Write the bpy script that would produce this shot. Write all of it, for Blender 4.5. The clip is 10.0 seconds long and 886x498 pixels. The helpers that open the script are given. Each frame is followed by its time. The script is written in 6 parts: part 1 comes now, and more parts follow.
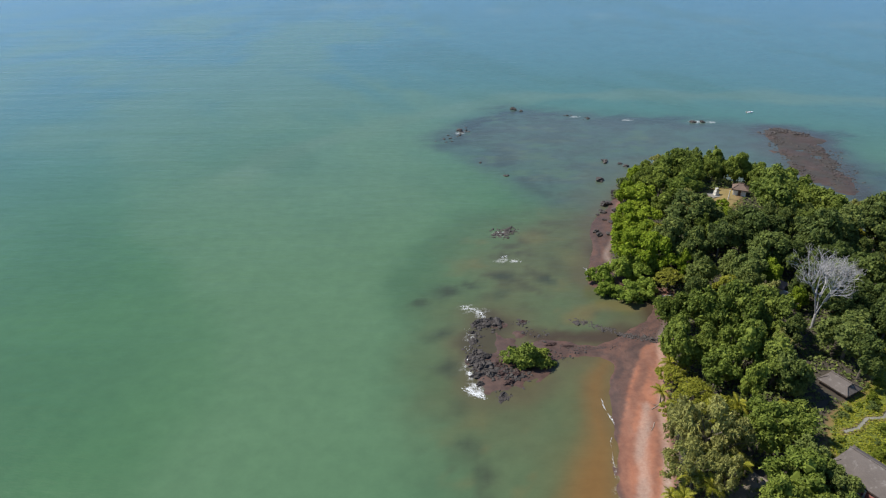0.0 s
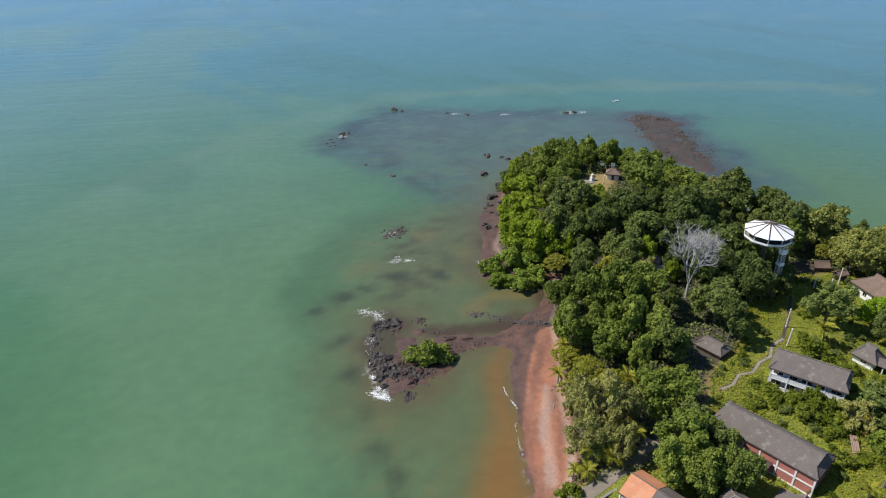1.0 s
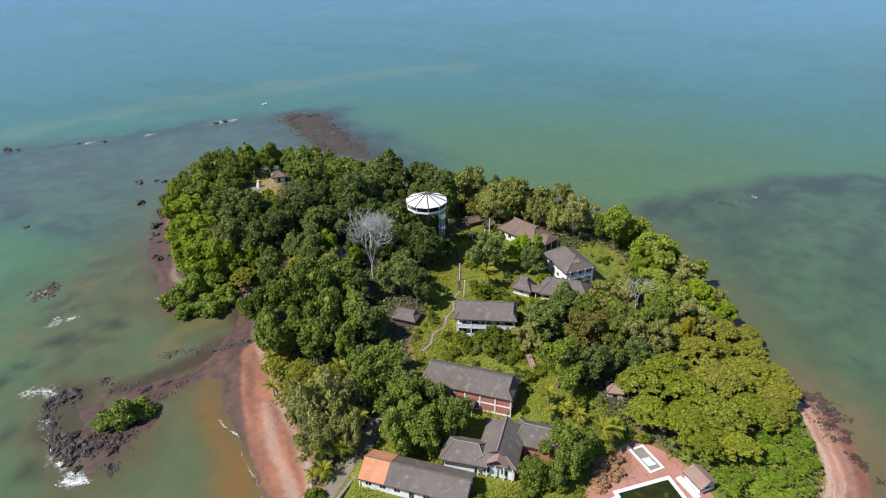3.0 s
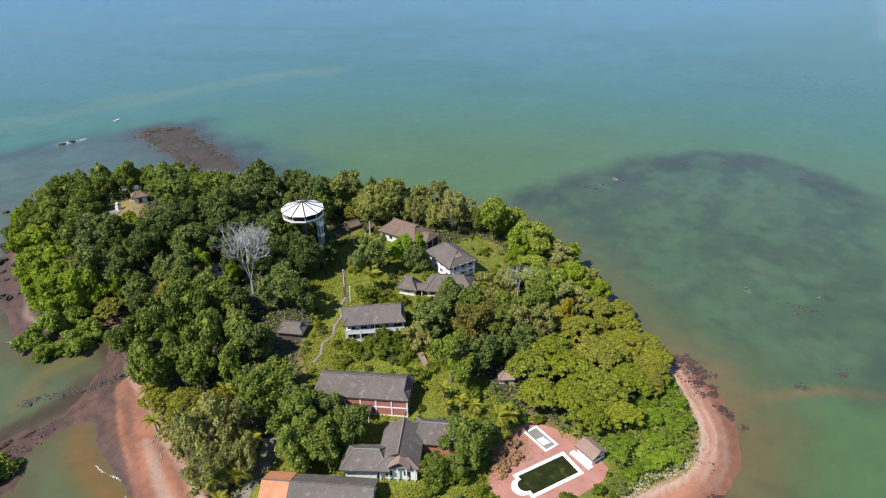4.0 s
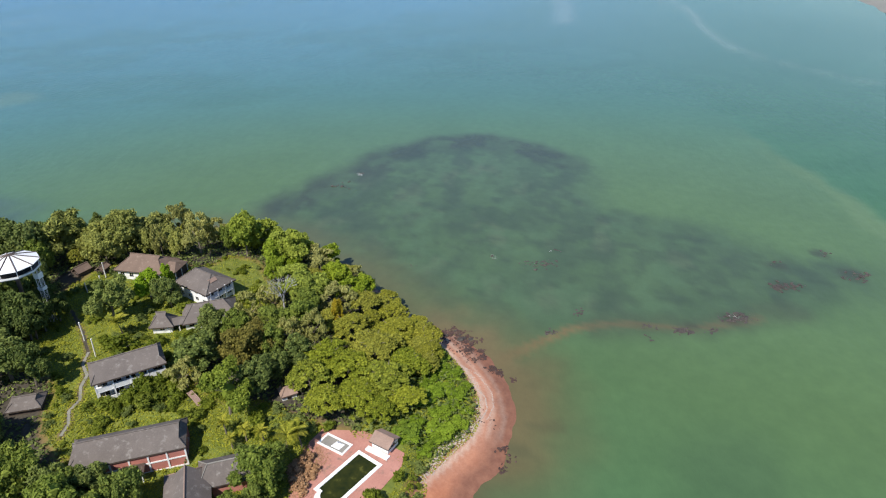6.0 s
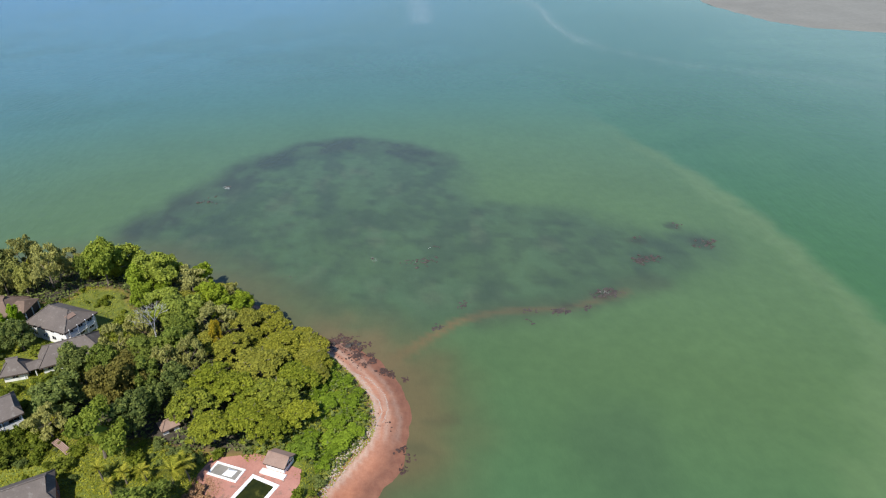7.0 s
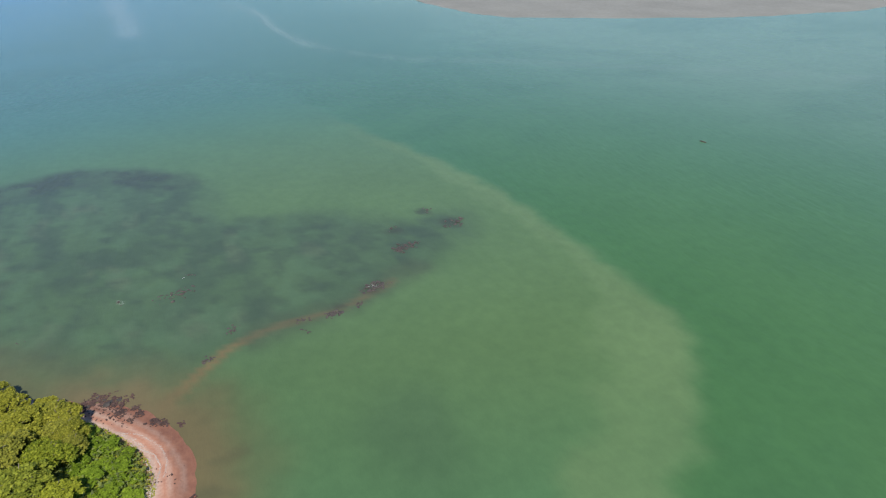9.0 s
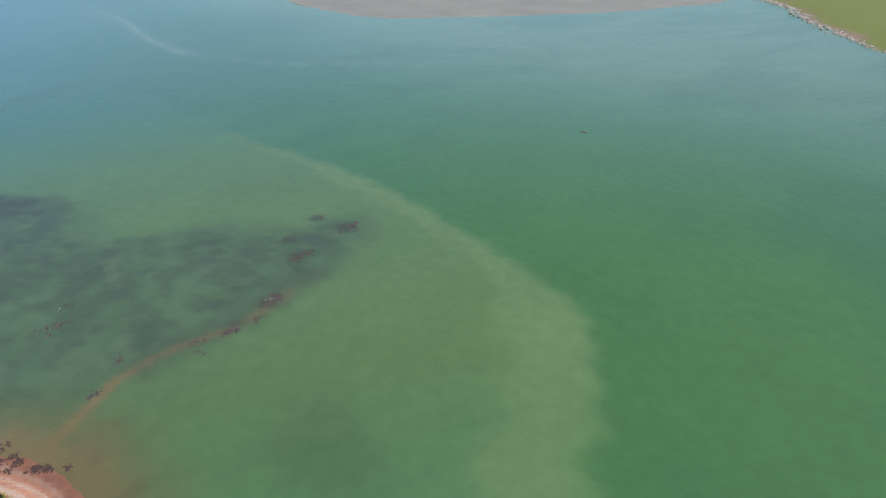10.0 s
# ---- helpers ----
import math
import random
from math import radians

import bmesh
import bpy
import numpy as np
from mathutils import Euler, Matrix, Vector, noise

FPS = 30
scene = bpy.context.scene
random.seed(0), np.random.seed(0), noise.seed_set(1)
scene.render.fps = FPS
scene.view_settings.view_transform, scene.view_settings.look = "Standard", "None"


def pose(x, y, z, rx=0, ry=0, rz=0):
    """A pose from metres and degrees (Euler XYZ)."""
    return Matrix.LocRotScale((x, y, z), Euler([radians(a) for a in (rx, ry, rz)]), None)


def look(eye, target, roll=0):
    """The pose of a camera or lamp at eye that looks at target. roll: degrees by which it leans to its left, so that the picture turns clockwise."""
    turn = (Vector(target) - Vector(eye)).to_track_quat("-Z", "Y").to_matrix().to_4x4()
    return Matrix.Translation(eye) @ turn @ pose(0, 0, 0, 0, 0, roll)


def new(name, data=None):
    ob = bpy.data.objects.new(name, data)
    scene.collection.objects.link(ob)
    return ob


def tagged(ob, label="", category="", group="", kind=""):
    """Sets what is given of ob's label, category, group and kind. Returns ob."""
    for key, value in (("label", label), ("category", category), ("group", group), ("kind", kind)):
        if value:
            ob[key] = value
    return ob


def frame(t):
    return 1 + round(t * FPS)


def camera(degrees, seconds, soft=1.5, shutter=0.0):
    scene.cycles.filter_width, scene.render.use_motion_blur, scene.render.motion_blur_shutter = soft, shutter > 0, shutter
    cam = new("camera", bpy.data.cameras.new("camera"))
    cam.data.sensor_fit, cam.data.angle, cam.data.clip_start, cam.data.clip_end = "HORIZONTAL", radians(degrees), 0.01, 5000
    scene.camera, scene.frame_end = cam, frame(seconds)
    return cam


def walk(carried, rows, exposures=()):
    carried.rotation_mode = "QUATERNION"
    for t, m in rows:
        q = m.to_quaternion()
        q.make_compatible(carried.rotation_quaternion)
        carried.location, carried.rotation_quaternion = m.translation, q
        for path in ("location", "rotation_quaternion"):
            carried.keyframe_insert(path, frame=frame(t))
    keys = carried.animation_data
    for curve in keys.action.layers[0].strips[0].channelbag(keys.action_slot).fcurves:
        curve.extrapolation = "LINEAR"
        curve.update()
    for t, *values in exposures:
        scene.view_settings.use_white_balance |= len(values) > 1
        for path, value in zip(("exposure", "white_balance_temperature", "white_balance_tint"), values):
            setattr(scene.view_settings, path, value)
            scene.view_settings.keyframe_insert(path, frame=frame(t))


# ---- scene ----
cam = camera(69.24, 10.0, 1.15)
PATH = [
    (0.0, pose(0.00, 0.00, 100.00, 61.990, 0.496, -0.272)),
    (0.5, pose(0.17, 0.05, 100.00, 61.967, 0.474, -5.609)),
    (1.0, pose(0.45, 0.06, 100.00, 61.965, 0.501, -10.956)),
    (1.5, pose(0.82, 0.05, 100.00, 61.987, 0.469, -16.940)),
    (2.0, pose(1.24, 0.01, 100.00, 61.978, 0.477, -24.959)),
    (2.5, pose(1.68, -0.05, 100.00, 61.955, 0.452, -33.707)),
    (2.7, pose(1.86, -0.09, 100.00, 61.937, 0.422, -37.137)),
    (3.8, pose(2.82, -0.35, 100.00, 61.973, 0.414, -51.025)),
    (4.0, pose(2.98, -0.41, 100.00, 61.947, 0.477, -53.294)),
    (4.5, pose(3.34, -0.58, 100.00, 61.924, 0.461, -59.883)),
    (5.0, pose(3.66, -0.78, 100.00, 61.882, 0.461, -65.889)),
    (5.5, pose(3.92, -1.02, 100.00, 61.879, 0.459, -71.786)),
    (5.7, pose(4.00, -1.12, 100.00, 61.883, 0.411, -73.786)),
    (6.8, pose(4.30, -1.79, 100.00, 61.929, 0.462, -86.389)),
    (7.0, pose(4.33, -1.94, 100.00, 61.927, 0.478, -88.902)),
    (7.5, pose(4.36, -2.33, 100.00, 61.938, 0.495, -94.988)),
    (8.0, pose(4.35, -2.77, 100.00, 61.963, 0.486, -100.567)),
    (8.5, pose(4.30, -3.27, 100.00, 61.980, 0.495, -106.662)),
    (9.0, pose(4.25, -3.84, 100.00, 61.977, 0.512, -112.088)),
    (9.5, pose(4.20, -4.47, 100.00, 61.973, 0.494, -117.359)),
    (10.0, pose(4.17, -5.19, 100.00, 61.976, 0.508, -122.012)),
]
walk(cam, PATH, [(0.0, 0.12), (1.5, 0.16), (2.5, 0.24), (4.0, 0.33), (5.5, 0.32), (7.0, 0.25), (8.5, 0.2), (10.0, 0.18)])

# ---- world, sun, exposure ----
SUN_AZIMUTH = math.atan2(-0.95, 0.31)   # clockwise from +y, towards the sun
SUN_HEIGHT = radians(51)
world = bpy.data.worlds.new("sky")
scene.world = world
world.use_nodes = True
wn = world.node_tree.nodes
sky = wn.new("ShaderNodeTexSky")
sky.sky_type, sky.sun_disc = "NISHITA", False
sky.sun_elevation, sky.sun_rotation = SUN_HEIGHT, SUN_AZIMUTH
sky.air_density, sky.dust_density, sky.ozone_density = 1.0, 0.0, 6.0
sky.altitude = 800
wn["Background"].inputs["Strength"].default_value = 0.12
world.node_tree.links.new(sky.outputs["Color"], wn["Background"].inputs["Color"])
sun = new("sun", bpy.data.lights.new("sun", "SUN"))
sun.data.energy, sun.data.angle, sun.data.color = 5.0, radians(0.55), (1.0, 0.95, 0.87)
toward = Vector((math.sin(SUN_AZIMUTH) * math.cos(SUN_HEIGHT), math.cos(SUN_AZIMUTH) * math.cos(SUN_HEIGHT), math.sin(SUN_HEIGHT)))
sun.matrix_world = look(toward * 400, (0, 0, 0))

# ---- plan of the headland: outlines in metres ----
WEST = [(30, 70), (33, 86), (35, 92), (36, 101), (37, 111), (38, 118), (42, 127), (35, 129.6), (28, 129.6), (25, 123), (18, 117),
        (8, 118), (6, 127), (7, 138), (9, 146), (16, 147), (23, 140), (31, 135.2), (40, 134.6), (46, 138), (52, 143), (58, 149),
        (60, 157), (50, 160), (44, 164), (45, 172), (48.5, 183), (50, 192), (52, 202), (57, 213), (64, 224), (73, 238), (86, 254)]
EAST = [(100, 258), (115, 248), (130, 228), (141, 205), (153, 184), (165, 165), (172, 150), (178, 135), (181, 118), (180, 100),
        (172, 77), (160, 58), (148, 42), (141, 31.5), (137.8, 24.2), (129.5, 15), (117, 8.8), (106, 8), (96, 10), (90, 13), (78, 12),
        (60, 0), (30, 5), (26, 40)]
GREEN = [(34, 60), (36, 76), (42, 84), (46, 96), (49, 109), (53, 121), (56, 134), (60, 142), (66, 156), (58, 166), (53, 180),
         (58, 192), (62, 205), (65, 219), (75, 236), (88, 252), (100, 254), (113, 245), (128, 226), (139, 204), (152, 183),
         (164, 164.4), (171, 149.5), (176.5, 134.8), (179.5, 118), (178.5, 100.5), (170.5, 78), (158.5, 59), (146, 43), (134, 31), (124, 22),
         (115, 17), (106, 16), (97, 20), (87, 24), (70, 22), (50, 15), (36, 20)]
REEF = [(162, 309), (170, 314), (178, 306), (181, 294), (176, 282), (171, 262), (166, 246), (161, 230), (154, 236), (149, 244), (150, 257), (153, 272), (155, 284), (158, 296)]


def rounded(corners, steps=6):
    """A closed smooth curve through the corners."""
    p = np.array(corners, float)
    a, b, c, d = np.roll(p, 1, 0), p, np.roll(p, -1, 0), np.roll(p, -2, 0)
    out = []
    for k in range(steps):
        u = k / steps
        out.append(0.5 * (2 * b + (c - a) * u + (2 * a - 5 * b + 4 * c - d) * u * u + (3 * b - a - 3 * c + d) * u ** 3))
    return np.stack(out, 1).reshape(-1, 2)


def inside_by(outline, x, y):
    """Metres by which points lie inside a closed outline (negative: outside)."""
    shape = np.shape(x)
    q = np.stack([np.ravel(x), np.ravel(y)], 1)
    best, odd = np.full(len(q), 1e9), np.zeros(len(q), bool)
    for (ax, ay), (bx, by) in zip(outline, np.roll(outline, -1, 0)):
        ex, ey = bx - ax, by - ay
        u = np.clip(((q[:, 0] - ax) * ex + (q[:, 1] - ay) * ey) / (ex * ex + ey * ey + 1e-9), 0, 1)
        best = np.minimum(best, np.hypot(q[:, 0] - ax - u * ex, q[:, 1] - ay - u * ey))
        if ay != by:
            odd ^= ((q[:, 1] < ay) != (q[:, 1] < by)) & (q[:, 0] < ax + (q[:, 1] - ay) / (by - ay) * ex)
    return np.where(odd, best, -best).reshape(shape)


def lattice(i, j, seed):
    h = (i.astype(np.int64) * 374761393 + j.astype(np.int64) * 668265263 + seed * 974634763) & 0xFFFFFFFF
    h = ((h ^ (h >> 13)) * 1274126177) & 0xFFFFFFFF
    return ((h ^ (h >> 16)) & 0xFFFF) / 65535.0


def clouds(x, y, size, seed=0, octaves=4):
    """Smooth noise between 0 and 1 with features of that many metres."""
    total, weight, amount = 0.0, 0.0, 1.0
    for k in range(octaves):
        u, v = np.asarray(x, float) / size * 2 ** k + 17.3 * k, np.asarray(y, float) / size * 2 ** k - 9.1 * k
        i, j = np.floor(u), np.floor(v)
        f, g = u - i, v - j
        f, g = f * f * (3 - 2 * f), g * g * (3 - 2 * g)
        s = seed * 31 + k
        total = total + amount * ((lattice(i, j, s) * (1 - f) + lattice(i + 1, j, s) * f) * (1 - g) + (lattice(i, j + 1, s) * (1 - f) + lattice(i + 1, j + 1, s) * f) * g)
        weight, amount = weight + amount, amount * 0.5
    return total / weight


def soft(a, b, x):
    u = np.clip((x - a) / (b - a), 0, 1)
    return u * u * (3 - 2 * u)


def from_line(points, x, y):
    best = np.full(np.shape(x), 1e9)
    for (ax, ay), (bx, by) in zip(points, points[1:]):
        ex, ey = bx - ax, by - ay
        u = np.clip(((x - ax) * ex + (y - ay) * ey) / (ex * ex + ey * ey), 0, 1)
        best = np.minimum(best, np.hypot(x - ax - u * ex, y - ay - u * ey))
    return best


COAST, VERGE, PLATFORM = rounded(WEST + EAST), rounded(GREEN), rounded(REEF)


def ground_height(x, y, rough=True):
    x, y = np.asarray(x, float), np.asarray(y, float)
    d, v, r = inside_by(COAST, x, y), inside_by(VERGE, x, y), inside_by(PLATFORM, x, y)
    d = d + (clouds(x, y, 5, 2) - 0.5) * np.where(x < 34, 6.5, 2.0) * (0.0 if not rough else 1.0) * np.clip((9 - d) / 6, 0, 1)
    d = np.where(x < 40, d - 0.6, d)
    wobble = (clouds(x, y, 7, 1) - 0.5) * (1.0 if rough else 0.0)
    sand = np.where(d > 0, 1.9 * (1 - np.exp(-d / 13)), np.maximum(d * 0.1, -2.5)) + wobble * 0.25
    land = np.where(v > 0, 4.6 * (1 - np.exp(-np.maximum(v, 0) / 22)), 0)
    hill = 4.5 * np.exp(-((x - 104) ** 2 + (y - 207) ** 2) / 1000.0) * np.clip(v / 12, 0, 1)
    reef = np.where(r > -12, -0.5 + 0.78 * soft(-5, 3, r) + (clouds(x, y, 8, 5) - 0.5) * 1.0 + (clouds(x, y, 2.4, 6, 2) - 0.5) * 0.5, -9)
    return np.maximum(sand + land + hill + wobble * np.clip(v / 10, 0, 1) * 0.8, reef)


# ---- materials ----
def shader(name):
    m = bpy.data.materials.new(name)
    m.use_nodes = True
    t = m.node_tree
    return m, t, t.nodes["Principled BSDF"]


def node(t, kind, **inputs):
    n = t.nodes.new(kind)
    for key, value in inputs.items():
        n.inputs[key.replace("_", " ")].default_value = value
    return n


def noise_of(t, scale, detail=4.0, rough=0.55, space="Object"):
    c = t.nodes.new("ShaderNodeTexCoord")
    n = node(t, "ShaderNodeTexNoise", Scale=scale, Detail=detail, Roughness=rough)
    t.links.new(c.outputs[space], n.inputs["Vector"])
    return n.outputs["Fac"]


def ramp(t, fac, stops):
    r = t.nodes.new("ShaderNodeValToRGB")
    while len(r.color_ramp.elements) < len(stops):
        r.color_ramp.elements.new(0.5)
    for e, (p, c) in zip(r.color_ramp.elements, stops):
        e.position, e.color = p, (*c, 1)
    t.links.new(fac, r.inputs["Fac"])
    return r.outputs["Color"]


def blend(t, fac, a, b, mode="MIX"):
    m = t.nodes.new("ShaderNodeMix")
    m.data_type, m.blend_type = "RGBA", mode
    for socket, value in ((m.inputs[0], fac), (m.inputs[6], a), (m.inputs[7], b)):
        if isinstance(value, (int, float)):
            socket.default_value = value
        elif isinstance(value, tuple):
            socket.default_value = (*value, 1)
        else:
            t.links.new(value, socket)
    return m.outputs[2]


def bump(t, p, height, strength, distance):
    b = node(t, "ShaderNodeBump", Strength=strength, Distance=distance)
    t.links.new(height, b.inputs["Height"])
    t.links.new(b.outputs["Normal"], p.inputs["Normal"])


def surface(name, dark, light, scale=2.0, roughness=0.8, relief=0.02, spots=None, metal=0.0, vary=0.0):
    """A worn surface: two tones mixed at two scales, with fine relief."""
    m, t, p = shader(name)
    big, fine = noise_of(t, scale * 0.22, 3.0), noise_of(t, scale * 2.5, 6.0, 0.65)
    mixed = blend(t, 0.5, ramp(t, big, [(0.3, dark), (0.7, light)]), ramp(t, fine, [(0.25, dark), (0.75, light)]))
    if spots:
        where = ramp(t, noise_of(t, scale * 0.6, 5.0, 0.6), [(0.56, (0, 0, 0)), (0.7, (1, 1, 1))])
        mixed = blend(t, where, mixed, spots)
    if vary:
        info = t.nodes.new("ShaderNodeObjectInfo")
        mixed = blend(t, vary, mixed, ramp(t, info.outputs["Random"], [(0.0, dark), (1.0, light)]))
    t.links.new(mixed, p.inputs["Base Color"])
    p.inputs["Roughness"].default_value, p.inputs["Metallic"].default_value = roughness, metal
    bump(t, p, fine, 0.6, relief)
    return m


def foliage(name, dark, light, tip, gloss=0.65):
    """Leaves: every leaf and every tree has a tone of its own."""
    m, t, p = shader(name)
    geo, info = t.nodes.new("ShaderNodeNewGeometry"), t.nodes.new("ShaderNodeObjectInfo")
    leaf = ramp(t, geo.outputs["Random Per Island"], [(0.0, tuple(0.6 * c for c in dark)), (0.5, light), (1.0, tuple(1.35 * c for c in tip))])
    dull = tuple(0.75 * c + 0.2 * sum(light) / 3 for c in light)
    tree = ramp(t, info.outputs["Random"], [(0.0, tuple(0.85 * c for c in dark)), (0.3, light), (0.45, dull), (0.6, tip), (0.75, dark), (1.0, tuple(1.15 * c for c in tip))])
    patch = ramp(t, noise_of(t, 0.35, 2.0), [(0.35, dark), (0.65, tip)])
    tone = blend(t, 0.15, blend(t, 0.42, leaf, tree), patch)
    t.links.new(tone, p.inputs["Base Color"])
    p.inputs["Roughness"].default_value = gloss
    p.inputs["Specular IOR Level"].default_value = 0.12
    glow = t.nodes.new("ShaderNodeBsdfTranslucent")
    t.links.new(tone, glow.inputs["Color"])
    both = node(t, "ShaderNodeMixShader", Fac=0.32)
    t.links.new(p.outputs["BSDF"], both.inputs[1])
    t.links.new(glow.outputs["BSDF"], both.inputs[2])
    t.links.new(both.outputs["Shader"], t.nodes["Material Output"].inputs["Surface"])
    return m


LEAF = {
    "dark": foliage("leaves_dark", (0.0692, 0.1023, 0.0294), (0.1435, 0.1893, 0.0463), (0.246, 0.2814, 0.0695)),
    "deep": foliage("leaves_deep_green", (0.0482, 0.0756, 0.0214), (0.0992, 0.1404, 0.035), (0.1772, 0.216, 0.0505)),
    "mid": foliage("leaves_green", (0.0763, 0.1165, 0.0221), (0.1543, 0.2081, 0.0338), (0.2646, 0.3093, 0.0528)),
    "sunny": foliage("leaves_sunlit_green", (0.1128, 0.1641, 0.0212), (0.2254, 0.2869, 0.0347), (0.3506, 0.3925, 0.0578)),
    "mossy": foliage("leaves_grey_green", (0.1225, 0.1508, 0.0402), (0.2527, 0.2753, 0.0661), (0.4088, 0.4064, 0.1003)),
    "amber": foliage("leaves_amber", (0.2658, 0.2069, 0.0178), (0.4251, 0.3181, 0.0249), (0.5581, 0.4453, 0.0356)),
    "bright": foliage("leaves_fresh", (0.1211, 0.1824, 0.0126), (0.2219, 0.3016, 0.0216), (0.3362, 0.4025, 0.036)),
    "lush": foliage("leaves_lush_creeper", (0.085, 0.1428, 0.0103), (0.1558, 0.2361, 0.0177), (0.2361, 0.315, 0.0295)),
    "mangrove": foliage("leaves_mangrove", (0.1103, 0.1731, 0.0197), (0.2041, 0.279, 0.0343), (0.3088, 0.3794, 0.0614)),
    "olive": foliage("leaves_olive", (0.1542, 0.1722, 0.0197), (0.2695, 0.2745, 0.0303), (0.3849, 0.3608, 0.0486)),
    "fresh_dome": foliage("leaves_canopy", (0.1141, 0.1605, 0.0144), (0.214, 0.2567, 0.0229), (0.3308, 0.3371, 0.0343)),
    "grey": foliage("needles_grey", (0.167, 0.1768, 0.0476), (0.3115, 0.3121, 0.0894), (0.4675, 0.4483, 0.142)),
    "lime": foliage("leaves_lime", (0.1626, 0.2704, 0.0109), (0.2349, 0.3717, 0.0181), (0.3072, 0.4224, 0.0302)),
    "bush": foliage("leaves_shrub", (0.0701, 0.1043, 0.011), (0.1403, 0.1809, 0.0188), (0.2456, 0.2734, 0.0282)),
    "rust": foliage("leaves_rust", (0.1021, 0.099, 0.0256), (0.1722, 0.1526, 0.0359), (0.236, 0.2052, 0.0427)),
    "dry": foliage("dry_leaves", (0.2211, 0.1193, 0.0626), (0.3741, 0.2147, 0.1138), (0.5102, 0.3181, 0.1707)),
    "creeper": foliage("leaves_creeper", (0.119, 0.1669, 0.0159), (0.2262, 0.2616, 0.0239), (0.3929, 0.373, 0.0438)),
    "palm": foliage("fronds_yellow_green", (0.1402, 0.1748, 0.0163), (0.2899, 0.2972, 0.0312), (0.4675, 0.411, 0.0563)),
}
BARK = surface("bark", (0.1, 0.08, 0.06), (0.24, 0.2, 0.16), 3.0, 0.9, 0.05)
BLEACHED = surface("bleached_wood", (0.25, 0.24, 0.24), (0.5, 0.485, 0.475), 3.0, 0.85, 0.03)
DRIFT = surface("driftwood_bark", (0.2, 0.15, 0.11), (0.4, 0.33, 0.27), 3.0, 0.9, 0.04)
ROCK = surface("dark_rock", (0.022, 0.018, 0.0155), (0.092, 0.076, 0.066), 1.2, 0.75, 0.15, vary=0.35)
BROWN_ROCK = surface("weedy_brown_rock", (0.03, 0.016, 0.013), (0.09, 0.048, 0.038), 1.4, 0.85, 0.12, (0.13, 0.078, 0.06))
PALE_STONE = surface("pale_stone", (0.26, 0.2, 0.17), (0.54, 0.46, 0.4), 1.5, 0.85, 0.06)
FOAM = surface("sea_foam", (0.62, 0.64, 0.63), (0.84, 0.85, 0.84), 2.0, 0.7, 0.02)
SLATE = surface("grey_roof", (0.08, 0.066, 0.058), (0.165, 0.138, 0.122), 1.6, 0.8, 0.03, (0.22, 0.2, 0.18), vary=0.2)
BROWN_ROOF = surface("brown_roof", (0.1, 0.068, 0.05), (0.21, 0.142, 0.106), 1.6, 0.82, 0.03, (0.26, 0.19, 0.14), vary=0.2)
ORANGE_ROOF = surface("orange_tiles", (0.4, 0.15, 0.07), (0.62, 0.28, 0.15), 1.8, 0.8, 0.03, (0.5, 0.27, 0.17))
TERRACOTTA = surface("weathered_tiles", (0.2, 0.13, 0.1), (0.34, 0.235, 0.185), 1.8, 0.85, 0.03)
WHITE = surface("weathered_white_paint", (0.7, 0.7, 0.68), (0.86, 0.86, 0.85), 1.0, 0.7, 0.01, (0.6, 0.59, 0.55))
CLEAN_WHITE = surface("white_sheet", (0.74, 0.75, 0.76), (0.84, 0.85, 0.86), 0.8, 0.5, 0.005)
REDWALL = surface("red_brick_wall", (0.36, 0.125, 0.095), (0.5, 0.21, 0.17), 2.0, 0.85, 0.02)
CONCRETE = surface("grey_concrete", (0.17, 0.16, 0.14), (0.3, 0.28, 0.25), 1.0, 0.9, 0.02, (0.2, 0.19, 0.15))
PAVING = surface("red_paving", (0.33, 0.14, 0.105), (0.5, 0.25, 0.195), 1.1, 0.88, 0.02, (0.25, 0.15, 0.115))
DARK_METAL = surface("rusty_steel", (0.06, 0.045, 0.04), (0.14, 0.1, 0.085), 3.0, 0.6, 0.01)
DARK_WOOD = surface("dark_timber", (0.05, 0.035, 0.028), (0.12, 0.085, 0.065), 2.5, 0.8, 0.02)
FLAGS = surface("cracked_grey_flags", (0.15, 0.145, 0.11), (0.28, 0.265, 0.22), 1.2, 0.95, 0.03, (0.14, 0.15, 0.06))
WORN_LANE = surface("worn_dirty_lane", (0.13, 0.105, 0.075), (0.27, 0.235, 0.185), 1.0, 0.95, 0.03, (0.1, 0.1, 0.045))
POST_PAINT = surface("pale_concrete_post", (0.58, 0.56, 0.5), (0.76, 0.74, 0.68), 2.0, 0.85, 0.01)


def glass():
    m, t, p = shader("dusty_dark_glass")
    p.inputs["Base Color"].default_value = (0.02, 0.022, 0.024, 1)
    t.links.new(ramp(t, noise_of(t, 1.5), [(0.3, (0.08, 0.08, 0.08)), (0.7, (0.35, 0.35, 0.35))]), p.inputs["Roughness"])
    return m


GLASS = glass()


def pool_water():
    m, t, p = shader("stagnant_pool_water")
    t.links.new(ramp(t, noise_of(t, 0.5, 5.0), [(0.3, (0.012, 0.018, 0.004)), (0.6, (0.03, 0.034, 0.006)), (0.75, (0.1, 0.1, 0.02))]), p.inputs["Base Color"])
    p.inputs["Roughness"].default_value, p.inputs["IOR"].default_value = 0.08, 1.33
    bump(t, p, noise_of(t, 1.2), 0.1, 0.05)
    return m


POOL_WATER = pool_water()


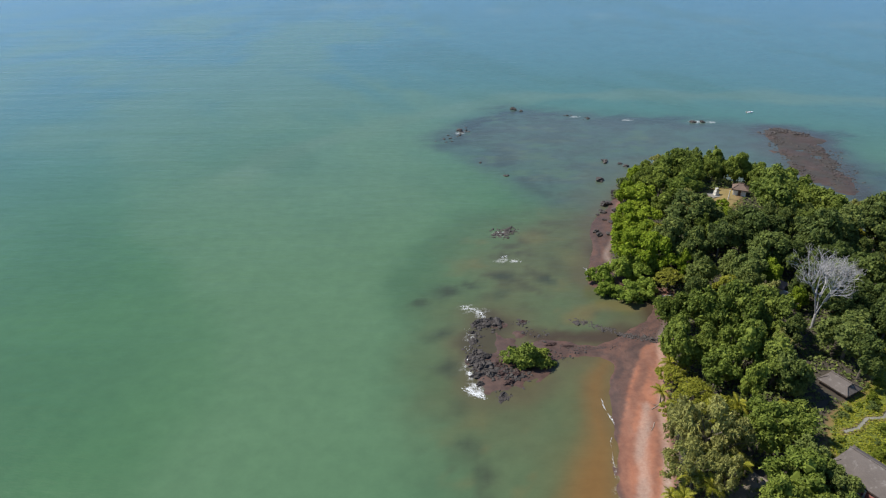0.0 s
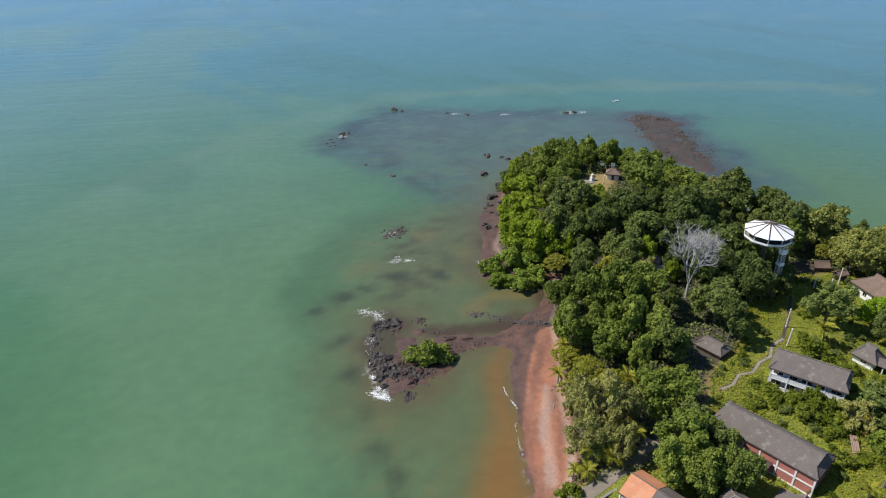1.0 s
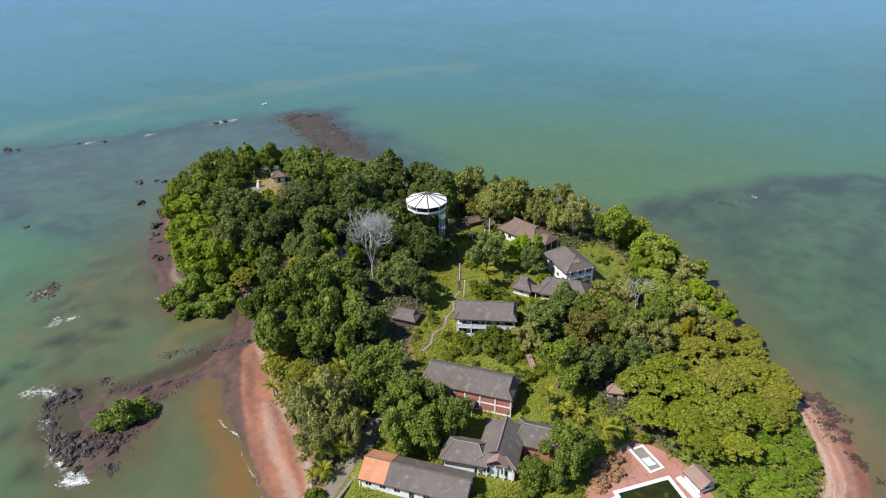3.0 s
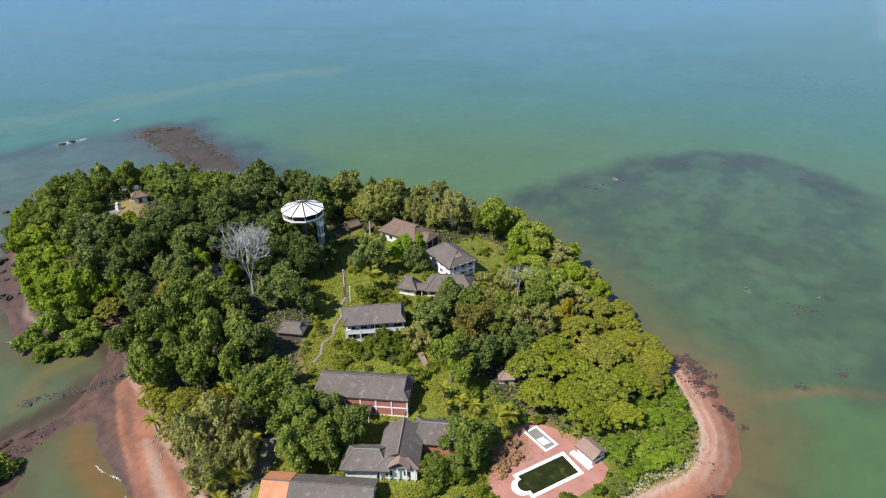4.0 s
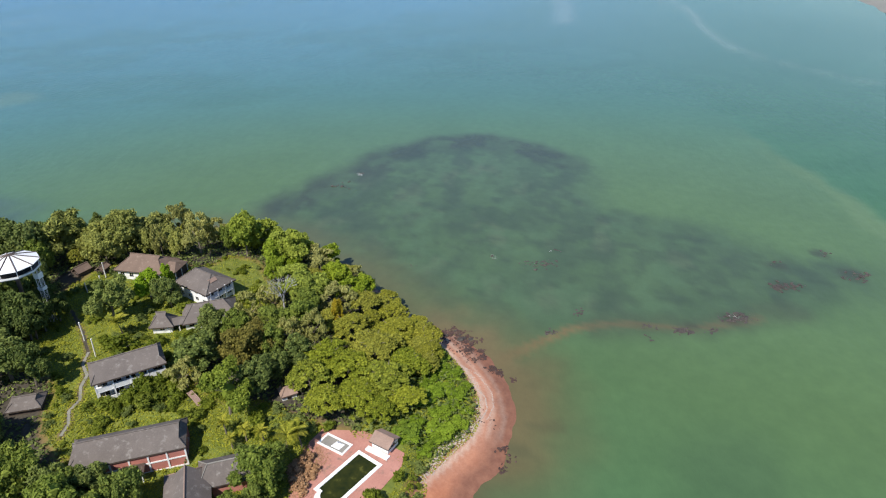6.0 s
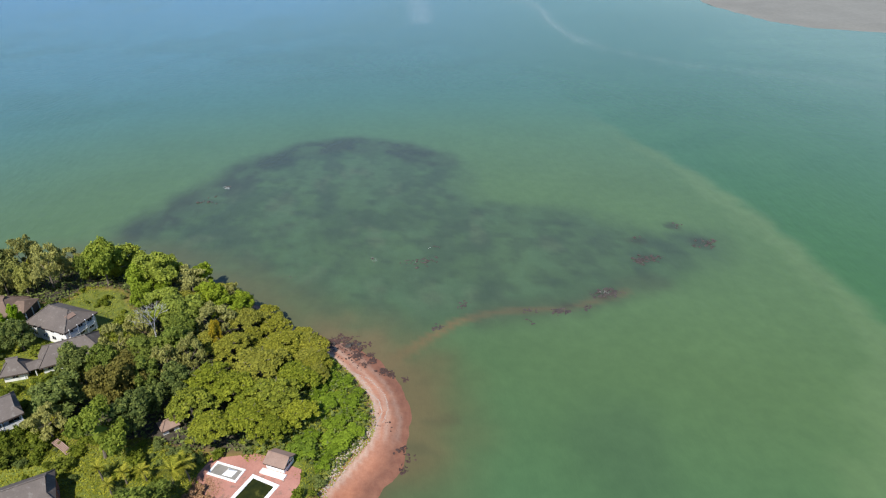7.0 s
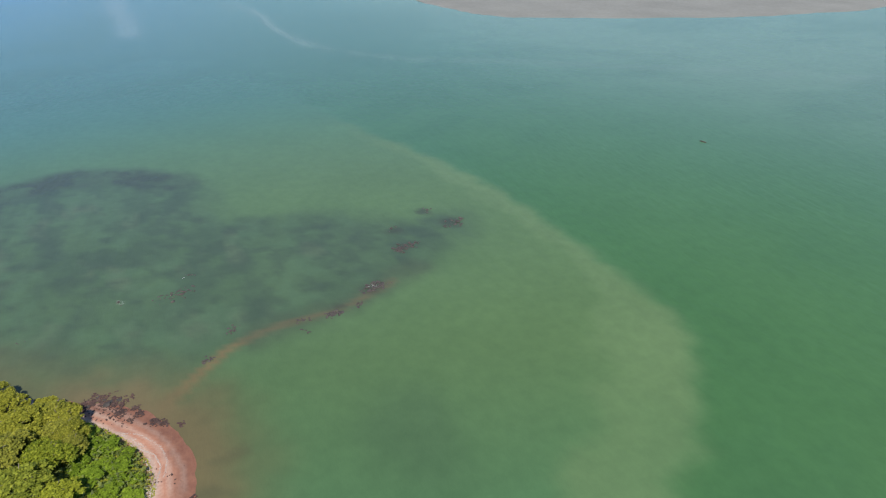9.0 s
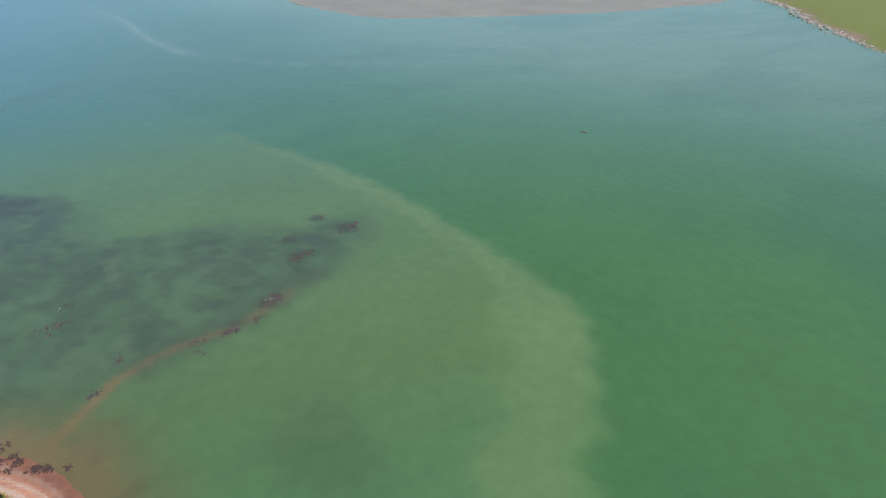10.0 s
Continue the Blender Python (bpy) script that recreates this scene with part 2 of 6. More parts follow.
def ground_material():
    """Red sand, wet mud, grass and forest soil by the ground's own zones."""
    m, t, p = shader("island_ground")
    zone = t.nodes.new("ShaderNodeAttribute")
    zone.attribute_name = "zone"
    parts = t.nodes.new("ShaderNodeSeparateColor")
    t.links.new(zone.outputs["Color"], parts.inputs["Color"])
    wet, grass, pale = parts.outputs[0], parts.outputs[1], parts.outputs[2]
    big, fine, streak = noise_of(t, 0.12, 4.0), noise_of(t, 1.6, 7.0, 0.7), noise_of(t, 0.45, 5.0, 0.6)
    sand = blend(t, 0.55, ramp(t, big, [(0.3, (0.3, 0.098, 0.048)), (0.7, (0.47, 0.176, 0.09))]), ramp(t, streak, [(0.3, (0.27, 0.084, 0.042)), (0.72, (0.5, 0.208, 0.108))]))
    sand = blend(t, 0.25, sand, ramp(t, fine, [(0.3, (0.18, 0.072, 0.044)), (0.7, (0.42, 0.205, 0.124))]))
    mud = blend(t, 0.35, ramp(t, streak, [(0.3, (0.042, 0.025, 0.02)), (0.7, (0.118, 0.066, 0.048))]), ramp(t, fine, [(0.3, (0.04, 0.024, 0.018)), (0.7, (0.11, 0.062, 0.044))]))
    shell = ramp(t, fine, [(0.3, (0.4, 0.31, 0.24)), (0.7, (0.62, 0.53, 0.44))])
    turf = blend(t, 0.5, ramp(t, streak, [(0.3, (0.08, 0.12, 0.014)), (0.55, (0.17, 0.2, 0.024)), (0.8, (0.28, 0.25, 0.05))]), ramp(t, fine, [(0.3, (0.05, 0.08, 0.012)), (0.7, (0.19, 0.2, 0.03))]))
    soil = ramp(t, fine, [(0.3, (0.032, 0.027, 0.02)), (0.7, (0.08, 0.066, 0.046))])
    alpha = zone.outputs["Alpha"]
    tone = blend(t, wet, sand, mud)
    tone = blend(t, pale, tone, shell)
    tone = blend(t, alpha, tone, soil)
    tone = blend(t, grass, tone, turf)
    t.links.new(tone, p.inputs["Base Color"])
    rough = blend(t, wet, (0.9, 0.9, 0.9), (0.6, 0.6, 0.6))
    t.links.new(rough, p.inputs["Roughness"])
    bump(t, p, fine, 0.7, 0.12)
    return m


def sea_material():
    """Silty sea: its body colour comes from what it carries, what lies under it and, far out, painted sky reflection
    and haze; the gloss is the water's own.
    """
    m, t, p = shader("silty_sea_water")
    body = t.nodes.new("ShaderNodeAttribute")
    body.attribute_name = "body"
    c = t.nodes.new("ShaderNodeTexCoord")
    drift = node(t, "ShaderNodeTexNoise", Scale=0.035, Detail=6.0, Roughness=0.6)
    t.links.new(c.outputs["Object"], drift.inputs["Vector"])
    tone = blend(t, 0.25, body.outputs["Color"], ramp(t, drift.outputs["Fac"], [(0.3, (0.78, 0.8, 0.8)), (0.7, (1.18, 1.16, 1.15))]), "MULTIPLY")
    fine = noise_of(t, 0.22, 6.0, 0.65)
    tone = blend(t, 0.16, tone, ramp(t, fine, [(0.35, (0.6, 0.62, 0.66)), (0.65, (1.3, 1.28, 1.25))]), "MULTIPLY")
    froth = ramp(t, noise_of(t, 0.7, 8.0, 0.75), [(0.47, (0, 0, 0)), (0.6, (1, 1, 1))])
    foam = blend(t, 1.0, froth, body.outputs["Alpha"], "MULTIPLY")
    tone = blend(t, foam, tone, (0.8, 0.8, 0.78))
    t.links.new(tone, p.inputs["Base Color"])
    p.inputs["IOR"].default_value = 1.33
    t.links.new(blend(t, foam, (0.25, 0.25, 0.25), (0.8, 0.8, 0.8)), p.inputs["Roughness"])
    stretch = t.nodes.new("ShaderNodeMapping")
    stretch.inputs["Rotation"].default_value = (0, 0, radians(20))
    stretch.inputs["Scale"].default_value = (0.42, 1.0, 1.0)
    t.links.new(c.outputs["Object"], stretch.inputs["Vector"])
    swell = node(t, "ShaderNodeTexNoise", Scale=0.35, Detail=5.0, Roughness=0.6)
    t.links.new(stretch.outputs["Vector"], swell.inputs["Vector"])
    crest = t.nodes.new("ShaderNodeMapping")
    crest.inputs["Rotation"].default_value = (0, 0, radians(-24))
    crest.inputs["Scale"].default_value = (0.1, 1.0, 1.0)
    t.links.new(c.outputs["Object"], crest.inputs["Vector"])
    rows = node(t, "ShaderNodeTexNoise", Scale=0.085, Detail=2.5, Roughness=0.5)
    t.links.new(crest.outputs["Vector"], rows.inputs["Vector"])
    # the swell is long on the open side and dies out in the lee of the headland
    apart = t.nodes.new("ShaderNodeSeparateXYZ")
    t.links.new(c.outputs["Object"], apart.inputs["Vector"])
    open_side = t.nodes.new("ShaderNodeMapRange")
    for socket, value in zip(open_side.inputs[1:5], (100.0, -180.0, 0.35, 2.4)):
        socket.default_value = value
    t.links.new(apart.outputs["X"], open_side.inputs["Value"])
    both = t.nodes.new("ShaderNodeMath")
    both.operation = "MULTIPLY_ADD"
    t.links.new(open_side.outputs["Result"], both.inputs[1])
    t.links.new(rows.outputs["Fac"], both.inputs[0])
    t.links.new(swell.outputs["Fac"], both.inputs[2])
    bump(t, p, both.outputs["Value"], 0.22, 0.7)
    return m


GROUND, SEA = ground_material(), sea_material()


# ---- helpers for meshes ----
class Shape:
    """Gathers vertices and faces of one mesh."""

    def __init__(self):
        self.v, self.f = [], []

    def face(self, *points):
        n = len(self.v)
        self.v += [tuple(p) for p in points]
        self.f.append(tuple(range(n, n + len(points))))

    def box(self, x0, x1, y0, y1, z0, z1, m=None):
        n = len(self.v)
        for z in (z0, z1):
            for x, y in ((x0, y0), (x1, y0), (x1, y1), (x0, y1)):
                self.v.append(tuple(m @ Vector((x, y, z))) if m else (x, y, z))
        self.f += [tuple(n + i for i in q) for q in ((3, 2, 1, 0), (4, 5, 6, 7), (0, 1, 5, 4), (1, 2, 6, 5), (2, 3, 7, 6), (3, 0, 4, 7))]

    def tube(self, a, b, ra, rb, sides=6):
        a, b = Vector(a), Vector(b)
        way = (b - a).normalized()
        u = way.orthogonal().normalized()
        w = way.cross(u)
        n = len(self.v)
        for c, r in ((a, ra), (b, rb)):
            for k in range(sides):
                s = 2 * math.pi * k / sides
                self.v.append(tuple(c + u * (r * math.cos(s)) + w * (r * math.sin(s))))
        for k in range(sides):
            j = (k + 1) % sides
            self.f.append((n + k, n + j, n + sides + j, n + sides + k))
        self.f += [tuple(n + k for k in reversed(range(sides))), tuple(n + sides + k for k in range(sides))]

    def slab(self, outline, z0, z1):
        """A flat plate with that outline (counter-clockwise)."""
        n, k = len(self.v), len(outline)
        self.v += [(x, y, z0) for x, y in outline] + [(x, y, z1) for x, y in outline]
        self.f += [tuple(n + i for i in reversed(range(k))), tuple(n + k + i for i in range(k))]
        self.f += [(n + i, n + (i + 1) % k, n + k + (i + 1) % k, n + k + i) for i in range(k)]

    def mesh(self, name, material, smooth=False):
        me = bpy.data.meshes.new(name)
        me.from_pydata(self.v, [], self.f)
        me.materials.append(material)
        if smooth:
            me.polygons.foreach_set("use_smooth", [True] * len(me.polygons))
        return me


def part(name, shape, material, parent, label="", smooth=False, at=None):
    ob = new(name, shape if isinstance(shape, bpy.types.Mesh) else shape.mesh(name, material, smooth))
    ob.parent = parent
    if at is not None:
        ob.matrix_basis = at
    return tagged(ob, label)


def thing(name, label, category, at, group="", kind=""):
    ob = new(name)
    ob.matrix_basis = at
    ob.empty_display_size = 0.2
    return tagged(ob, label, category, group, kind)


def grid_mesh(name, xs, ys, heights, material, colours, layer):
    nx, ny = len(xs), len(ys)
    gx, gy = np.meshgrid(xs, ys)
    co = np.stack([gx, gy, heights], -1).reshape(-1, 3)
    i = (np.arange(ny - 1)[:, None] * nx + np.arange(nx - 1)[None, :]).ravel()
    quads = np.stack([i, i + 1, i + nx + 1, i + nx], 1)
    me = bpy.data.meshes.new(name)
    me.vertices.add(len(co))
    me.vertices.foreach_set("co", co.ravel())
    me.loops.add(quads.size)
    me.loops.foreach_set("vertex_index", quads.ravel())
    me.polygons.add(len(quads))
    me.polygons.foreach_set("loop_start", np.arange(0, quads.size, 4))
    me.polygons.foreach_set("use_smooth", np.ones(len(quads), bool))
    me.update(calc_edges=True)
    layer = me.color_attributes.new(layer, "FLOAT_COLOR", "POINT")
    layer.data.foreach_set("color", np.ascontiguousarray(colours.reshape(-1, 4), dtype=np.float32).ravel())
    me.materials.append(material)
    return new(name, me)


# levelled plots: x, y, radius, height
PLOTS = [(98, 93, 8, 5.9), (79.2, 78.6, 9.5, 5.0), (135.6, 96.4, 7.5, 6.0), (142, 118.5, 9, 5.9), (126, 90, 6, 5.8), (118.5, 98, 4, 5.8),
         (86.5, 110, 5, 5.7), (71.7, 60.8, 9.5, 4.3), (55.5, 68, 9.5, 4.0), (86, 37, 10, 3.9), (92.5, 43, 5, 3.9), (94.3, 32.5, 4, 3.9), (80, 40, 6, 3.9),
         (103.3, 57.7, 3, 4.8), (113.5, 131, 4, 6.0), (104.5, 208.5, 4, 10.0), (136, 138, 5, 6.0)]


def ground(x, y, rough=True):
    z = ground_height(x, y, rough)
    for px, py, r, level in PLOTS:
        z = z + (level - z) * soft(r + 4, r, np.hypot(np.asarray(x) - px, np.asarray(y) - py))
    islet = soft(27, 20, np.asarray(x)) * soft(108, 114, np.asarray(y)) * soft(162, 150, np.asarray(y))
    return z - islet * soft(0.4, 0.62, clouds(x, y, 7, 51)) * 0.75


def sampled(field, x, y):
    """The value of a field of the ground grid at a place."""
    u, v = (np.asarray(x, float) - gx[0]) / STEP, (np.asarray(y, float) - gy[0]) / STEP
    u, v = np.clip(u, 0, len(gx) - 1.001), np.clip(v, 0, len(gy) - 1.001)
    i, j = u.astype(int), v.astype(int)
    f, g = u - i, v - j
    return (field[j, i] * (1 - f) + field[j, i + 1] * f) * (1 - g) + (field[j + 1, i] * (1 - f) + field[j + 1, i + 1] * f) * g


def ground_at(x, y):
    return float(sampled(height, x, y))


STEP = 0.9   # of the ground grid
# open ground without tall trees, and its grass
OPEN = rounded([(142, 137), (120, 135), (103, 127), (96, 113), (84, 104), (78, 96), (73, 88), (70, 80), (58, 81), (44, 81), (36, 74), (36, 20),
                (88, 22), (96, 30), (97, 46), (98, 54), (100, 61), (98, 66), (102, 80), (112, 82), (118, 84), (128, 78), (140, 80), (158, 92),
                (160, 104), (150, 108), (148, 128)], 3)
KNOLL = rounded([(93, 211), (101, 214), (106, 211), (104, 205), (97, 198), (92, 193), (90.5, 200)], 3)
FOOTPATH = [(120, 127), (112, 117), (109, 114), (105.6, 110.2), (101.4, 108.4), (98.2, 104.6), (94.6, 103.4), (91, 100.6), (87.4, 100.4), (84, 97.6), (81, 97)]
DRY = rounded([(55.5, 135), (53.4, 133.6), (51.3, 132.1), (47.5, 124.7), (43.1, 116.3), (40.3, 109.7), (37.9, 103.4), (36.3, 98.8), (35, 92), (34.2, 84), (33, 74), (60, 74), (64, 110), (62, 134)], 3)
LANE = [(60, 87), (56, 84), (50, 82), (43, 79), (37, 76.5)]

# ---- ground: the wooded headland with its beaches and the exposed reef ----
gx, gy = np.arange(-22, 192, STEP), np.arange(-22, 330, STEP)
mx, my = np.meshgrid(gx, gy)
height = ground(mx, my)
shore, verge, platform = inside_by(COAST, mx, my), inside_by(VERGE, mx, my), inside_by(PLATFORM, mx, my)
patchy = clouds(mx, my, 9, 3)
west = soft(70, 45, mx)
flats = soft(116, 128, my + 0.35 * (mx - 40)) * soft(70, 60, mx)
wet = np.maximum(soft(5.5, 1.0, shore + (patchy - 0.5) * 4) * np.where(mx > 80, 0.0, 1.0), np.maximum(flats * soft(8, 0, verge), west * soft(1, -1, verge) * (0.42 + 0.45 * soft(-3, -8, verge + (patchy - 0.5) * 4))))
wet = np.maximum(wet, np.maximum(soft(-6, 0, platform), soft(30, 24, mx)))
wet = np.maximum(wet, soft(168, 175, my) * soft(1, -1, verge)) * np.clip(0.5 + patchy * 0.85, 0, 1)
wet = np.maximum(wet, np.maximum(soft(-6, 0, platform), soft(30, 24, mx)))
dry = inside_by(DRY, mx, my) + (patchy - 0.5) * 1.8
along = clouds((mx - 0.45 * my) * 1.0, (my + 0.45 * mx) * 0.14, 1.8, 81, 3)
below = soft(0.5, -0.6, dry)
wet = np.where((mx < 64) & (my < 160) & (verge < 2), np.maximum(below * (0.92 + 0.3 * (along - 0.5)), (1 - below) * (0.16 + 0.26 * soft(0.55, 0.36, along) + 0.12 * patchy)), wet)
wet = np.maximum(wet, soft(6.0, 2.6, shore + (patchy - 0.5) * 2.2) * 0.55 * soft(80, 90, mx))
open_by, knoll_by = inside_by(OPEN, mx, my), inside_by(KNOLL, mx, my)
in_open = soft(-2, 2, np.maximum(open_by, knoll_by) + (patchy - 0.5) * 4)
fringe = soft(26, 14, verge) * soft(80, 86, mx) * soft(48, 36, my)
grass = np.maximum(in_open, fringe) * soft(0, 2.5, verge)
trail = soft(1.0, 0.4, from_line(FOOTPATH, mx, my))
grass = grass * (1 - trail)
forest = np.maximum(soft(-0.5, 2, verge) * (1 - in_open), np.maximum(trail, soft(-6, 0, platform) * (0.45 + 0.5 * soft(0.35, 0.6, clouds(mx, my, 5, 71)))))
pale = np.maximum(soft(1.2, 0.3, np.abs(verge + 0.8 + (patchy - 0.5) * 1.5)) * soft(80, 95, mx) * 0.6, np.maximum(soft(0.9, 0.2, np.abs(verge + 3.2 + (patchy - 0.5) * 1.6)) * 0.4, soft(0.9, 0.2, np.abs(verge + 5.4 + (patchy - 0.5) * 2)) * 0.2) * soft(100, 108, mx))
pale = np.maximum(pale, soft(1.5, 0.3, np.abs(verge + 0.5)) * west * patchy * 0.7) * soft(60, 40, my * (mx > 80))
beach = soft(0, 2, shore) * soft(0.5, -0.5, verge)
lines = clouds(shore * 2.2 + patchy * 2.0, (mx + my) * 0.16, 3.0, 23)
pale = np.maximum(pale, trail * 0.3)
grass = grass * (1 - 0.4 * soft(-1, 1, knoll_by))
pale = np.maximum(pale, soft(-1, 1, knoll_by) * 0.22)
pale = np.maximum(pale, soft(0.52, 0.75, lines) * np.where(mx > 80, 0.05, 0.1) * beach * (1 - wet))
pale = np.maximum(pale, soft(-7, 0, verge) * 0.2 * beach * soft(85, 95, mx))
wet = np.clip(wet + soft(0.48, 0.25, lines) * np.where(mx > 80, 0.07, 0.2) * beach, 0, 1)
wet = np.maximum(wet, soft(36, 29, mx) * 0.97)
wet = np.maximum(wet, soft(166, 172, my) * soft(1, -1, verge) * soft(90, 80, mx) * 0.88)
# the western beach: a damp strip along the water, a paler middle and a darker groove below the trees
DAMP = [(37.2, 106), (36.6, 103.5), (35.4, 97.3), (33.7, 90.9), (33.4, 87.7), (33, 84.2), (31, 74)]
wet = np.maximum(wet, soft(4.2, 1.6, from_line(DAMP, mx, my) + (patchy - 0.5) * 1.6) * 0.55)
PALE_MIDDLE, GROOVE = [(45.2, 110.7), (42.2, 101.4), (40.2, 94.6), (38.9, 88.9), (37.7, 83.6)], [(46.9, 106.9), (45, 100.3), (42.7, 93.6), (40.6, 87.5), (39.1, 83.2)]
pale = np.maximum(pale, soft(1.9, 0.3, from_line(PALE_MIDDLE, mx, my) + (along - 0.5) * 2) * 0.34)
wet = np.maximum(wet, soft(0.9, 0.2, from_line(GROOVE, mx, my) + (along - 0.5) * 0.9) * 0.5)
island = grid_mesh("ground", gx, gy, height, GROUND, np.stack([wet, grass, np.clip(pale, 0, 1), forest], -1), "zone")
tagged(island, "red sand beaches, grassy clearings and wooded headland ground", "ground", kind="structure")


# ---- sea: one sheet to the horizon ----
def spread(lo, hi, step, limit):
    out = list(np.arange(lo, hi, step))
    s, a, b = step, lo, out[-1]
    head, tail = [], []
    while a > -limit or b < limit:
        s *= 1.13
        if a > -limit:
            a -= s
            head.append(a)
        if b < limit:
            b += s
            tail.append(b)
    return np.array(head[::-1] + out + tail)


sx, sy = spread(-60, 320, 1.8, 4800), spread(-130, 380, 1.8, 4800)
wx, wy = np.meshgrid(sx, sy)
bent_x = wx + (clouds(wx, wy, 40, 11) - 0.5) * 34
bent_y = wy + (clouds(wx, wy, 40, 12) - 0.5) * 34
fine_x = wx + (clouds(wx, wy, 9, 13) - 0.5) * 9
fine_y = wy + (clouds(wx, wy, 9, 14) - 0.5) * 9
off = -inside_by(COAST, fine_x, fine_y)
true_off = -inside_by(COAST, wx, wy)
mottle, cloudlets = clouds(wx, wy, 22, 15), clouds(wx * 0.6 + wy * 0.3, wy, 11, 16)
streaks = clouds(wx * 0.35 + wy * 0.25 + fine_x * 0.1, wy * 0.9 - wx * 0.3 + fine_y * 0.2, 8, 18)
body = np.empty((*wx.shape, 4))
body[:] = (0.061, 0.146, 0.076, 0)


def lay(colour, mask):
    for k in range(3):
        body[..., k] += (colour[k] - body[..., k]) * np.clip(mask, 0, 1)


EAST_FRONT = rounded([(700, -40), (440, -60), (323, -84), (258, -103), (208, -113), (152, -118.5), (128, -119), (107, -112), (88, -100), (74, -87), (62, -72), (20, -50), (-60, -120), (-200, -600), (900, -900)], 4)
east_front = inside_by(EAST_FRONT, fine_x, fine_y)
lay((0.056, 0.134, 0.056), soft(-7, 6, east_front) * 0.9)
lay((0.046, 0.122, 0.052), soft(-2, 3, east_front) * soft(45, 8, east_front) * soft(330, 240, wx) * 0.5)
# Open water bluer with distance; mirrored sky and haze are put into this colour.
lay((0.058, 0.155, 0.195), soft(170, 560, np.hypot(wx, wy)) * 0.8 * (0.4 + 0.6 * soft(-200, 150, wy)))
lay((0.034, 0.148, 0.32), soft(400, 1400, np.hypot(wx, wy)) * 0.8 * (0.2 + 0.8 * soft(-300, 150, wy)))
# Paler far to the south: hazy sky reflection put into the colour.
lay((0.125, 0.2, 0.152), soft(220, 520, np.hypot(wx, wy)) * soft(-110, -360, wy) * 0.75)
# broad milky band west of the headland and the darker channel beside it
lay((0.092, 0.168, 0.105), soft(75, 15, np.abs(bent_x + 0.30 * (bent_y - 150) + 28)) * soft(60, 110, wy) * soft(420, 250, wy) * 0.6)
CHANNEL = [(14, 212), (-2, 190), (-9, 172), (-10, 155), (-7, 138), (-9, 120), (-1, 108), (2, 84), (4, 60)]
lay((0.045, 0.105, 0.062), soft(13, 3, from_line(CHANNEL, fine_x, fine_y)) * (0.45 + 0.6 * mottle))
# silt round the far side
lay((0.125, 0.19, 0.135), soft(18, 2, from_line([(330, 330), (250, 356), (174, 378), (109, 387), (56, 376), (6, 354), (-25, 333), (-60, 300), (-80, 250)], bent_x, bent_y)) * 0.45)
lay((0.09, 0.15, 0.088), soft(60, 10, from_line([(40, 60), (0, 160), (10, 240)], bent_x, bent_y)) * 0.3)
lay((0.1, 0.18, 0.135), soft(75, 10, from_line([(-40, 240), (-20, 300), (10, 350)], bent_x, bent_y)) * 0.4)
SHOAL = rounded([(2, 78), (33, 78), (42, 128), (60, 158), (60, 212), (34, 216), (8, 192), (3, 140)], 3)
lay((0.096, 0.112, 0.066), soft(-18, 22, inside_by(SHOAL, bent_x * 0.5 + fine_x * 0.5, bent_y * 0.5 + fine_y * 0.5)) * (0.4 + 0.8 * mottle))
milky = clouds(wx * 0.8 + wy * 0.5, (wy - wx * 0.6) * 0.4, 42, 19)
lay((0.098, 0.178, 0.112), soft(0.48, 0.7, milky) * 0.55 * soft(30, -20, wx))
lay((0.04, 0.105, 0.065), soft(0.48, 0.3, milky) * 0.25)
lay((0.094, 0.147, 0.066), soft(60, 150, wx - 0.3 * wy) * soft(420, 240, np.hypot(wx, wy)) * soft(3, -5, east_front) * 0.7)
# the milky lip inside the front, broad towards the south and thinning out eastwards
lip_width = -9 - 12 * soft(150, 118, wx)
lip = soft(lip_width - 4, lip_width + 4, east_front + (cloudlets - 0.5) * 9)
lay((0.108, 0.174, 0.088), lip * soft(5, -4, east_front) * soft(20, 60, wx) * soft(360, 230, wx) * (0.45 + 0.5 * mottle))
# drowned reefs
WEST_REEF = rounded([(-2, 300), (38, 356), (70, 340), (139, 328), (178, 316), (190, 270), (185, 200), (150, 205), (100, 262), (70, 240), (60, 215), (33, 225), (24, 250)], 3)
EAST_REEF = rounded([(202, 117), (224, 107), (249, 99), (275, 89), (297, 72), (306, 50), (299, 22), (278, 1), (258, -6), (240, -8), (228, -20), (222, -50), (207, -64), (207, -88), (194, -92), (181, -82), (168, -60), (159, -40), (153, -20), (148, 0), (142, 20), (150, 35), (165, 60), (180, 100)], 3)
for outline, edge, bed in ((WEST_REEF, 0.82, (0.056, 0.091, 0.095)), (EAST_REEF, 0.72, (0.05, 0.08, 0.054))):
    r = inside_by(outline, fine_x, fine_y)
    lay(bed, soft(-9, 12, r) * (edge + 0.34 * (soft(0.3, 0.7, streaks) - 0.5) + 0.3 * (mottle - 0.5)))
    lay((0.095, 0.128, 0.08), soft(4, 16, r) * soft(0.55, 0.7, streaks) * soft(0.45, 0.6, cloudlets) * 0.5)
rim = [(205, 110), (228, 100), (250, 93), (272, 83), (290, 68), (298, 50), (292, 26), (276, 8)]
lay((0.042, 0.05, 0.043), 0.85 * soft(15, 4, from_line(rim, wx + (fine_x - wx) * 0.7, wy + (fine_y - wy) * 0.7)) * (0.5 + 0.4 * soft(0.3, 0.65, streaks)))
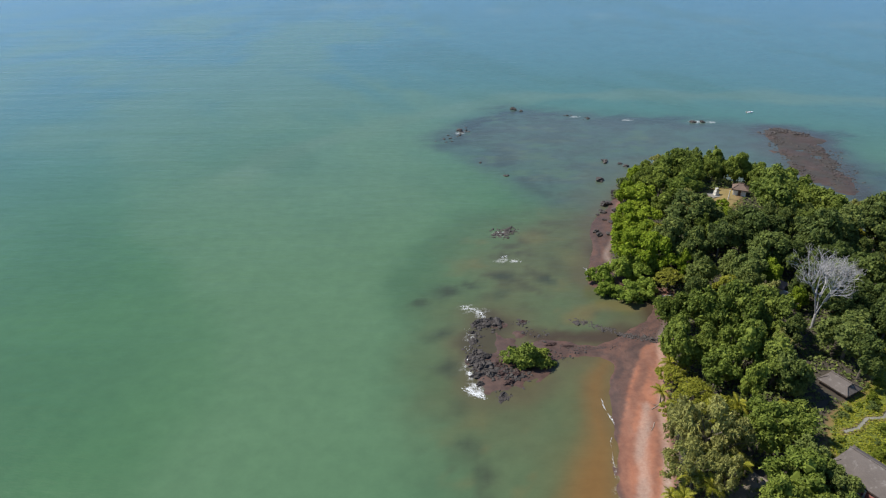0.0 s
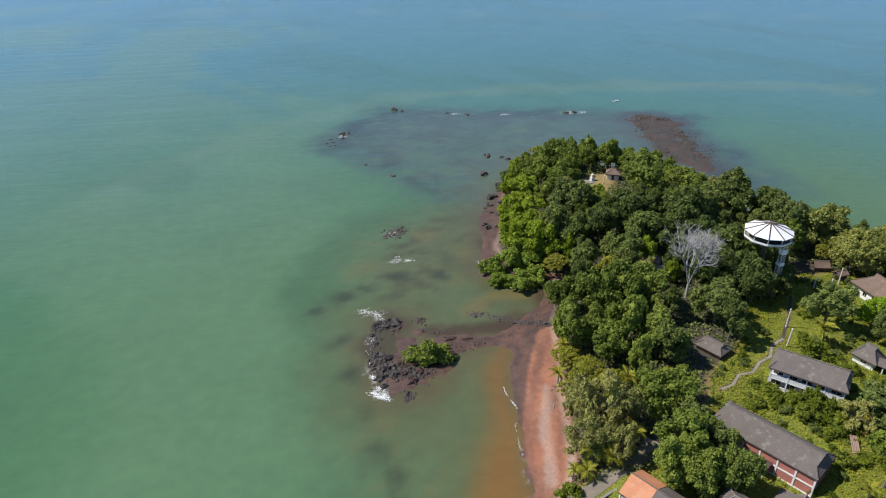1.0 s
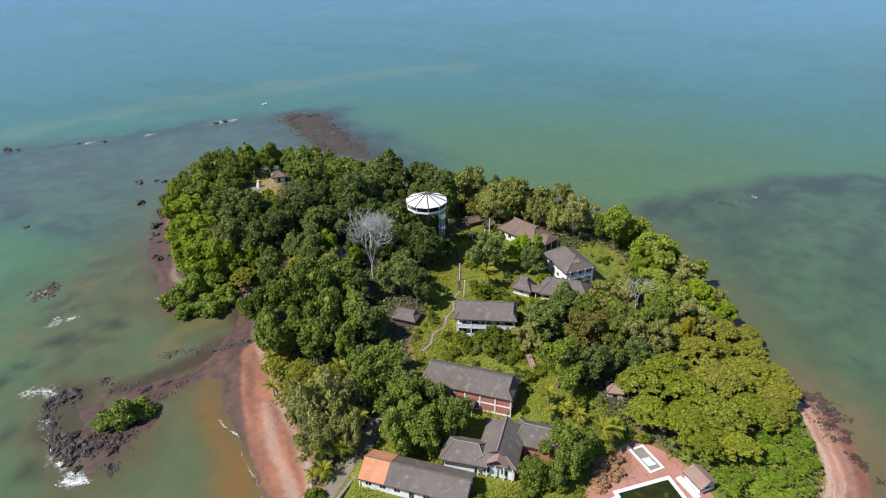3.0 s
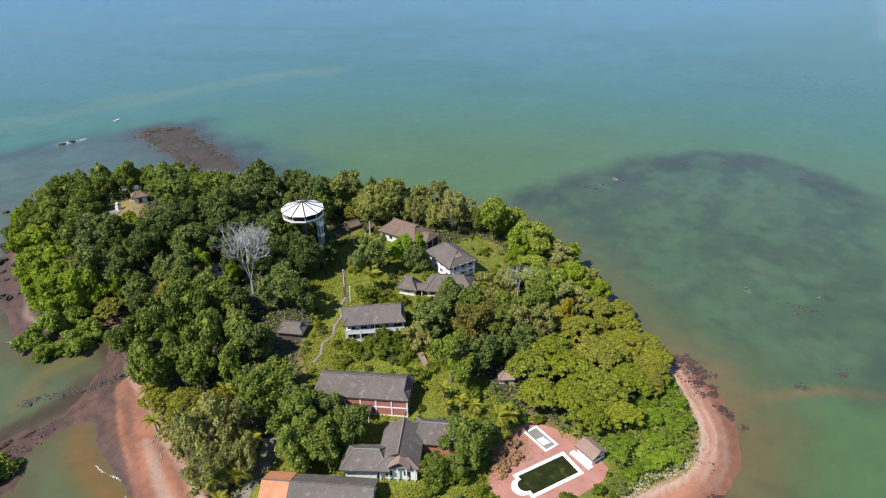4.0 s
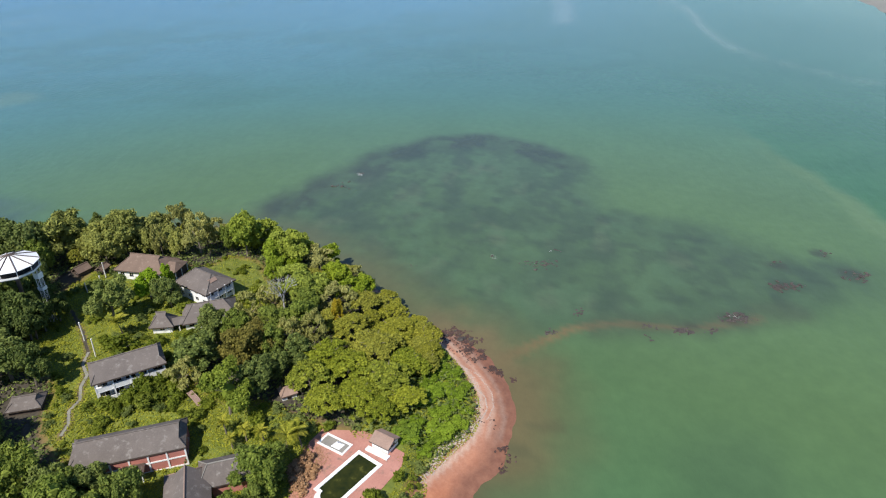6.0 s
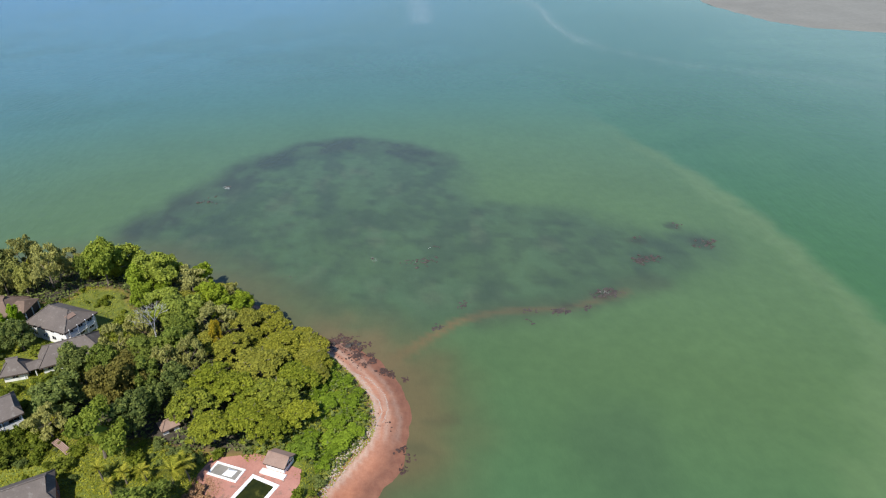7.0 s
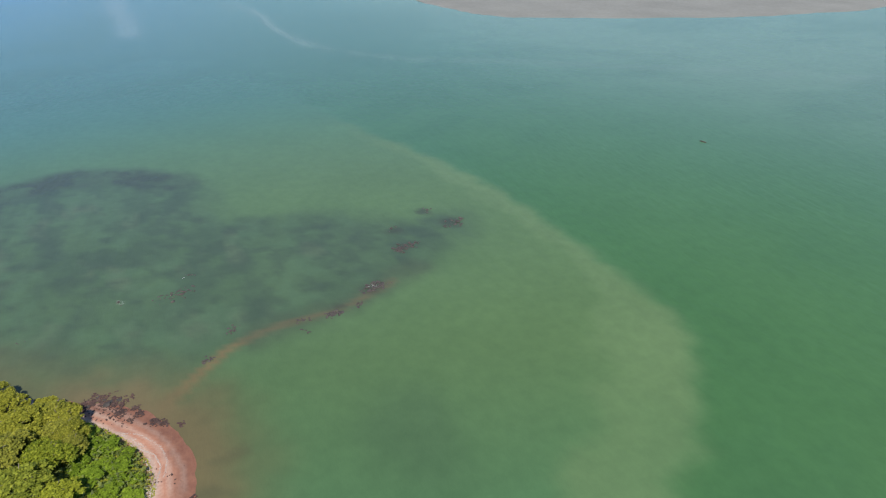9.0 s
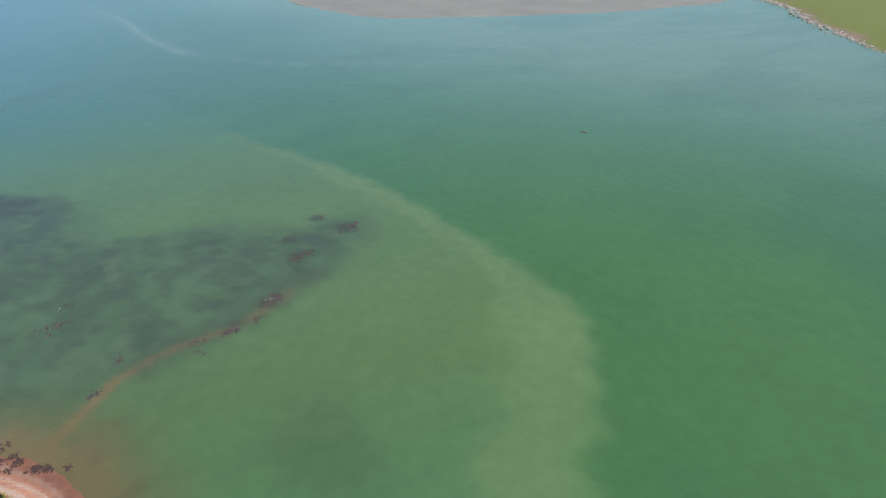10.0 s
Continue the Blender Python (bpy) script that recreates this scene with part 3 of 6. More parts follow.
lay((0.042, 0.056, 0.06), 0.75 * soft(20, 2, from_line([(1, 300), (12, 318), (38, 350), (70, 337), (139, 325), (190, 300)], fine_x, fine_y)) * (0.3 + 0.6 * soft(0.35, 0.6, streaks)))
on_reef = np.maximum(soft(-4, 12, inside_by(WEST_REEF, fine_x, fine_y)), soft(-4, 12, inside_by(EAST_REEF, fine_x, fine_y)))
weed = 0.55 * clouds(wx * 0.75 + wy * 0.2, wy - wx * 0.2, 11, 31, 5) + 0.45 * clouds(wx, wy, 4.5, 33, 3)
lay((0.036, 0.05, 0.044), on_reef * soft(0.47, 0.6, weed) * 0.42)
shoal = soft(-14, 16, inside_by(SHOAL, fine_x, fine_y))
lay((0.055, 0.052, 0.04), shoal * soft(0.5, 0.66, weed) * soft(0.35, 0.55, mottle) * 0.7)
lay((0.145, 0.125, 0.062), shoal * soft(0.44, 0.3, weed) * 0.5)
lay((0.075, 0.132, 0.076), on_reef * soft(0.48, 0.38, weed) * soft(0.42, 0.56, cloudlets) * 0.5)
r = inside_by(PLATFORM, fine_x, fine_y)
lay((0.05, 0.042, 0.042), soft(-14, -1, r) * 0.75)
lay((0.045, 0.08, 0.055), soft(16, 4, np.hypot((fine_x - 104) / 1.6, fine_y + 36)) * 0.35)
lay((0.056, 0.104, 0.058), soft(80, 15, np.hypot(wx - 105, fine_y + 14)) * 0.3)
# Not reef: body darkened far east to offset the bright sky mirrored there.
lay((0.048, 0.115, 0.08), soft(300, 460, wx) * soft(220, 60, wy) * soft(-260, -120, wy) * 0.45)
# shallows over mud and sand
lay((0.09, 0.1, 0.056), soft(26, 3, off) * (0.35 + 0.5 * mottle) * soft(330, 250, wy))
lay((0.098, 0.077, 0.05), soft(9, 0, off) * np.where(wx > 100, 0.4, 0.65))
lay((0.1, 0.098, 0.052), soft(20, 2, off) * soft(120, 140, wx) * soft(160, 120, wy) * 0.4)
BAY = rounded([(43, 129.5), (41, 130), (38, 126.5), (34.5, 120.5), (32.4, 114), (31.2, 108), (30, 102.5), (27.5, 97.5), (24.5, 92.5), (20, 84), (14, 60), (30, 50), (34, 86), (37, 106), (39, 117)], 3)
bay = inside_by(BAY, fine_x * 0.3 + wx * 0.7, fine_y * 0.3 + wy * 0.7)
lay((0.13, 0.105, 0.05), soft(-9, 3, bay) * 0.5)
lay((0.2, 0.098, 0.034), soft(-2.5, 5, bay) * 0.75)
lay((0.16, 0.12, 0.055), soft(4.5, 1, from_line([(36, 149), (46, 151), (56, 153)], fine_x, fine_y)) * 0.5)
lay((0.06, 0.038, 0.03), soft(5, 1, from_line([(24, 141), (38, 138), (55, 139), (58, 146), (62, 153)], fine_x, fine_y)) * 0.8)
lay((0.055, 0.045, 0.034), soft(7, 1, from_line([(12, 122), (9, 135), (14, 146)], fine_x, fine_y)) * 0.7)
for px, py, r in ((0, 160, 7), (-6, 154, 4), (7, 165, 5), (-1.5, 139, 6), (1, 125, 5), (3, 112, 6), (4, 98, 6), (9, 90, 5), (18, 168, 4), (14, 158, 5), (30, 168, 5)):
    lay((0.045, 0.055, 0.042), soft(r, r * 0.2, np.hypot(fine_x - px, fine_y - py)) * (0.35 + 0.5 * soft(0.35, 0.6, weed)))
lay((0.055, 0.04, 0.032), soft(10, 2, np.hypot(fine_x - 55, fine_y - 186)) * 0.7)
lay((0.125, 0.118, 0.06), soft(9, 2, np.hypot(fine_x - 42, fine_y - 180) ) * 0.5 + soft(8, 2, np.hypot(fine_x - 32, fine_y - 195)) * 0.6)
SPIT = [(131, 14), (134.5, 12.5), (142, 6), (149, -1), (153.5, -10), (155, -21), (156, -32), (161, -44), (165, -52)]
lay((0.16, 0.112, 0.062), soft(2.5, 0.3, from_line(SPIT, wx + (fine_x - wx) * 0.35, wy + (fine_y - wy) * 0.35)) * 0.9)
lay((0.15, 0.112, 0.066), soft(13, 1, off) * soft(92, 100, wx) * soft(42, 30, wy) * 0.85)
lay((0.055, 0.066, 0.048), soft(9, 2, from_line(SPIT[4:] + [(170, -60)], fine_x, fine_y)) * 0.5)
for px, py, r in ((185, -63, 5), (196, -85, 6), (210, -79, 4), (199, -62, 4), (164, -45, 5), (157, -32, 4)):
    lay((0.042, 0.045, 0.038), soft(r, r * 0.3, np.hypot(fine_x - px, fine_y - py)) * 0.75)
lay((0.062, 0.07, 0.046), soft(2.2, 0.4, from_line([(110.6, 3), (112, -3.6)], fine_x, fine_y)) * 0.5 + soft(2.4, 0.5, from_line([(102.6, 5.4), (101.4, 3.4)], fine_x, fine_y)) * 0.6)
lay((0.105, 0.098, 0.055), soft(22, 2, off) * soft(84, 96, wx) * soft(20, 6, wy) * (0.3 + 0.4 * mottle))
lay((0.084, 0.132, 0.096), soft(-30, 30, inside_by(EAST_REEF, bent_x, bent_y)) * 0.16)
lay((0.108, 0.132, 0.12), soft(-10, 25, inside_by(rounded([(0, 300), (40, 350), (140, 325), (185, 300), (150, 215), (70, 230), (62, 196), (44, 200), (26, 240)], 3), bent_x, bent_y)) * 0.34)
# slicks on the open water
for line in ([(900, -60), (762, -89), (622, -98), (528, -119), (465, -169), (435, -224), (386, -285), (348, -344), (280, -420)],
             [(-900, 900), (-492, 879), (-254, 807), (-52, 783), (131, 713), (286, 654), (600, 560)]):
    lay((0.135, 0.19, 0.175), soft(12, 0, from_line(line, bent_x * 0.3 + wx * 0.7, bent_y * 0.3 + wy * 0.7)) * 0.28)
lay((0.24, 0.29, 0.3), soft(7, 0, from_line([(900, -80), (760, -92), (607, -95), (545, -110)], bent_x * 0.3 + wx * 0.7, bent_y * 0.3 + wy * 0.7)) * 0.2)
lay((0.2, 0.25, 0.27), soft(20, 0, from_line([(990, 62), (800, 44), (660, 30)], bent_x * 0.4 + wx * 0.6, bent_y * 0.4 + wy * 0.6)) * 0.35)
# surf: round the islet's seaward rocks, on the beach and on far rocks
surf = soft(1.3, 0.2, from_line([(6.4, 130), (5.6, 126), (6.4, 122), (6, 118.5), (8, 116.2)], wx, wy)) * 0.4
surf = np.maximum(surf, soft(1.5, 0.3, from_line([(6, 152.6), (9, 150.6), (11, 148)], wx, wy)) * 0.7)
surf = np.maximum(surf, soft(0.6, 0.1, np.abs(true_off + 0.3)) * soft(88, 80, wx) * soft(105, 92, wy) * (wx < 60) * (wx > 31) * 0.2)
for px, py, r in ((19, 180, 1.5), (23, 179, 1.1), (9, 312, 2), (72, 338, 2), (133, 327, 3), (140, 326, 2), (98, 331, 2), (184.4, 25.2, 0.6), (193.7, 5.8, 0.6), (244.7, 91.6, 0.7), (165.2, -45.5, 0.4), (187, 13, 0.5), (250.6, 67.7, 0.55), (20, 199, 2), (7.5, 117.5, 1.8), (11, 150, 1.2), (7, 138, 0.8)):
    surf = np.maximum(surf, soft(r, r * 0.3, np.hypot((wx - px) / 1.6, wy - py)))
# Blue cut overall, less so far out, where sky haze is painted in.
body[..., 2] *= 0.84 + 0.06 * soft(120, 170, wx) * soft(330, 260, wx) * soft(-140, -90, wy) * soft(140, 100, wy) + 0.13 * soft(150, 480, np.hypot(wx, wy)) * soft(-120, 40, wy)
body[..., 3] = surf
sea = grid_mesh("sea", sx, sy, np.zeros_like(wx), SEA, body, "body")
tagged(sea, "calm silty green sea with drowned reefs and brown shallows", "water", kind="structure")


# ---- far shores across the water ----
def far_land(name, outline, top, material, label, seed):
    o = rounded(outline, 5)
    lo, hi = o.min(0) - 5, o.max(0) + 5
    xs, ys = np.arange(lo[0], hi[0], 6.0), np.arange(lo[1], hi[1], 6.0)
    fx, fy = np.meshgrid(xs, ys)
    d = inside_by(o, fx, fy) + (clouds(fx, fy, 30, seed) - 0.5) * 16
    z = np.where(d > 0, top * (1 - np.exp(-np.maximum(d, 0) / 25)), np.maximum(d * 0.1, -2)) + (clouds(fx, fy, 12, seed + 1) - 0.5) * 0.3
    zone = np.zeros((*fx.shape, 4))
    zone[..., 0] = 0.8
    zone[..., 2] = 0.25
    zone[..., 1] = 0.92 * soft(0, 12, d + (clouds(fx, fy, 25, seed + 2) - 0.5) * 30) if top > 2 else 0
    ob = grid_mesh(name, xs, ys, z, material, zone, "zone")
    return tagged(ob, label, "land", kind="structure")


def bank_material():
    m, t, p = shader("grey_sandbank")
    a = noise_of(t, 0.02, 6.0, 0.6)
    t.links.new(blend(t, 0.4, ramp(t, a, [(0.3, (0.175, 0.172, 0.148)), (0.7, (0.25, 0.245, 0.212))]), ramp(t, noise_of(t, 0.3, 5.0), [(0.3, (0.155, 0.15, 0.13)), (0.7, (0.26, 0.255, 0.222))])), p.inputs["Base Color"])
    p.inputs["Roughness"].default_value = 0.7
    bump(t, p, noise_of(t, 0.2, 5.0), 0.4, 0.3)
    return m


BANK = bank_material()
far_land("sandbank", [(830, -290), (724, -292), (633, -318), (597, -365), (560, -440), (526, -520), (510, -610), (505, -700), (560, -800), (900, -900), (1200, -600), (1050, -330)], 1.2, BANK,
         "bare grey-beige tidal sandbank across the channel", 41)
far_land("far_shore", [(505, -772), (470, -744), (430, -716), (392, -676), (362, -645), (303, -597), (251, -556), (200, -540), (150, -620), (200, -900), (480, -950)], 5.0, GROUND,
         "grassy far shore with a stony sand edge", 47)


# ---- trees ----
def solid(steps):
    b = bmesh.new()
    bmesh.ops.create_icosphere(b, subdivisions=steps, radius=1)
    b.verts.ensure_lookup_table()
    out = (np.array([v.co[:] for v in b.verts]), np.array([[v.index for v in f.verts] for f in b.faces]))
    b.free()
    return out


KNOT, KNOT_FACES = solid(1)   # twelve corners, twenty faces


def unit(v):
    return v / (np.linalg.norm(v, axis=-1, keepdims=True) + 1e-9)


def upward(rng, n, share=0.82):
    """Directions, most of them in the upper half."""
    d = unit(rng.normal(size=(n, 3)))
    d[:, 2] = np.where(rng.random(n) < share, np.abs(d[:, 2]), d[:, 2])
    return d


def sprays(rng, at, normal, size, slim=0.7, droop=0.0):
    """One small pointed leaf spray at each place, facing along its normal."""
    n = len(at)
    u = unit(np.cross(normal, rng.normal(size=(n, 3))))
    u[:, 2] -= droop
    w = np.cross(normal, u)
    s = (size * rng.choice([0.55, 0.8, 1.0, 1.3], n) * rng.uniform(0.8, 1.2, n))[:, None]
    return np.stack([at + u * s * 0.72, at - u * s * 0.4 + w * s * slim * 0.6, at - u * s * 0.4 - w * s * slim * 0.6], 1).reshape(-1, 3)


# for each kind of crown: limbs, their size, clumps on each, height, leaf sprays, their length, lowest limb
CROWNS = {"round": (13, 0.34, 6, 4.4, 4000, 0.49, -0.5), "clump": (17, 0.28, 5, 4.2, 4200, 0.46, -0.5), "feather": (24, 0.21, 4, 5.4, 5200, 0.46, -0.55), "shrub": (7, 0.42, 3, 3.4, 900, 0.72, -0.1)}


def crown_mesh(name, seed, kind, material):
    """A crown five metres in radius, its underside at about z = 3: limbs carry clumps, clumps carry leaf sprays."""
    rng = np.random.default_rng(seed)
    v, f, total = [], [], 0
    if kind == "dome":
        # a spreading canopy of small flat leaf plates on several levels
        n = 86
        k = np.arange(n) + 0.5
        rho = 4.75 * np.sqrt(k / n) * rng.uniform(0.9, 1.08, n)
        ang = k * 2.39996 + rng.uniform(-0.3, 0.3, n)
        lobe = 1 + 0.13 * np.sin(3 * ang + seed) + 0.08 * np.sin(5 * ang - seed)
        x, y = rho * lobe * np.cos(ang), rho * lobe * np.sin(ang)
        z = 3.3 + 3.3 * (1 - (rho / 5.1) ** 2.3) + 1.5 * (clouds(x, y, 2.6, seed, 2) - 0.5) + rng.uniform(-0.3, 0.3, n)
        wide = rng.uniform(0.5, 1.05, n)
        for i in range(n):
            core = KNOT * (1 + rng.normal(scale=0.12, size=(12, 1))) * (wide[i] * 0.72, wide[i] * 0.72, 0.34)
            v.append(core + (x[i], y[i], z[i] - 0.4))
            f.append(KNOT_FACES + total)
            total += 12
        count = 4200
        which = rng.choice(n, count, p=wide ** 2 / np.sum(wide ** 2))
        a, q = rng.uniform(0, 6.283, count), np.sqrt(rng.random(count))
        off = np.stack([q * np.cos(a), q * np.sin(a), 0.22 * rng.normal(size=count) - 0.4 * q * q], 1) * wide[which][:, None]
        at = np.stack([x, y, z], 1)[which] + off
        normal = unit(off * (0.55, 0.55, 0) + (0, 0, 0.8) + rng.normal(scale=0.4, size=(count, 3)))
        v.append(sprays(rng, at, normal, 0.4))
    else:
        limbs, limb_r, each, tall, count, size, low = CROWNS[kind]
        a = rng.permutation(np.arange(limbs)) * 2.39996 + rng.uniform(-0.4, 0.4, limbs)
        h = np.linspace(low, 0.97, limbs) + rng.uniform(-0.08, 0.08, limbs)
        lean = 1 + 0.2 * np.sin(2 * a + seed) + 0.12 * np.sin(3 * a + 2.0 * seed)
        reach = 5 * (1 - limb_r * 0.85) * np.sqrt(np.clip(1 - h ** 2, 0.02, 1)) * rng.uniform(0.72, 1.1, limbs) * lean
        base = 0.4 if kind == "shrub" else 4.0
        c = np.stack([reach * np.cos(a), reach * np.sin(a), base + 0.8 + h * tall * rng.uniform(0.68, 0.95, limbs)], 1)
        r = 5 * limb_r * rng.uniform(0.68, 1.3, limbs)
        c, r = np.vstack([c, (0, 0, base + tall * 0.22)]), np.append(r, 1.5 if kind == "feather" else 2.5)
        d = upward(rng, limbs * each)
        owner = np.repeat(np.arange(limbs), each)
        sc = c[owner] + d * (r[owner] * rng.uniform(0.62, 1.0, len(owner)))[:, None]
        sr = r[owner] * rng.uniform(0.32, 0.6, len(owner))
        for cc, rr in zip(np.vstack([c, sc]), np.append(r, sr) * (0.5 if kind == "feather" else 0.7)):
            core = KNOT * rng.uniform(0.8, 1.12, (12, 1)) * rr
            v.append(core + cc)
            f.append(KNOT_FACES + total)
            total += 12
        gc, gr = np.vstack([sc, c[:-1]]), np.append(sr, r[:-1] * 0.96)
        weight = np.append(sr ** 2 * 1.5, (r[:-1] * 0.8) ** 2 * 0.55)
        at, ways = np.empty((0, 3)), np.empty((0, 3))
        while len(at) < count:
            which = rng.choice(len(gc), count, p=weight / weight.sum())
            d = upward(rng, count)
            p = gc[which] + d * (gr[which] * rng.uniform(0.72, 1.18, count))[:, None] + rng.normal(scale=0.12, size=(count, 3))
            deep = (np.linalg.norm(p[:, None] - c[None], axis=2) < r * 0.84).any(1)
            at, ways = np.vstack([at, p[~deep]]), np.vstack([ways, d[~deep]])
        at, ways = at[:count], ways[:count]
        normal = unit(ways * 0.62 + (0, 0, 0.3) + rng.normal(scale=0.42, size=(count, 3)))
        v.append(sprays(rng, at, normal, size * (1.15 if kind == "feather" else 1.0), 0.36 if kind == "feather" else 0.7, 0.5 if kind == "feather" else 0.0))
    f.append(np.arange(len(v[-1])).reshape(-1, 3) + total)
    me = bpy.data.meshes.new(name)
    me.from_pydata(np.concatenate(v).tolist(), [], np.concatenate(f).tolist())
    me.materials.append(material)
    return me


def trunk_mesh(seed, material, short=False):
    rng = random.Random(seed)
    s = Shape()
    top = Vector((rng.uniform(-0.4, 0.4), rng.uniform(-0.4, 0.4), 1.0 if short else 4.6))
    s.tube((0, 0, -0.8), top * 0.5, 0.34, 0.27, 6)
    s.tube(top * 0.5, top, 0.27, 0.2, 6)
    for k in range(6):
        a = k * 1.05 + rng.uniform(-0.3, 0.3)
        mid = top + Vector((math.cos(a) * 1.4, math.sin(a) * 1.4, 0.8))
        s.tube(top * rng.uniform(0.75, 1.0), mid, 0.14, 0.09, 4)
        s.tube(mid, mid + Vector((math.cos(a) * 1.4, math.sin(a) * 1.4, rng.uniform(0.6, 1.4))), 0.09, 0.04, 3)
    return s.mesh("trunk", material)


# kind of crown, leaves, label for each sort of tree
SORTS = {
    "dark": ("round", "dark", "dense dark green broadleaf tree in the headland wood"),
    "deep": ("round", "deep", "old tree with a dense deep green crown"),
    "mid": ("round", "mid", "full mid-green broadleaf tree with a billowing crown"),
    "mossy": ("round", "mossy", "grey-green broadleaf tree at the head of the wood"),
    "thicket": ("shrub", "dark", "dense dark green shrub in the undergrowth"),
    "sunny": ("round", "sunny", "sunlit green broadleaf tree with a rounded crown"),
    "amber": ("clump", "amber", "small tree with amber-orange leaves among green crowns"),
    "olive": ("dome", "olive", "spreading olive-green tree with a low flat canopy"),
    "bright": ("clump", "bright", "fresh green tree at the edge of the wood"),
    "mangrove": ("clump", "mangrove", "bright green mangrove standing on dark mud"),
    "grey": ("feather", "grey", "feathery grey-green casuarina tree"),
    "lime": ("clump", "lime", "vivid lime-green young tree beside a brown roof"),
    "bush": ("shrub", "bush", "low leafy green shrub on open ground"),
    "fresh_dome": ("dome", "fresh_dome", "spreading green tree with a low rippled canopy"),
    "dry": ("shrub", "dry", "dry brown leafless-looking thicket beside the pool paving"),
    "beach_shrub": ("shrub", "lush", "low bright green shrub above the beach"),
    "islet_bush": ("shrub", "mid", "dense green bush on the rocky islet"),
    "rust": ("round", "rust", "tree with rusty brown-green foliage"),
}
MODELS = {}
for n, (sort, (kind, tone, text)) in enumerate(SORTS.items()):
    MODELS[sort] = [(crown_mesh("crown", 100 + n * 10 + k, kind, LEAF[tone]), trunk_mesh(n * 10 + k, BARK, kind == "shrub" or sort == "mangrove")) for k in range(3)]


VIEWS = [((68, 87), (86, 109)), ((88, 49), (103, 57)), ((86, 137), (92.5, 148)), ((89.5, 128.5), (93, 133.5)), ((122, 64), (129, 70)), ((91, 186), (104, 207)), ((77, 104), (84, 118)), ((84, 118), (91.5, 130))]   # gaps in the wood before small roofs


# houses that stand clear of crowns: x, y, turn, length, width
FOOTPRINTS = [(79.0, 78.4, -59.5, 20.6, 8.5), (98.5, 93.0, -46.6, 15.2, 8.8), (135.8, 96.6, 70, 13.2, 10.0), (54.9, 67.4, -58.6, 20.8, 7.6), (142.5, 119.5, -88, 15.5, 9.5)]


def clear_of_houses(x, y, gap):
    for hx, hy, yaw, L, W in FOOTPRINTS:
        c, s = math.cos(radians(yaw)), math.sin(radians(yaw))
        u, v = (x - hx) * c + (y - hy) * s, (y - hy) * c - (x - hx) * s
        if math.hypot(max(abs(u) - L / 2, 0), max(abs(v) - W / 2, 0)) < gap:
            return False
    return True


def plant(sort, x, y, r, squash=1.0, z=None, wide=1.0):
    rng = random.Random(int(x * 131 + y * 17))
    crown, stem = MODELS[sort][rng.randrange(3)]
    g = ground_at(x, y) if z is None else z
    s = r / 5.0
    if sort in ("bush", "mangrove", "dry", "beach_shrub", "thicket", "islet_bush"):
        up = s * squash
    else:
        up = (1.4 * r + 5.5) / 9.9 * squash * (0.86 if "dome" in SORTS[sort][0] else 1.0)
    name = "shrub" if SORTS[sort][0] == "shrub" else "tree"
    turn = Matrix.LocRotScale((x, y, g), Euler((rng.uniform(-0.09, 0.09), rng.uniform(-0.09, 0.09), rng.uniform(0, 6.28))), None) @ Matrix.Diagonal((s * rng.uniform(0.86, 1.2), s * rng.uniform(0.86, 1.2), up * rng.uniform(0.85, 1.14), 1))
    if wide != 1.0:
        turn = Matrix.Translation((x, y, g)) @ Matrix.Diagonal((s * wide, s, up, 1))
    ob = thing(name, SORTS[sort][2], name, turn, "shrubs in the clearing" if name == "shrub" else "trees of the headland")
    drop = pose(0, 0, -2.6) if sort == "mangrove" else None
    part("trunk", stem, BARK, ob, at=drop)
    part("crown", crown, None, ob, at=drop)
    return ob


DARK = [(95.0, 211.7, 7.2), (78.1, 187.2, 6.1), (93.2, 183.1, 7.3), (94.3, 171.6, 6.0), (82.6, 169.4, 5.1), (73.9, 168.1, 5.3), (68.2, 172.4, 5.3), (107.2, 152.6, 6.3), (108.7, 142.5, 5.9), (113.7, 137.6, 4.2), (140.0, 155.3, 6.7), (140.6, 165.2, 6.9), (131.2, 174.0, 6.9), (93.0, 120.0, 5.8), (84.0, 115.1, 4.4), (92.2, 112.6, 4.1), (118.4, 112.6, 5.2)]
DARK_TOO = [(128.1, 102.7, 3.9), (94.0, 160.3, 6.3), (106.8, 165.1, 7.5), (119.3, 171.8, 6.3), (83.6, 152.9, 5.5), (72.4, 155.5, 4.7), (100.0, 134.9, 5.0), (97.2, 158.6, 4.7), (74.4, 108.7, 4.1), (106.3, 80.2, 5.3), (100.7, 63.2, 4.3), (107.1, 62.3, 3.4), (90.7, 138.9, 4.6), (81.5, 145.9, 4.3), (89.5, 170.8, 4.8), (107.5, 126.5, 4.6), (105.5, 131.5, 4.6)]
RUST = [(108.5, 72.0, 4.5), (113.7, 69.6, 3.9)]
MID = [(88.2, 224.8, 6.1), (77.9, 213.9, 5.8), (82.7, 204.4, 5.1), (107.4, 190.3, 7.1), (101.0, 194.8, 4.5), (126.4, 193.5, 5.6), (124.3, 214.5, 5.2), (58.7, 136.8, 4.5), (64.0, 130.5, 5.2), (70.5, 129.8, 6.0), (80.6, 133.3, 5.5), (67.5, 117.4, 5.6), (73.3, 112.6, 5.3), (55.0, 122.5, 4.8), (60.9, 120.3, 3.9), (64.9, 92.3, 4.9), (68.5, 86.9, 4.9), (62.6, 98.0, 3.2), (61.4, 81.2, 5.2), (62.0, 73.6, 4.2), (56.8, 76.6, 3.6), (67.9, 71.3, 3.8)]
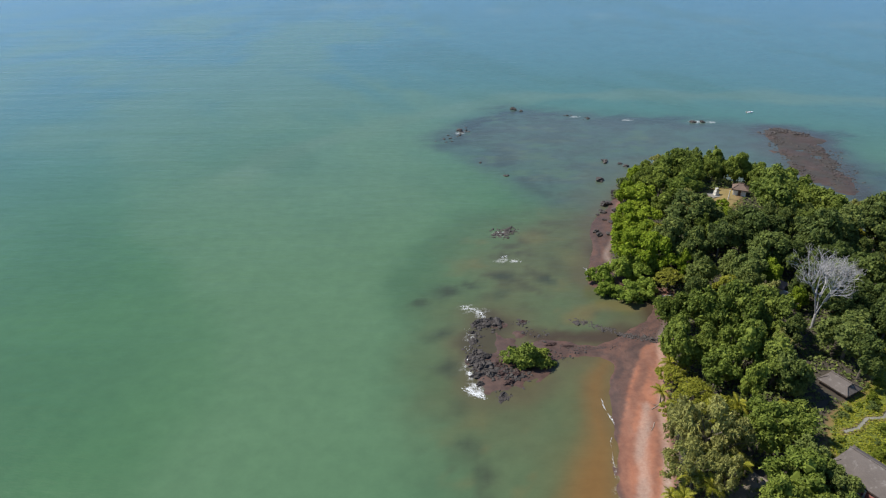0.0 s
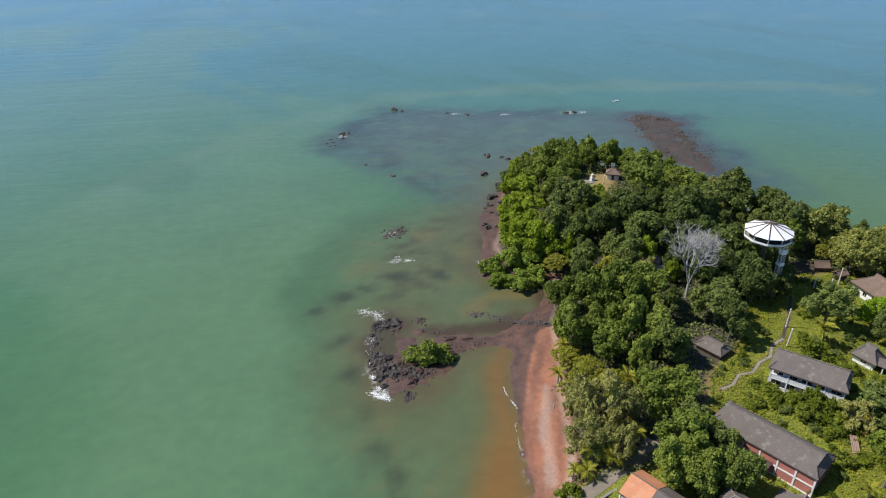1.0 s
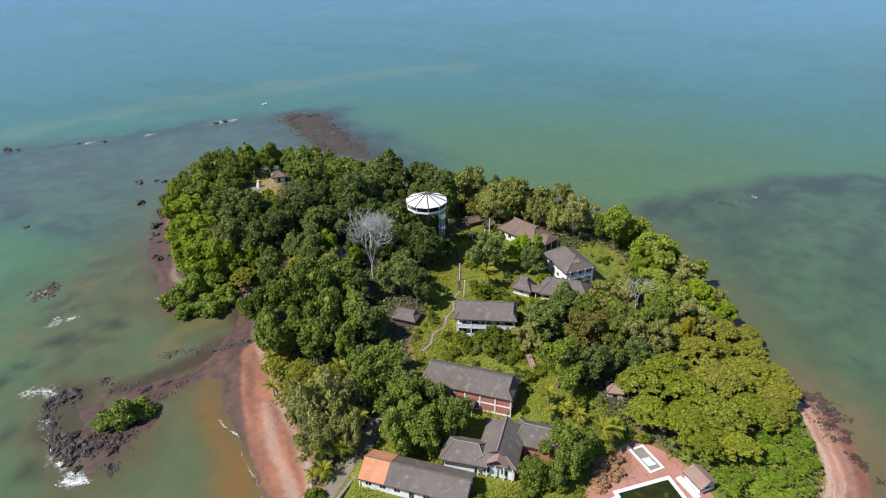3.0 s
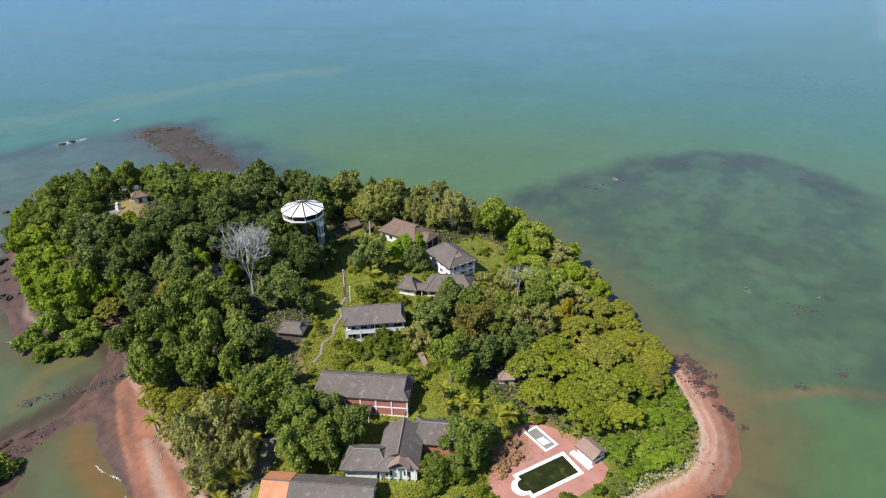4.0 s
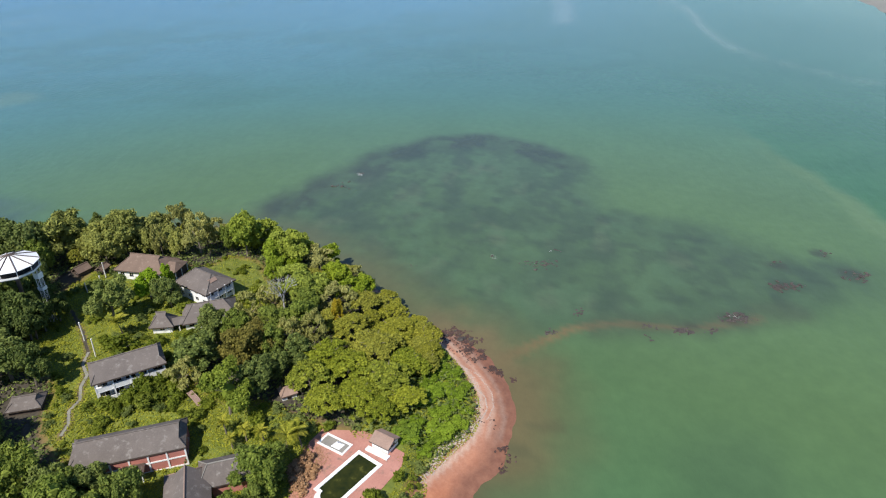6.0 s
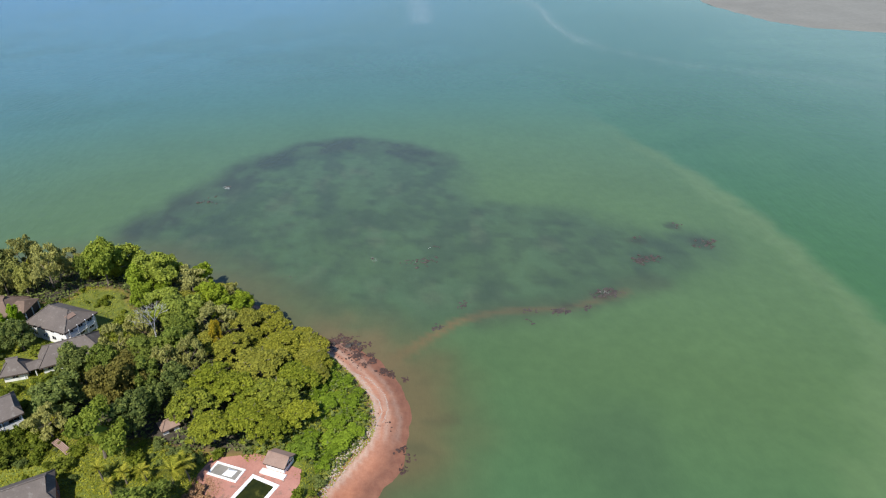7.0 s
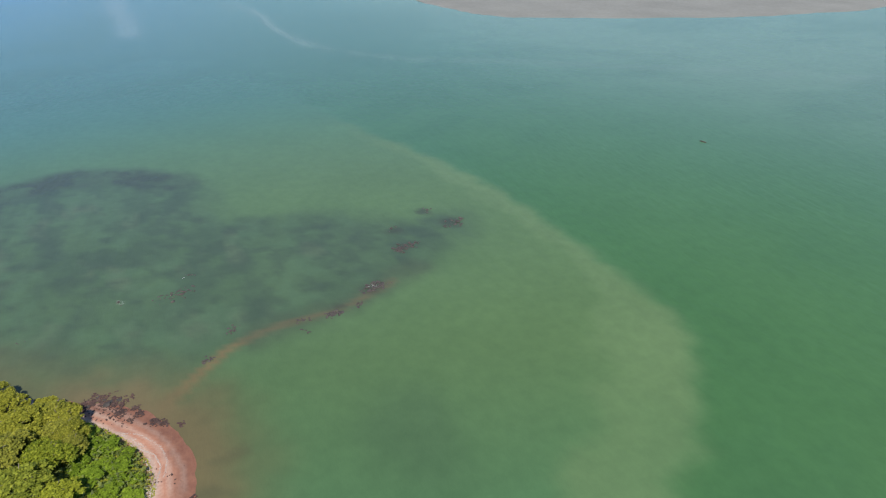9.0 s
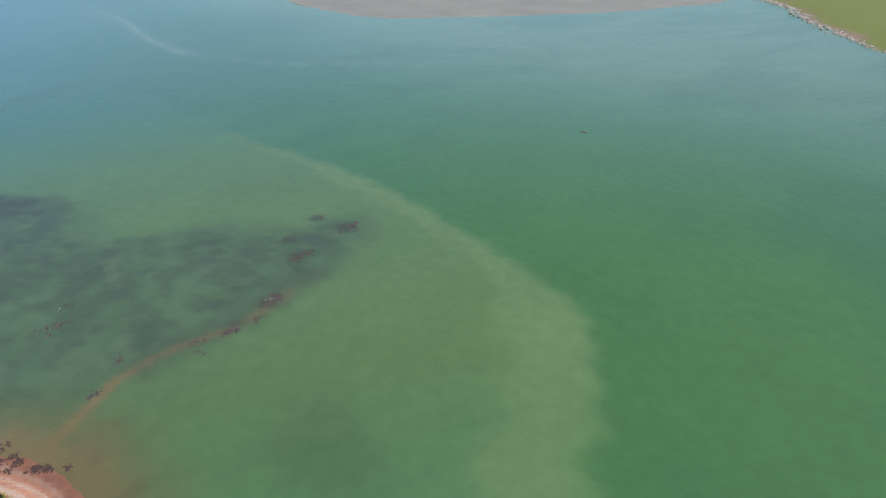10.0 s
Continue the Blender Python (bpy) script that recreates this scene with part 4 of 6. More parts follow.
MID_TOO = [(94.2, 66.3, 4.5), (65.4, 106.1, 3.2), (161.5, 98.6, 5.0), (171.1, 98.3, 5.9), (159.4, 82.3, 6.0), (141.5, 74.0, 4.8), (139.2, 68.5, 5.3), (123.6, 70.1, 4.0), (126.7, 63.9, 4.5), (158.8, 129.7, 5.6), (152.2, 133.7, 6.4), (144.8, 135.3, 4.8), (147.4, 151.8, 6.7), (169.0, 90.1, 4.8), (114.7, 67.2, 3.3)]
OLIVE = [(54.5, 108.4, 4.2), (49.4, 104.5, 3.3), (78.1, 148.2, 5.0), (57.6, 102.1, 3.6), (127.1, 51.8, 5.6), (140.1, 52.2, 5.2), (121.0, 43.4, 5.8), (131.0, 41.2, 5.4), (127.0, 33.4, 4.1), (97.0, 51.1, 3.3), (134.5, 36.5, 4.2), (139.5, 44.5, 4.6), (147.5, 49, 4.2)]
BRIGHT = [(69.7, 204.9, 5.6), (61.5, 195.0, 4.9), (66.6, 192.2, 4.7), (57.3, 173.8, 4.9), (63.2, 167.8, 5.5), (155.5, 85.0, 5.0), (148.7, 64.1, 4.8), (143.9, 56.8, 4.1), (89.6, 151.3, 3.5), (164.0, 72.5, 3.7), (147.5, 112.5, 3.8)]
MANGROVES = [(47.1, 164.6, 4.0), (53.1, 166.3, 4.7), (59.6, 166.6, 5.1), (58.4, 157.6, 4.3), (53.6, 156.9, 4.3), (47.4, 158.9, 2.9)]
GREY = [(51.1, 93.2, 5.9), (46.3, 87.3, 5.0), (55.4, 91.3, 4.1), (47.9, 97.8, 3.2), (167.5, 125.0, 5.3), (157.5, 111.9, 5.3), (158.6, 73.1, 5.2), (136.4, 59.1, 4.5), (99.5, 79.7, 3.1), (131.3, 74.8, 3.7), (121.3, 58.7, 3.3), (78.4, 185.8, 4.2)]
FRESH_DOME = [(99.8, 47.0, 4.6), (103.6, 41.2, 5.3), (101.6, 35.2, 3.7), (106.4, 31.8, 4.4), (105.3, 52.9, 5.2), (113.5, 52.5, 5.0), (111.8, 46.5, 5.7), (110.0, 37.2, 5.3), (117.8, 34.4, 4.8)]
LIME = [(129.9, 110.1, 3.6), (136.1, 108.7, 2.3)]
BUSHES = [(108.0, 102.4, 3.9), (62.6, 69.7, 2.6), (39.7, 79.6, 2.6), (69.6, 52.0, 3.0), (73.4, 49.4, 2.6), (94.9, 85.8, 2.7), (90.3, 93.2, 1.9), (125.7, 97.0, 3.2), (135.0, 85.4, 2.7), (90.1, 72.6, 2.2), (91.4, 84.8, 3.0), (96.3, 80.5, 2.9), (85.8, 91.1, 1.9), (80.6, 30.2, 2.5), (71.2, 65.5, 1.6)]
BUSHES_TOO = [(114.4, 89.3, 2.4), (93.2, 60.0, 2.4), (99.3, 68.5, 2.3), (97.0, 45.2, 1.6), (99.0, 29.1, 3.4), (102.1, 23.6, 3.4), (97.5, 28.3, 2.3), (96.4, 25.0, 2.5), (104.7, 20.2, 2.5), (87.2, 27.3, 1.5)]
placed = []
for main, rows in (("dark", DARK + DARK_TOO), ("rust", RUST), ("mid", MID), ("sunny", MID_TOO), ("olive", OLIVE), ("fresh_dome", FRESH_DOME), ("bright", BRIGHT), ("mangrove", MANGROVES), ("grey", GREY), ("lime", LIME), ("bush", BUSHES + BUSHES_TOO)):
    for x, y, r in rows:
        sort = "mossy" if main == "dark" and y > 190 and (x * 7 + y) % 3 < 2 else main
        if main == "sunny" and y > 125:
            sort = "mossy"
        if main == "sunny" and math.hypot(x - 115, y - 69) < 15:
            sort = "mid"
        if main == "dark" and (math.hypot(x - 110, y - 140) < 20 or math.hypot(x - 95, y - 172) < 15 or math.hypot(x - 89, y - 114) < 7):
            sort = "deep"
        if sort == "bush" and x > 95 and y < 31:
            plant("beach_shrub", x, y, r, 0.36)
            continue
        if sort != "bush" and min(float(from_line(v, np.array([x]), np.array([y]))[0]) for v in VIEWS) < 0.55 * r + 0.6:
            continue
        if sampled(knoll_by, x, y) > -0.75 * r or math.hypot(x - 101, y - 199) < 7 or not clear_of_houses(x, y, 0.5 * r):
            continue
        plant(sort, x, y, r, 0.68 if x > 115 and y < 150 and sampled(verge, x, y) < 8 else 0.84 if 95 < x < 150 and 44 < y < 86 else 0.76 if x > 95 and y <= 44 else 1.0)
        placed.append((x, y, r, sort))
for x, y, r in ((84.2, 47.0, 2.3), (86.6, 46.4, 2.0), (82.0, 46.0, 2.0), (85.4, 44.6, 1.7), (80.4, 44.4, 1.6), (83.2, 44.4, 1.5)):
    plant("dry", x, y, r, 0.8)
for x, y, r in ((112.3, 27.6, 3.8), (121.5, 26.5, 3.4), (126.5, 28.6, 2.8), (114, 22, 2.8), (106.5, 24.5, 3.2), (118, 21, 2.2), (110, 19.5, 2.2), (123, 24, 2.0), (103, 28, 2.8), (108.5, 30, 2.6), (117, 29, 3.0), (129.5, 30.5, 2.2), (102, 21.5, 2.4), (106, 19, 1.8), (99, 24, 2.4), (119.5, 23.8, 2.2), (114.5, 25, 2.6), (109.5, 22.6, 2.4)):
    plant("beach_shrub", x, y, r, 0.34)
for x, y, r in ((111, 127, 3.4), (115.5, 126.6, 2.8), (118.6, 130.6, 3.2), (108, 134, 3.6)):
    plant("deep", x, y, r, 0.85)
plant("dark", 69.2, 79.6, 3.6, 0.8)
plant("dark", 66.4, 83.2, 3.8, 0.9)
for x, y, r in ((91.6, 88.4, 1.9), (93.4, 86.8, 1.7), (96.4, 84.4, 1.5), (98.6, 81.8, 1.9), (89.2, 90.6, 1.3)):
    plant("bush", x, y, r, 1.3)
for x, y, r in ((92.9, 88.6, 2.5), (95.2, 86.4, 2.0), (90.2, 91.4, 1.5), (98.5, 83.2, 1.6)):
    plant("bush", x, y, r, 1.15)
for x, y, r, tall in ((95.8, 88.0, 2.2, 2.0), (98.4, 85.2, 1.8, 1.7), (93.2, 90.9, 1.6, 1.5), (100.4, 83.6, 1.5, 1.5)):
    plant("bush", x, y, r, tall)
for x, y, r in ((130.5, 33.5, 3.8), (125.5, 31.4, 3.6), (135.8, 33.8, 3.0), (120.5, 30.6, 3.2), (138.5, 38, 3.4)):
    plant("olive", x, y, r, 0.66)
for x, y, r in ((70.4, 52.6, 2.6), (73.8, 50.4, 2.4)):
    plant("mid", x, y, r, 0.7)
for x, y, r in ((93.6, 196, 2.6), (90.4, 190.5, 3.4)):
    plant("bright", x, y, r, 0.55)
plant("mid", 79.2, 51.0, 4.4, 0.9)
plant("mid", 78.0, 49.4, 3.4, 0.62)
plant("mid", 81.4, 51.8, 3.2, 0.66)
plant("dark", 115.4, 81.7, 4.8, 0.85)
plant("deep", 107.0, 127.6, 4.6, 1.1)
plant("amber", 130.2, 56.7, 1.9, 1.15)
for x, y, r in ((18.0, 127.8, 3.6), (21.2, 126.8, 3.9), (24.0, 127.2, 3.2)):
    plant("islet_bush", x, y, r, 0.95, -0.1)

# the rest of the wood fills the ground between them
rng = random.Random(5)
taken = np.array([(x, y, r) for x, y, r, s in placed])
BUILT = np.array([(x, y, r) for x, y, r, z in PLOTS])
for tries in range(9000):
    x, y = rng.uniform(42, 178), rng.uniform(16, 252)
    r = rng.uniform(2.6, 4.4)
    pt = (np.array([x]), np.array([y]))
    gap = np.hypot(taken[:, 0] - x, taken[:, 1] - y) - 0.75 * (taken[:, 2] + r)
    if gap.min() < 0 or (np.hypot(BUILT[:, 0] - x, BUILT[:, 1] - y) - BUILT[:, 2] - r * 0.8).min() < 0:
        continue
    if not clear_of_houses(x, y, r * 0.7) or sampled(verge, x, y) < 1.0 or sampled(open_by, x, y) > -r * 0.6 or sampled(knoll_by, x, y) > -r - 1 or math.hypot(x - 100, y - 197) < 9:
        continue
    if min(float(from_line(v, *pt)[0]) for v in VIEWS) < r + 0.5:
        continue
    if x > 96 and y < 33 - 0.1 * (x - 96):
        continue
    near = [s for _, s in sorted((math.hypot(a - x, b - y), s) for a, b, _, s in placed if s not in ("bush", "lime", "mangrove"))[:3]]
    sort = rng.choice(near + ["dark", "mid", "olive", "grey"][rng.randrange(4):][:1])
    plant(sort, x, y, r, 0.66 if x > 115 and y < 150 and sampled(verge, x, y) < 8 else 0.92)
    taken = np.vstack([taken, (x, y, r)])

# small shrubs on the open ground
for tries in range(3200):
    x, y = rng.uniform(58, 160), rng.uniform(22, 136)
    r = rng.uniform(0.6, 1.7)
    pt = (np.array([x]), np.array([y]))
    gap = np.hypot(taken[:, 0] - x, taken[:, 1] - y) - 0.7 * (taken[:, 2] + r) - rng.uniform(0, 0.8)
    if gap.min() < 0 or (np.hypot(BUILT[:, 0] - x, BUILT[:, 1] - y) - BUILT[:, 2] * 0.95 - r).min() < 0:
        continue
    lawn = math.hypot(x - 148, y - 95) < 11 or (x + y > 205 and from_line(FOOTPATH, *pt)[0] < 9)
    if sampled(open_by, x, y) < 0.5 or from_line(FOOTPATH, *pt)[0] < 2.5 or from_line(LANE, *pt)[0] < 3 or (lawn and rng.random() < 0.85):
        continue
    plant("thicket" if rng.random() < 0.45 else "bush", x, y, r, rng.uniform(0.7, 1.1))
    taken = np.vstack([taken, (x, y, r)])


# tall grass and creepers over the clearings
def ground_cover():
    r = np.random.default_rng(8)
    n = 430000
    x, y = r.uniform(36, 165, n), r.uniform(14, 220, n)
    d = sampled(open_by, x, y)
    fringe = (x > 84) & (y < 40) & (sampled(verge, x, y) < 18) & (sampled(verge, x, y) > -0.3)
    ok = ((d > 0) | fringe) & (from_line(FOOTPATH, x, y) > 0.4) & (from_line(LANE, x, y) > 1.8)
    ok &= ~((np.hypot(x - 149, y - 95) < 12) & (r.random(n) < 0.8))
    for px, py, rad, z in PLOTS:
        ok &= np.hypot(x - px, y - py) > rad * (0.62 if z > 3.95 else 0.95)
    x, y = x[ok], y[ok]
    z = sampled(height, x, y)
    tall = np.clip(clouds(x, y, 6, 21) * 1.4 - 0.45, 0.04, 0.8)
    at = np.stack([x, y, z + r.uniform(0.0, 1.0, len(x)) * tall], 1)
    n = len(at)
    nn = r.normal(size=(n, 3)) * 0.4 + (0, 0, 1)
    nn /= np.linalg.norm(nn, axis=1)[:, None]
    u = np.cross(nn, r.normal(size=(n, 3)))
    u /= np.linalg.norm(u, axis=1)[:, None]
    w = np.cross(nn, u)
    s = r.uniform(0.15, 0.5, n)[:, None]
    v = np.stack([at + u * s * 0.7, at + w * s * 0.4 - u * s * 0.4, at - u * s * 0.4 - w * s * 0.4], 1).reshape(-1, 3)
    f = np.arange(n * 3).reshape(-1, 3)
    me = bpy.data.meshes.new("undergrowth")
    me.from_pydata(v.tolist(), [], f.tolist())
    me.materials.append(LEAF["creeper"])
    return tagged(new("undergrowth", me), "yellow-green creepers and tall grass over the clearings", "grass", kind="stuff")


ground_cover()


def forest_floor():
    """Low leafy undergrowth between the trunks."""
    r = np.random.default_rng(18)
    n = 110000
    x, y = r.uniform(40, 178, n), r.uniform(14, 254, n)
    ok = (sampled(verge, x, y) > 0.6) & (sampled(open_by, x, y) < 0.5) & (sampled(knoll_by, x, y) < 0) & (clouds(x, y, 5, 22) > 0.25)
    for px, py, rad, z in PLOTS:
        ok &= np.hypot(x - px, y - py) > rad
    x, y = x[ok], y[ok]
    n = len(x)
    at = np.stack([x, y, sampled(height, x, y) + r.uniform(0, 2.2, n) * clouds(x, y, 5, 22)], 1)
    nn = r.normal(size=(n, 3)) * 0.5 + (0, 0, 1)
    nn /= np.linalg.norm(nn, axis=1)[:, None]
    u = np.cross(nn, r.normal(size=(n, 3)))
    u /= np.linalg.norm(u, axis=1)[:, None]
    w = np.cross(nn, u)
    s = r.uniform(0.4, 0.9, n)[:, None]
    v = np.stack([at + u * s * 0.7, at + w * s * 0.4 - u * s * 0.4, at - u * s * 0.4 - w * s * 0.4], 1).reshape(-1, 3)
    me = bpy.data.meshes.new("forest_undergrowth")
    me.from_pydata(v.tolist(), [], np.arange(n * 3).reshape(-1, 3).tolist())
    me.materials.append(LEAF["dark"])
    return tagged(new("forest_undergrowth", me), "low leafy undergrowth beneath the trees", "undergrowth", kind="stuff")


forest_floor()


# ---- palms, dead trees, driftwood ----
def frond_mesh():
    s = Shape()
    n = 12
    pts = [Vector((2.9 * k / n, 0, 0.95 * math.sin(k / n * 1.9) - 1.5 * (k / n) ** 2.4)) for k in range(n + 1)]
    for k in range(n):
        a, b = pts[k], pts[k + 1]
        s.tube(a, b, 0.05 * (1 - k / n) + 0.012, 0.05 * (1 - (k + 1) / n) + 0.012, 3)
        long = 0.75 * math.sin(math.pi * min(1, (k + 1.2) / (n + 1.5))) + 0.12
        for side in (-1, 1):
            for h in (0.1, 0.6):
                p = a.lerp(b, h)
                tip = p + Vector((long * 0.55, side * long, -0.35 * long))
                s.face(p, p + Vector((0.16, 0, 0.01)), tip)
    return s.mesh("frond", LEAF["palm"])


FROND = frond_mesh()


def palm(x, y, tall, size=1.0):
    rng = random.Random(int(x * 7 + y * 3))
    ob = thing("palm_tree", "coconut palm with yellow-green drooping fronds", "palm", pose(x, y, ground_at(x, y), 0, 0, rng.uniform(0, 360)), "palms")
    s = Shape()
    lean = Vector((rng.uniform(-0.8, 0.8), rng.uniform(-0.8, 0.8), 0))
    pts = [Vector((0, 0, -0.6)) + Vector((lean.x * (k / 6) ** 2, lean.y * (k / 6) ** 2, (tall + 0.6) * k / 6)) for k in range(7)]
    for k in range(6):
        s.tube(pts[k], pts[k + 1], 0.2 - 0.015 * k, 0.185 - 0.015 * k, 8)
    part("trunk", s, BARK, ob)
    for k in range(13):
        tilt = (-38, -12, 18)[k % 3] + rng.uniform(-8, 8)
        at = Matrix.Translation(pts[-1]) @ pose(0, 0, 0, 0, 0, k * 137.5) @ pose(0, 0, 0, 0, tilt, 0) @ Matrix.Scale(size * rng.uniform(0.85, 1.1), 4)
        part("frond", FROND, None, ob, at=at)


for x, y, tall, size in ((48.5, 111, 3.6, 0.8), (53, 119.5, 4.2, 0.85), (43.5, 82, 2.6, 0.8), (46, 85, 4.0, 0.95), (54, 86, 4.5, 0.95), (41.5, 83.5, 2.0, 0.7), (88, 50.6, 4.6, 0.95), (90.4, 48.6, 4.8, 0.95),
                         (89, 56, 3.2, 0.62), (88.2, 59.4, 2.8, 0.55), (88.6, 64, 3.2, 0.65), (85.6, 61, 2.4, 0.5), (60.5, 101, 6.0, 0.95), (57.5, 128, 5.5, 0.9), (113, 106, 5.0, 1.0), (49.5, 83.5, 3.0, 0.9)):
    palm(x, y, tall, size)


def dead_tree(x, y, tall, spread, levels, label, seed, stems=1, fork=0.08, thick=1.0):
    rng = random.Random(seed)
    ob = thing("dead_tree", label, "tree", pose(x, y, ground_at(x, y)))
    trunk, limbs, twigs = Shape(), Shape(), Shape()

    def grow(p, way, length, thick, level):
        q = p + way * length
        (trunk if level == 0 else limbs if level <= 2 else twigs).tube(p, q, thick, thick * 0.72, 6 if level < 2 else 3)
        if level >= levels:
            return
        for k in range(3 if level < 5 else 2):
            side = Vector((rng.gauss(0, 1), rng.gauss(0, 1), rng.gauss(0, 0.35)))
            w = (way * 0.85 + side * spread * (0.75 + 0.16 * level) + Vector((0, 0, 0.22))).normalized()
            grow(p + way * length * rng.uniform(0.7, 1.0), w, length * rng.uniform(0.58, 0.85), thick * 0.64, level + 1)

    foot = Vector((0, 0, -0.5))
    crotch = Vector((0, 0, tall * fork))
    trunk.tube(foot, crotch, tall * 0.017 * thick, tall * 0.014 * thick, 8)
    for k in range(stems):
        a = 6.28 * k / stems + rng.uniform(-0.4, 0.4)
        out = rng.uniform(0.18, 0.45) if stems > 1 else 0.06
        grow(crotch, Vector((math.cos(a) * out, math.sin(a) * out, 1)).normalized(), tall * rng.uniform(0.26, 0.34), tall * 0.0105, 1)
    part("trunk", trunk, BLEACHED, ob)
    part("branchwork", limbs, BLEACHED, ob)
    tagged(part("twig_spray", twigs, BLEACHED, ob), "fine grey twigs", kind="stuff")


dead_tree(93, 133.5, 21.0, 0.42, 7, "tall bleached dead tree with a haze of bare twigs", 3, 4, 0.2, 1.2)
dead_tree(129, 70, 11, 0.55, 5, "pale bare tree with a white trunk among green crowns", 9, 2, 0.55, 1.3)


def log(a, b, r, label, material=DRIFT):
    a, b = (Vector((*p, ground_at(*p) + r * 0.6)) for p in (a, b))
    ob = thing("driftwood", label, "log", Matrix.Translation(a))
    s = Shape()
    d = b - a
    side = Vector((-d.y, d.x, 0)) * 0.06
    s.tube((0, 0, 0), d * 0.5 + side, r, r * 0.8, 7)
    s.tube(d * 0.5 + side, d, r * 0.8, r * 0.45, 7)
    s.tube(d * 0.6 + side * 0.8, d * 0.8 - side * 3 + Vector((0, 0, 0.4)), r * 0.5, r * 0.2, 5)
    s.tube(d * 0.8, d * 0.95 + side * 4 + Vector((0, 0, 0.5)), r * 0.4, r * 0.15, 5)
    part("stem", s, material, ob)


log((50, 112.5), (46, 109), 0.17, "fallen bare branch lying across the red sand")
log((44.2, 169), (44.8, 174), 0.22, "pale stranded trunk beside the mangroves", BLEACHED)
log((62.5, 156.5), (66, 156.8), 0.2, "bleached log on the sand by the trees", BLEACHED)
log((45.5, 105), (44, 102.5), 0.1, "thin driftwood branch on the beach")


# ---- rocks ----
def boulder_mesh(seed):
    rng = np.random.default_rng(seed)
    b = bmesh.new()
    bmesh.ops.create_icosphere(b, subdivisions=2, radius=1)
    for v in b.verts:
        c = v.co.copy()
        k = 1 + 0.6 * noise.noise(c * 1.3 + Vector((seed * 7.1, 0, 0))) + 0.4 * noise.noise(c * 3.1 + Vector((0, seed * 3.3, 0)))
        v.co = Vector((c.x * k, c.y * k * 0.8, c.z * k * 0.55))
    me = bpy.data.meshes.new("boulder")
    b.to_mesh(me)
    b.free()
    me.materials.append(ROCK)
    return me


BOULDERS = [boulder_mesh(k + 1) for k in range(6)]
stone_rng = random.Random(12)


def boulder(x, y, size, label, group, lift=0.15):
    ob = new("boulder", stone_rng.choice(BOULDERS))
    s = size * stone_rng.uniform(0.7, 1.25)
    g = max(ground_at(x, y), -0.25)
    s *= 1.4 if 50 < x < 92 and y > 180 else 1.0
    ob.matrix_basis = Matrix.LocRotScale((x, y, g + s * lift), Euler((stone_rng.uniform(-0.3, 0.3), stone_rng.uniform(-0.3, 0.3), stone_rng.uniform(0, 6.28))), (s, s * stone_rng.uniform(0.7, 1.2), s * stone_rng.uniform(0.6, 1.1)))
    tagged(ob, label, "rock", group)


def strew(points, reach, count, size, label, group):
    for k in range(count):
        a, b = stone_rng.choice(list(zip(points, points[1:]))) if len(points) > 1 else (points[0], points[0])
        u = stone_rng.random()
        boulder(a[0] + (b[0] - a[0]) * u + stone_rng.gauss(0, reach), a[1] + (b[1] - a[1]) * u + stone_rng.gauss(0, reach), size * stone_rng.uniform(0.4, 1.3), label, group)


def rubble(name, lines, label, material=ROCK):
    """Many small rocks too close to tell apart, in one mesh."""
    b = bmesh.new()
    bmesh.ops.create_icosphere(b, subdivisions=1, radius=1)
    bv, bf = np.array([v.co[:] for v in b.verts]), np.array([[v.index for v in f.verts] for f in b.faces])
    b.free()
    r = np.random.default_rng(len(label))
    v, f, n = [], [], 0
    for points, reach, count, size in lines:
        for k in range(count):
            m = int(r.integers(len(points) - 1))
            a, c = points[m], points[m + 1]
            u = r.random()
            x, y = a[0] + (c[0] - a[0]) * u + r.normal(0, reach), a[1] + (c[1] - a[1]) * u + r.normal(0, reach)
            s = size * r.uniform(0.35, 1.4)
            t = r.uniform(0, 6.28)
            q = bv * r.uniform(0.45, 1.4, (len(bv), 1)) * (s, s * r.uniform(0.5, 0.9), s * r.uniform(0.3, 0.6))
            q = np.stack([q[:, 0] * math.cos(t) - q[:, 1] * math.sin(t), q[:, 0] * math.sin(t) + q[:, 1] * math.cos(t), q[:, 2]], 1)
            v.append(q + (x, y, max(ground_at(x, y), -0.12) + 0.08 * s))
            f.append(bf + n)
            n += len(bv)
    me = bpy.data.meshes.new(name)
    me.from_pydata(np.concatenate(v).tolist(), [], np.concatenate(f).tolist())
    me.materials.append(material)
    return tagged(new(name, me), label, "rocks", kind="stuff")


strew([(9.5, 143.5), (14, 145)], 0.8, 16, 1.1, "jagged dark rock at the islet's surf edge", "islet rocks")
strew([(8, 131), (9, 126), (11, 124)], 1.0, 16, 1.05, "jagged dark rock at the islet's surf edge", "islet rocks")
strew([(12, 124.5), (18.5, 122)], 1.0, 16, 0.8, "dark brown rock on the islet", "islet rocks")
strew([(8, 138), (8, 134)], 0.9, 7, 0.7, "jagged dark rock at the islet's surf edge", "islet rocks")
strew([(13, 115), (14, 113)], 0.8, 6, 0.8, "half-sunk rock beside the islet", "islet rocks")
rubble("islet_rubble", [([(9, 143.4), (14.2, 145)], 1.1, 260, 0.6), ([(8, 131), (8.5, 127), (10.5, 124)], 1.2, 300, 0.55), ([(11, 124.5), (18.8, 122)], 1.3, 330, 0.45), ([(8, 141), (8, 132)], 1.0, 90, 0.45), ([(20, 144.4), (22, 145)], 0.8, 45, 0.5), ([(13, 114), (14.5, 115)], 0.8, 40, 0.5),
                        ([(22, 141), (27, 138)], 1.2, 60, 0.4)], "broken dark rock covering the islet shore")
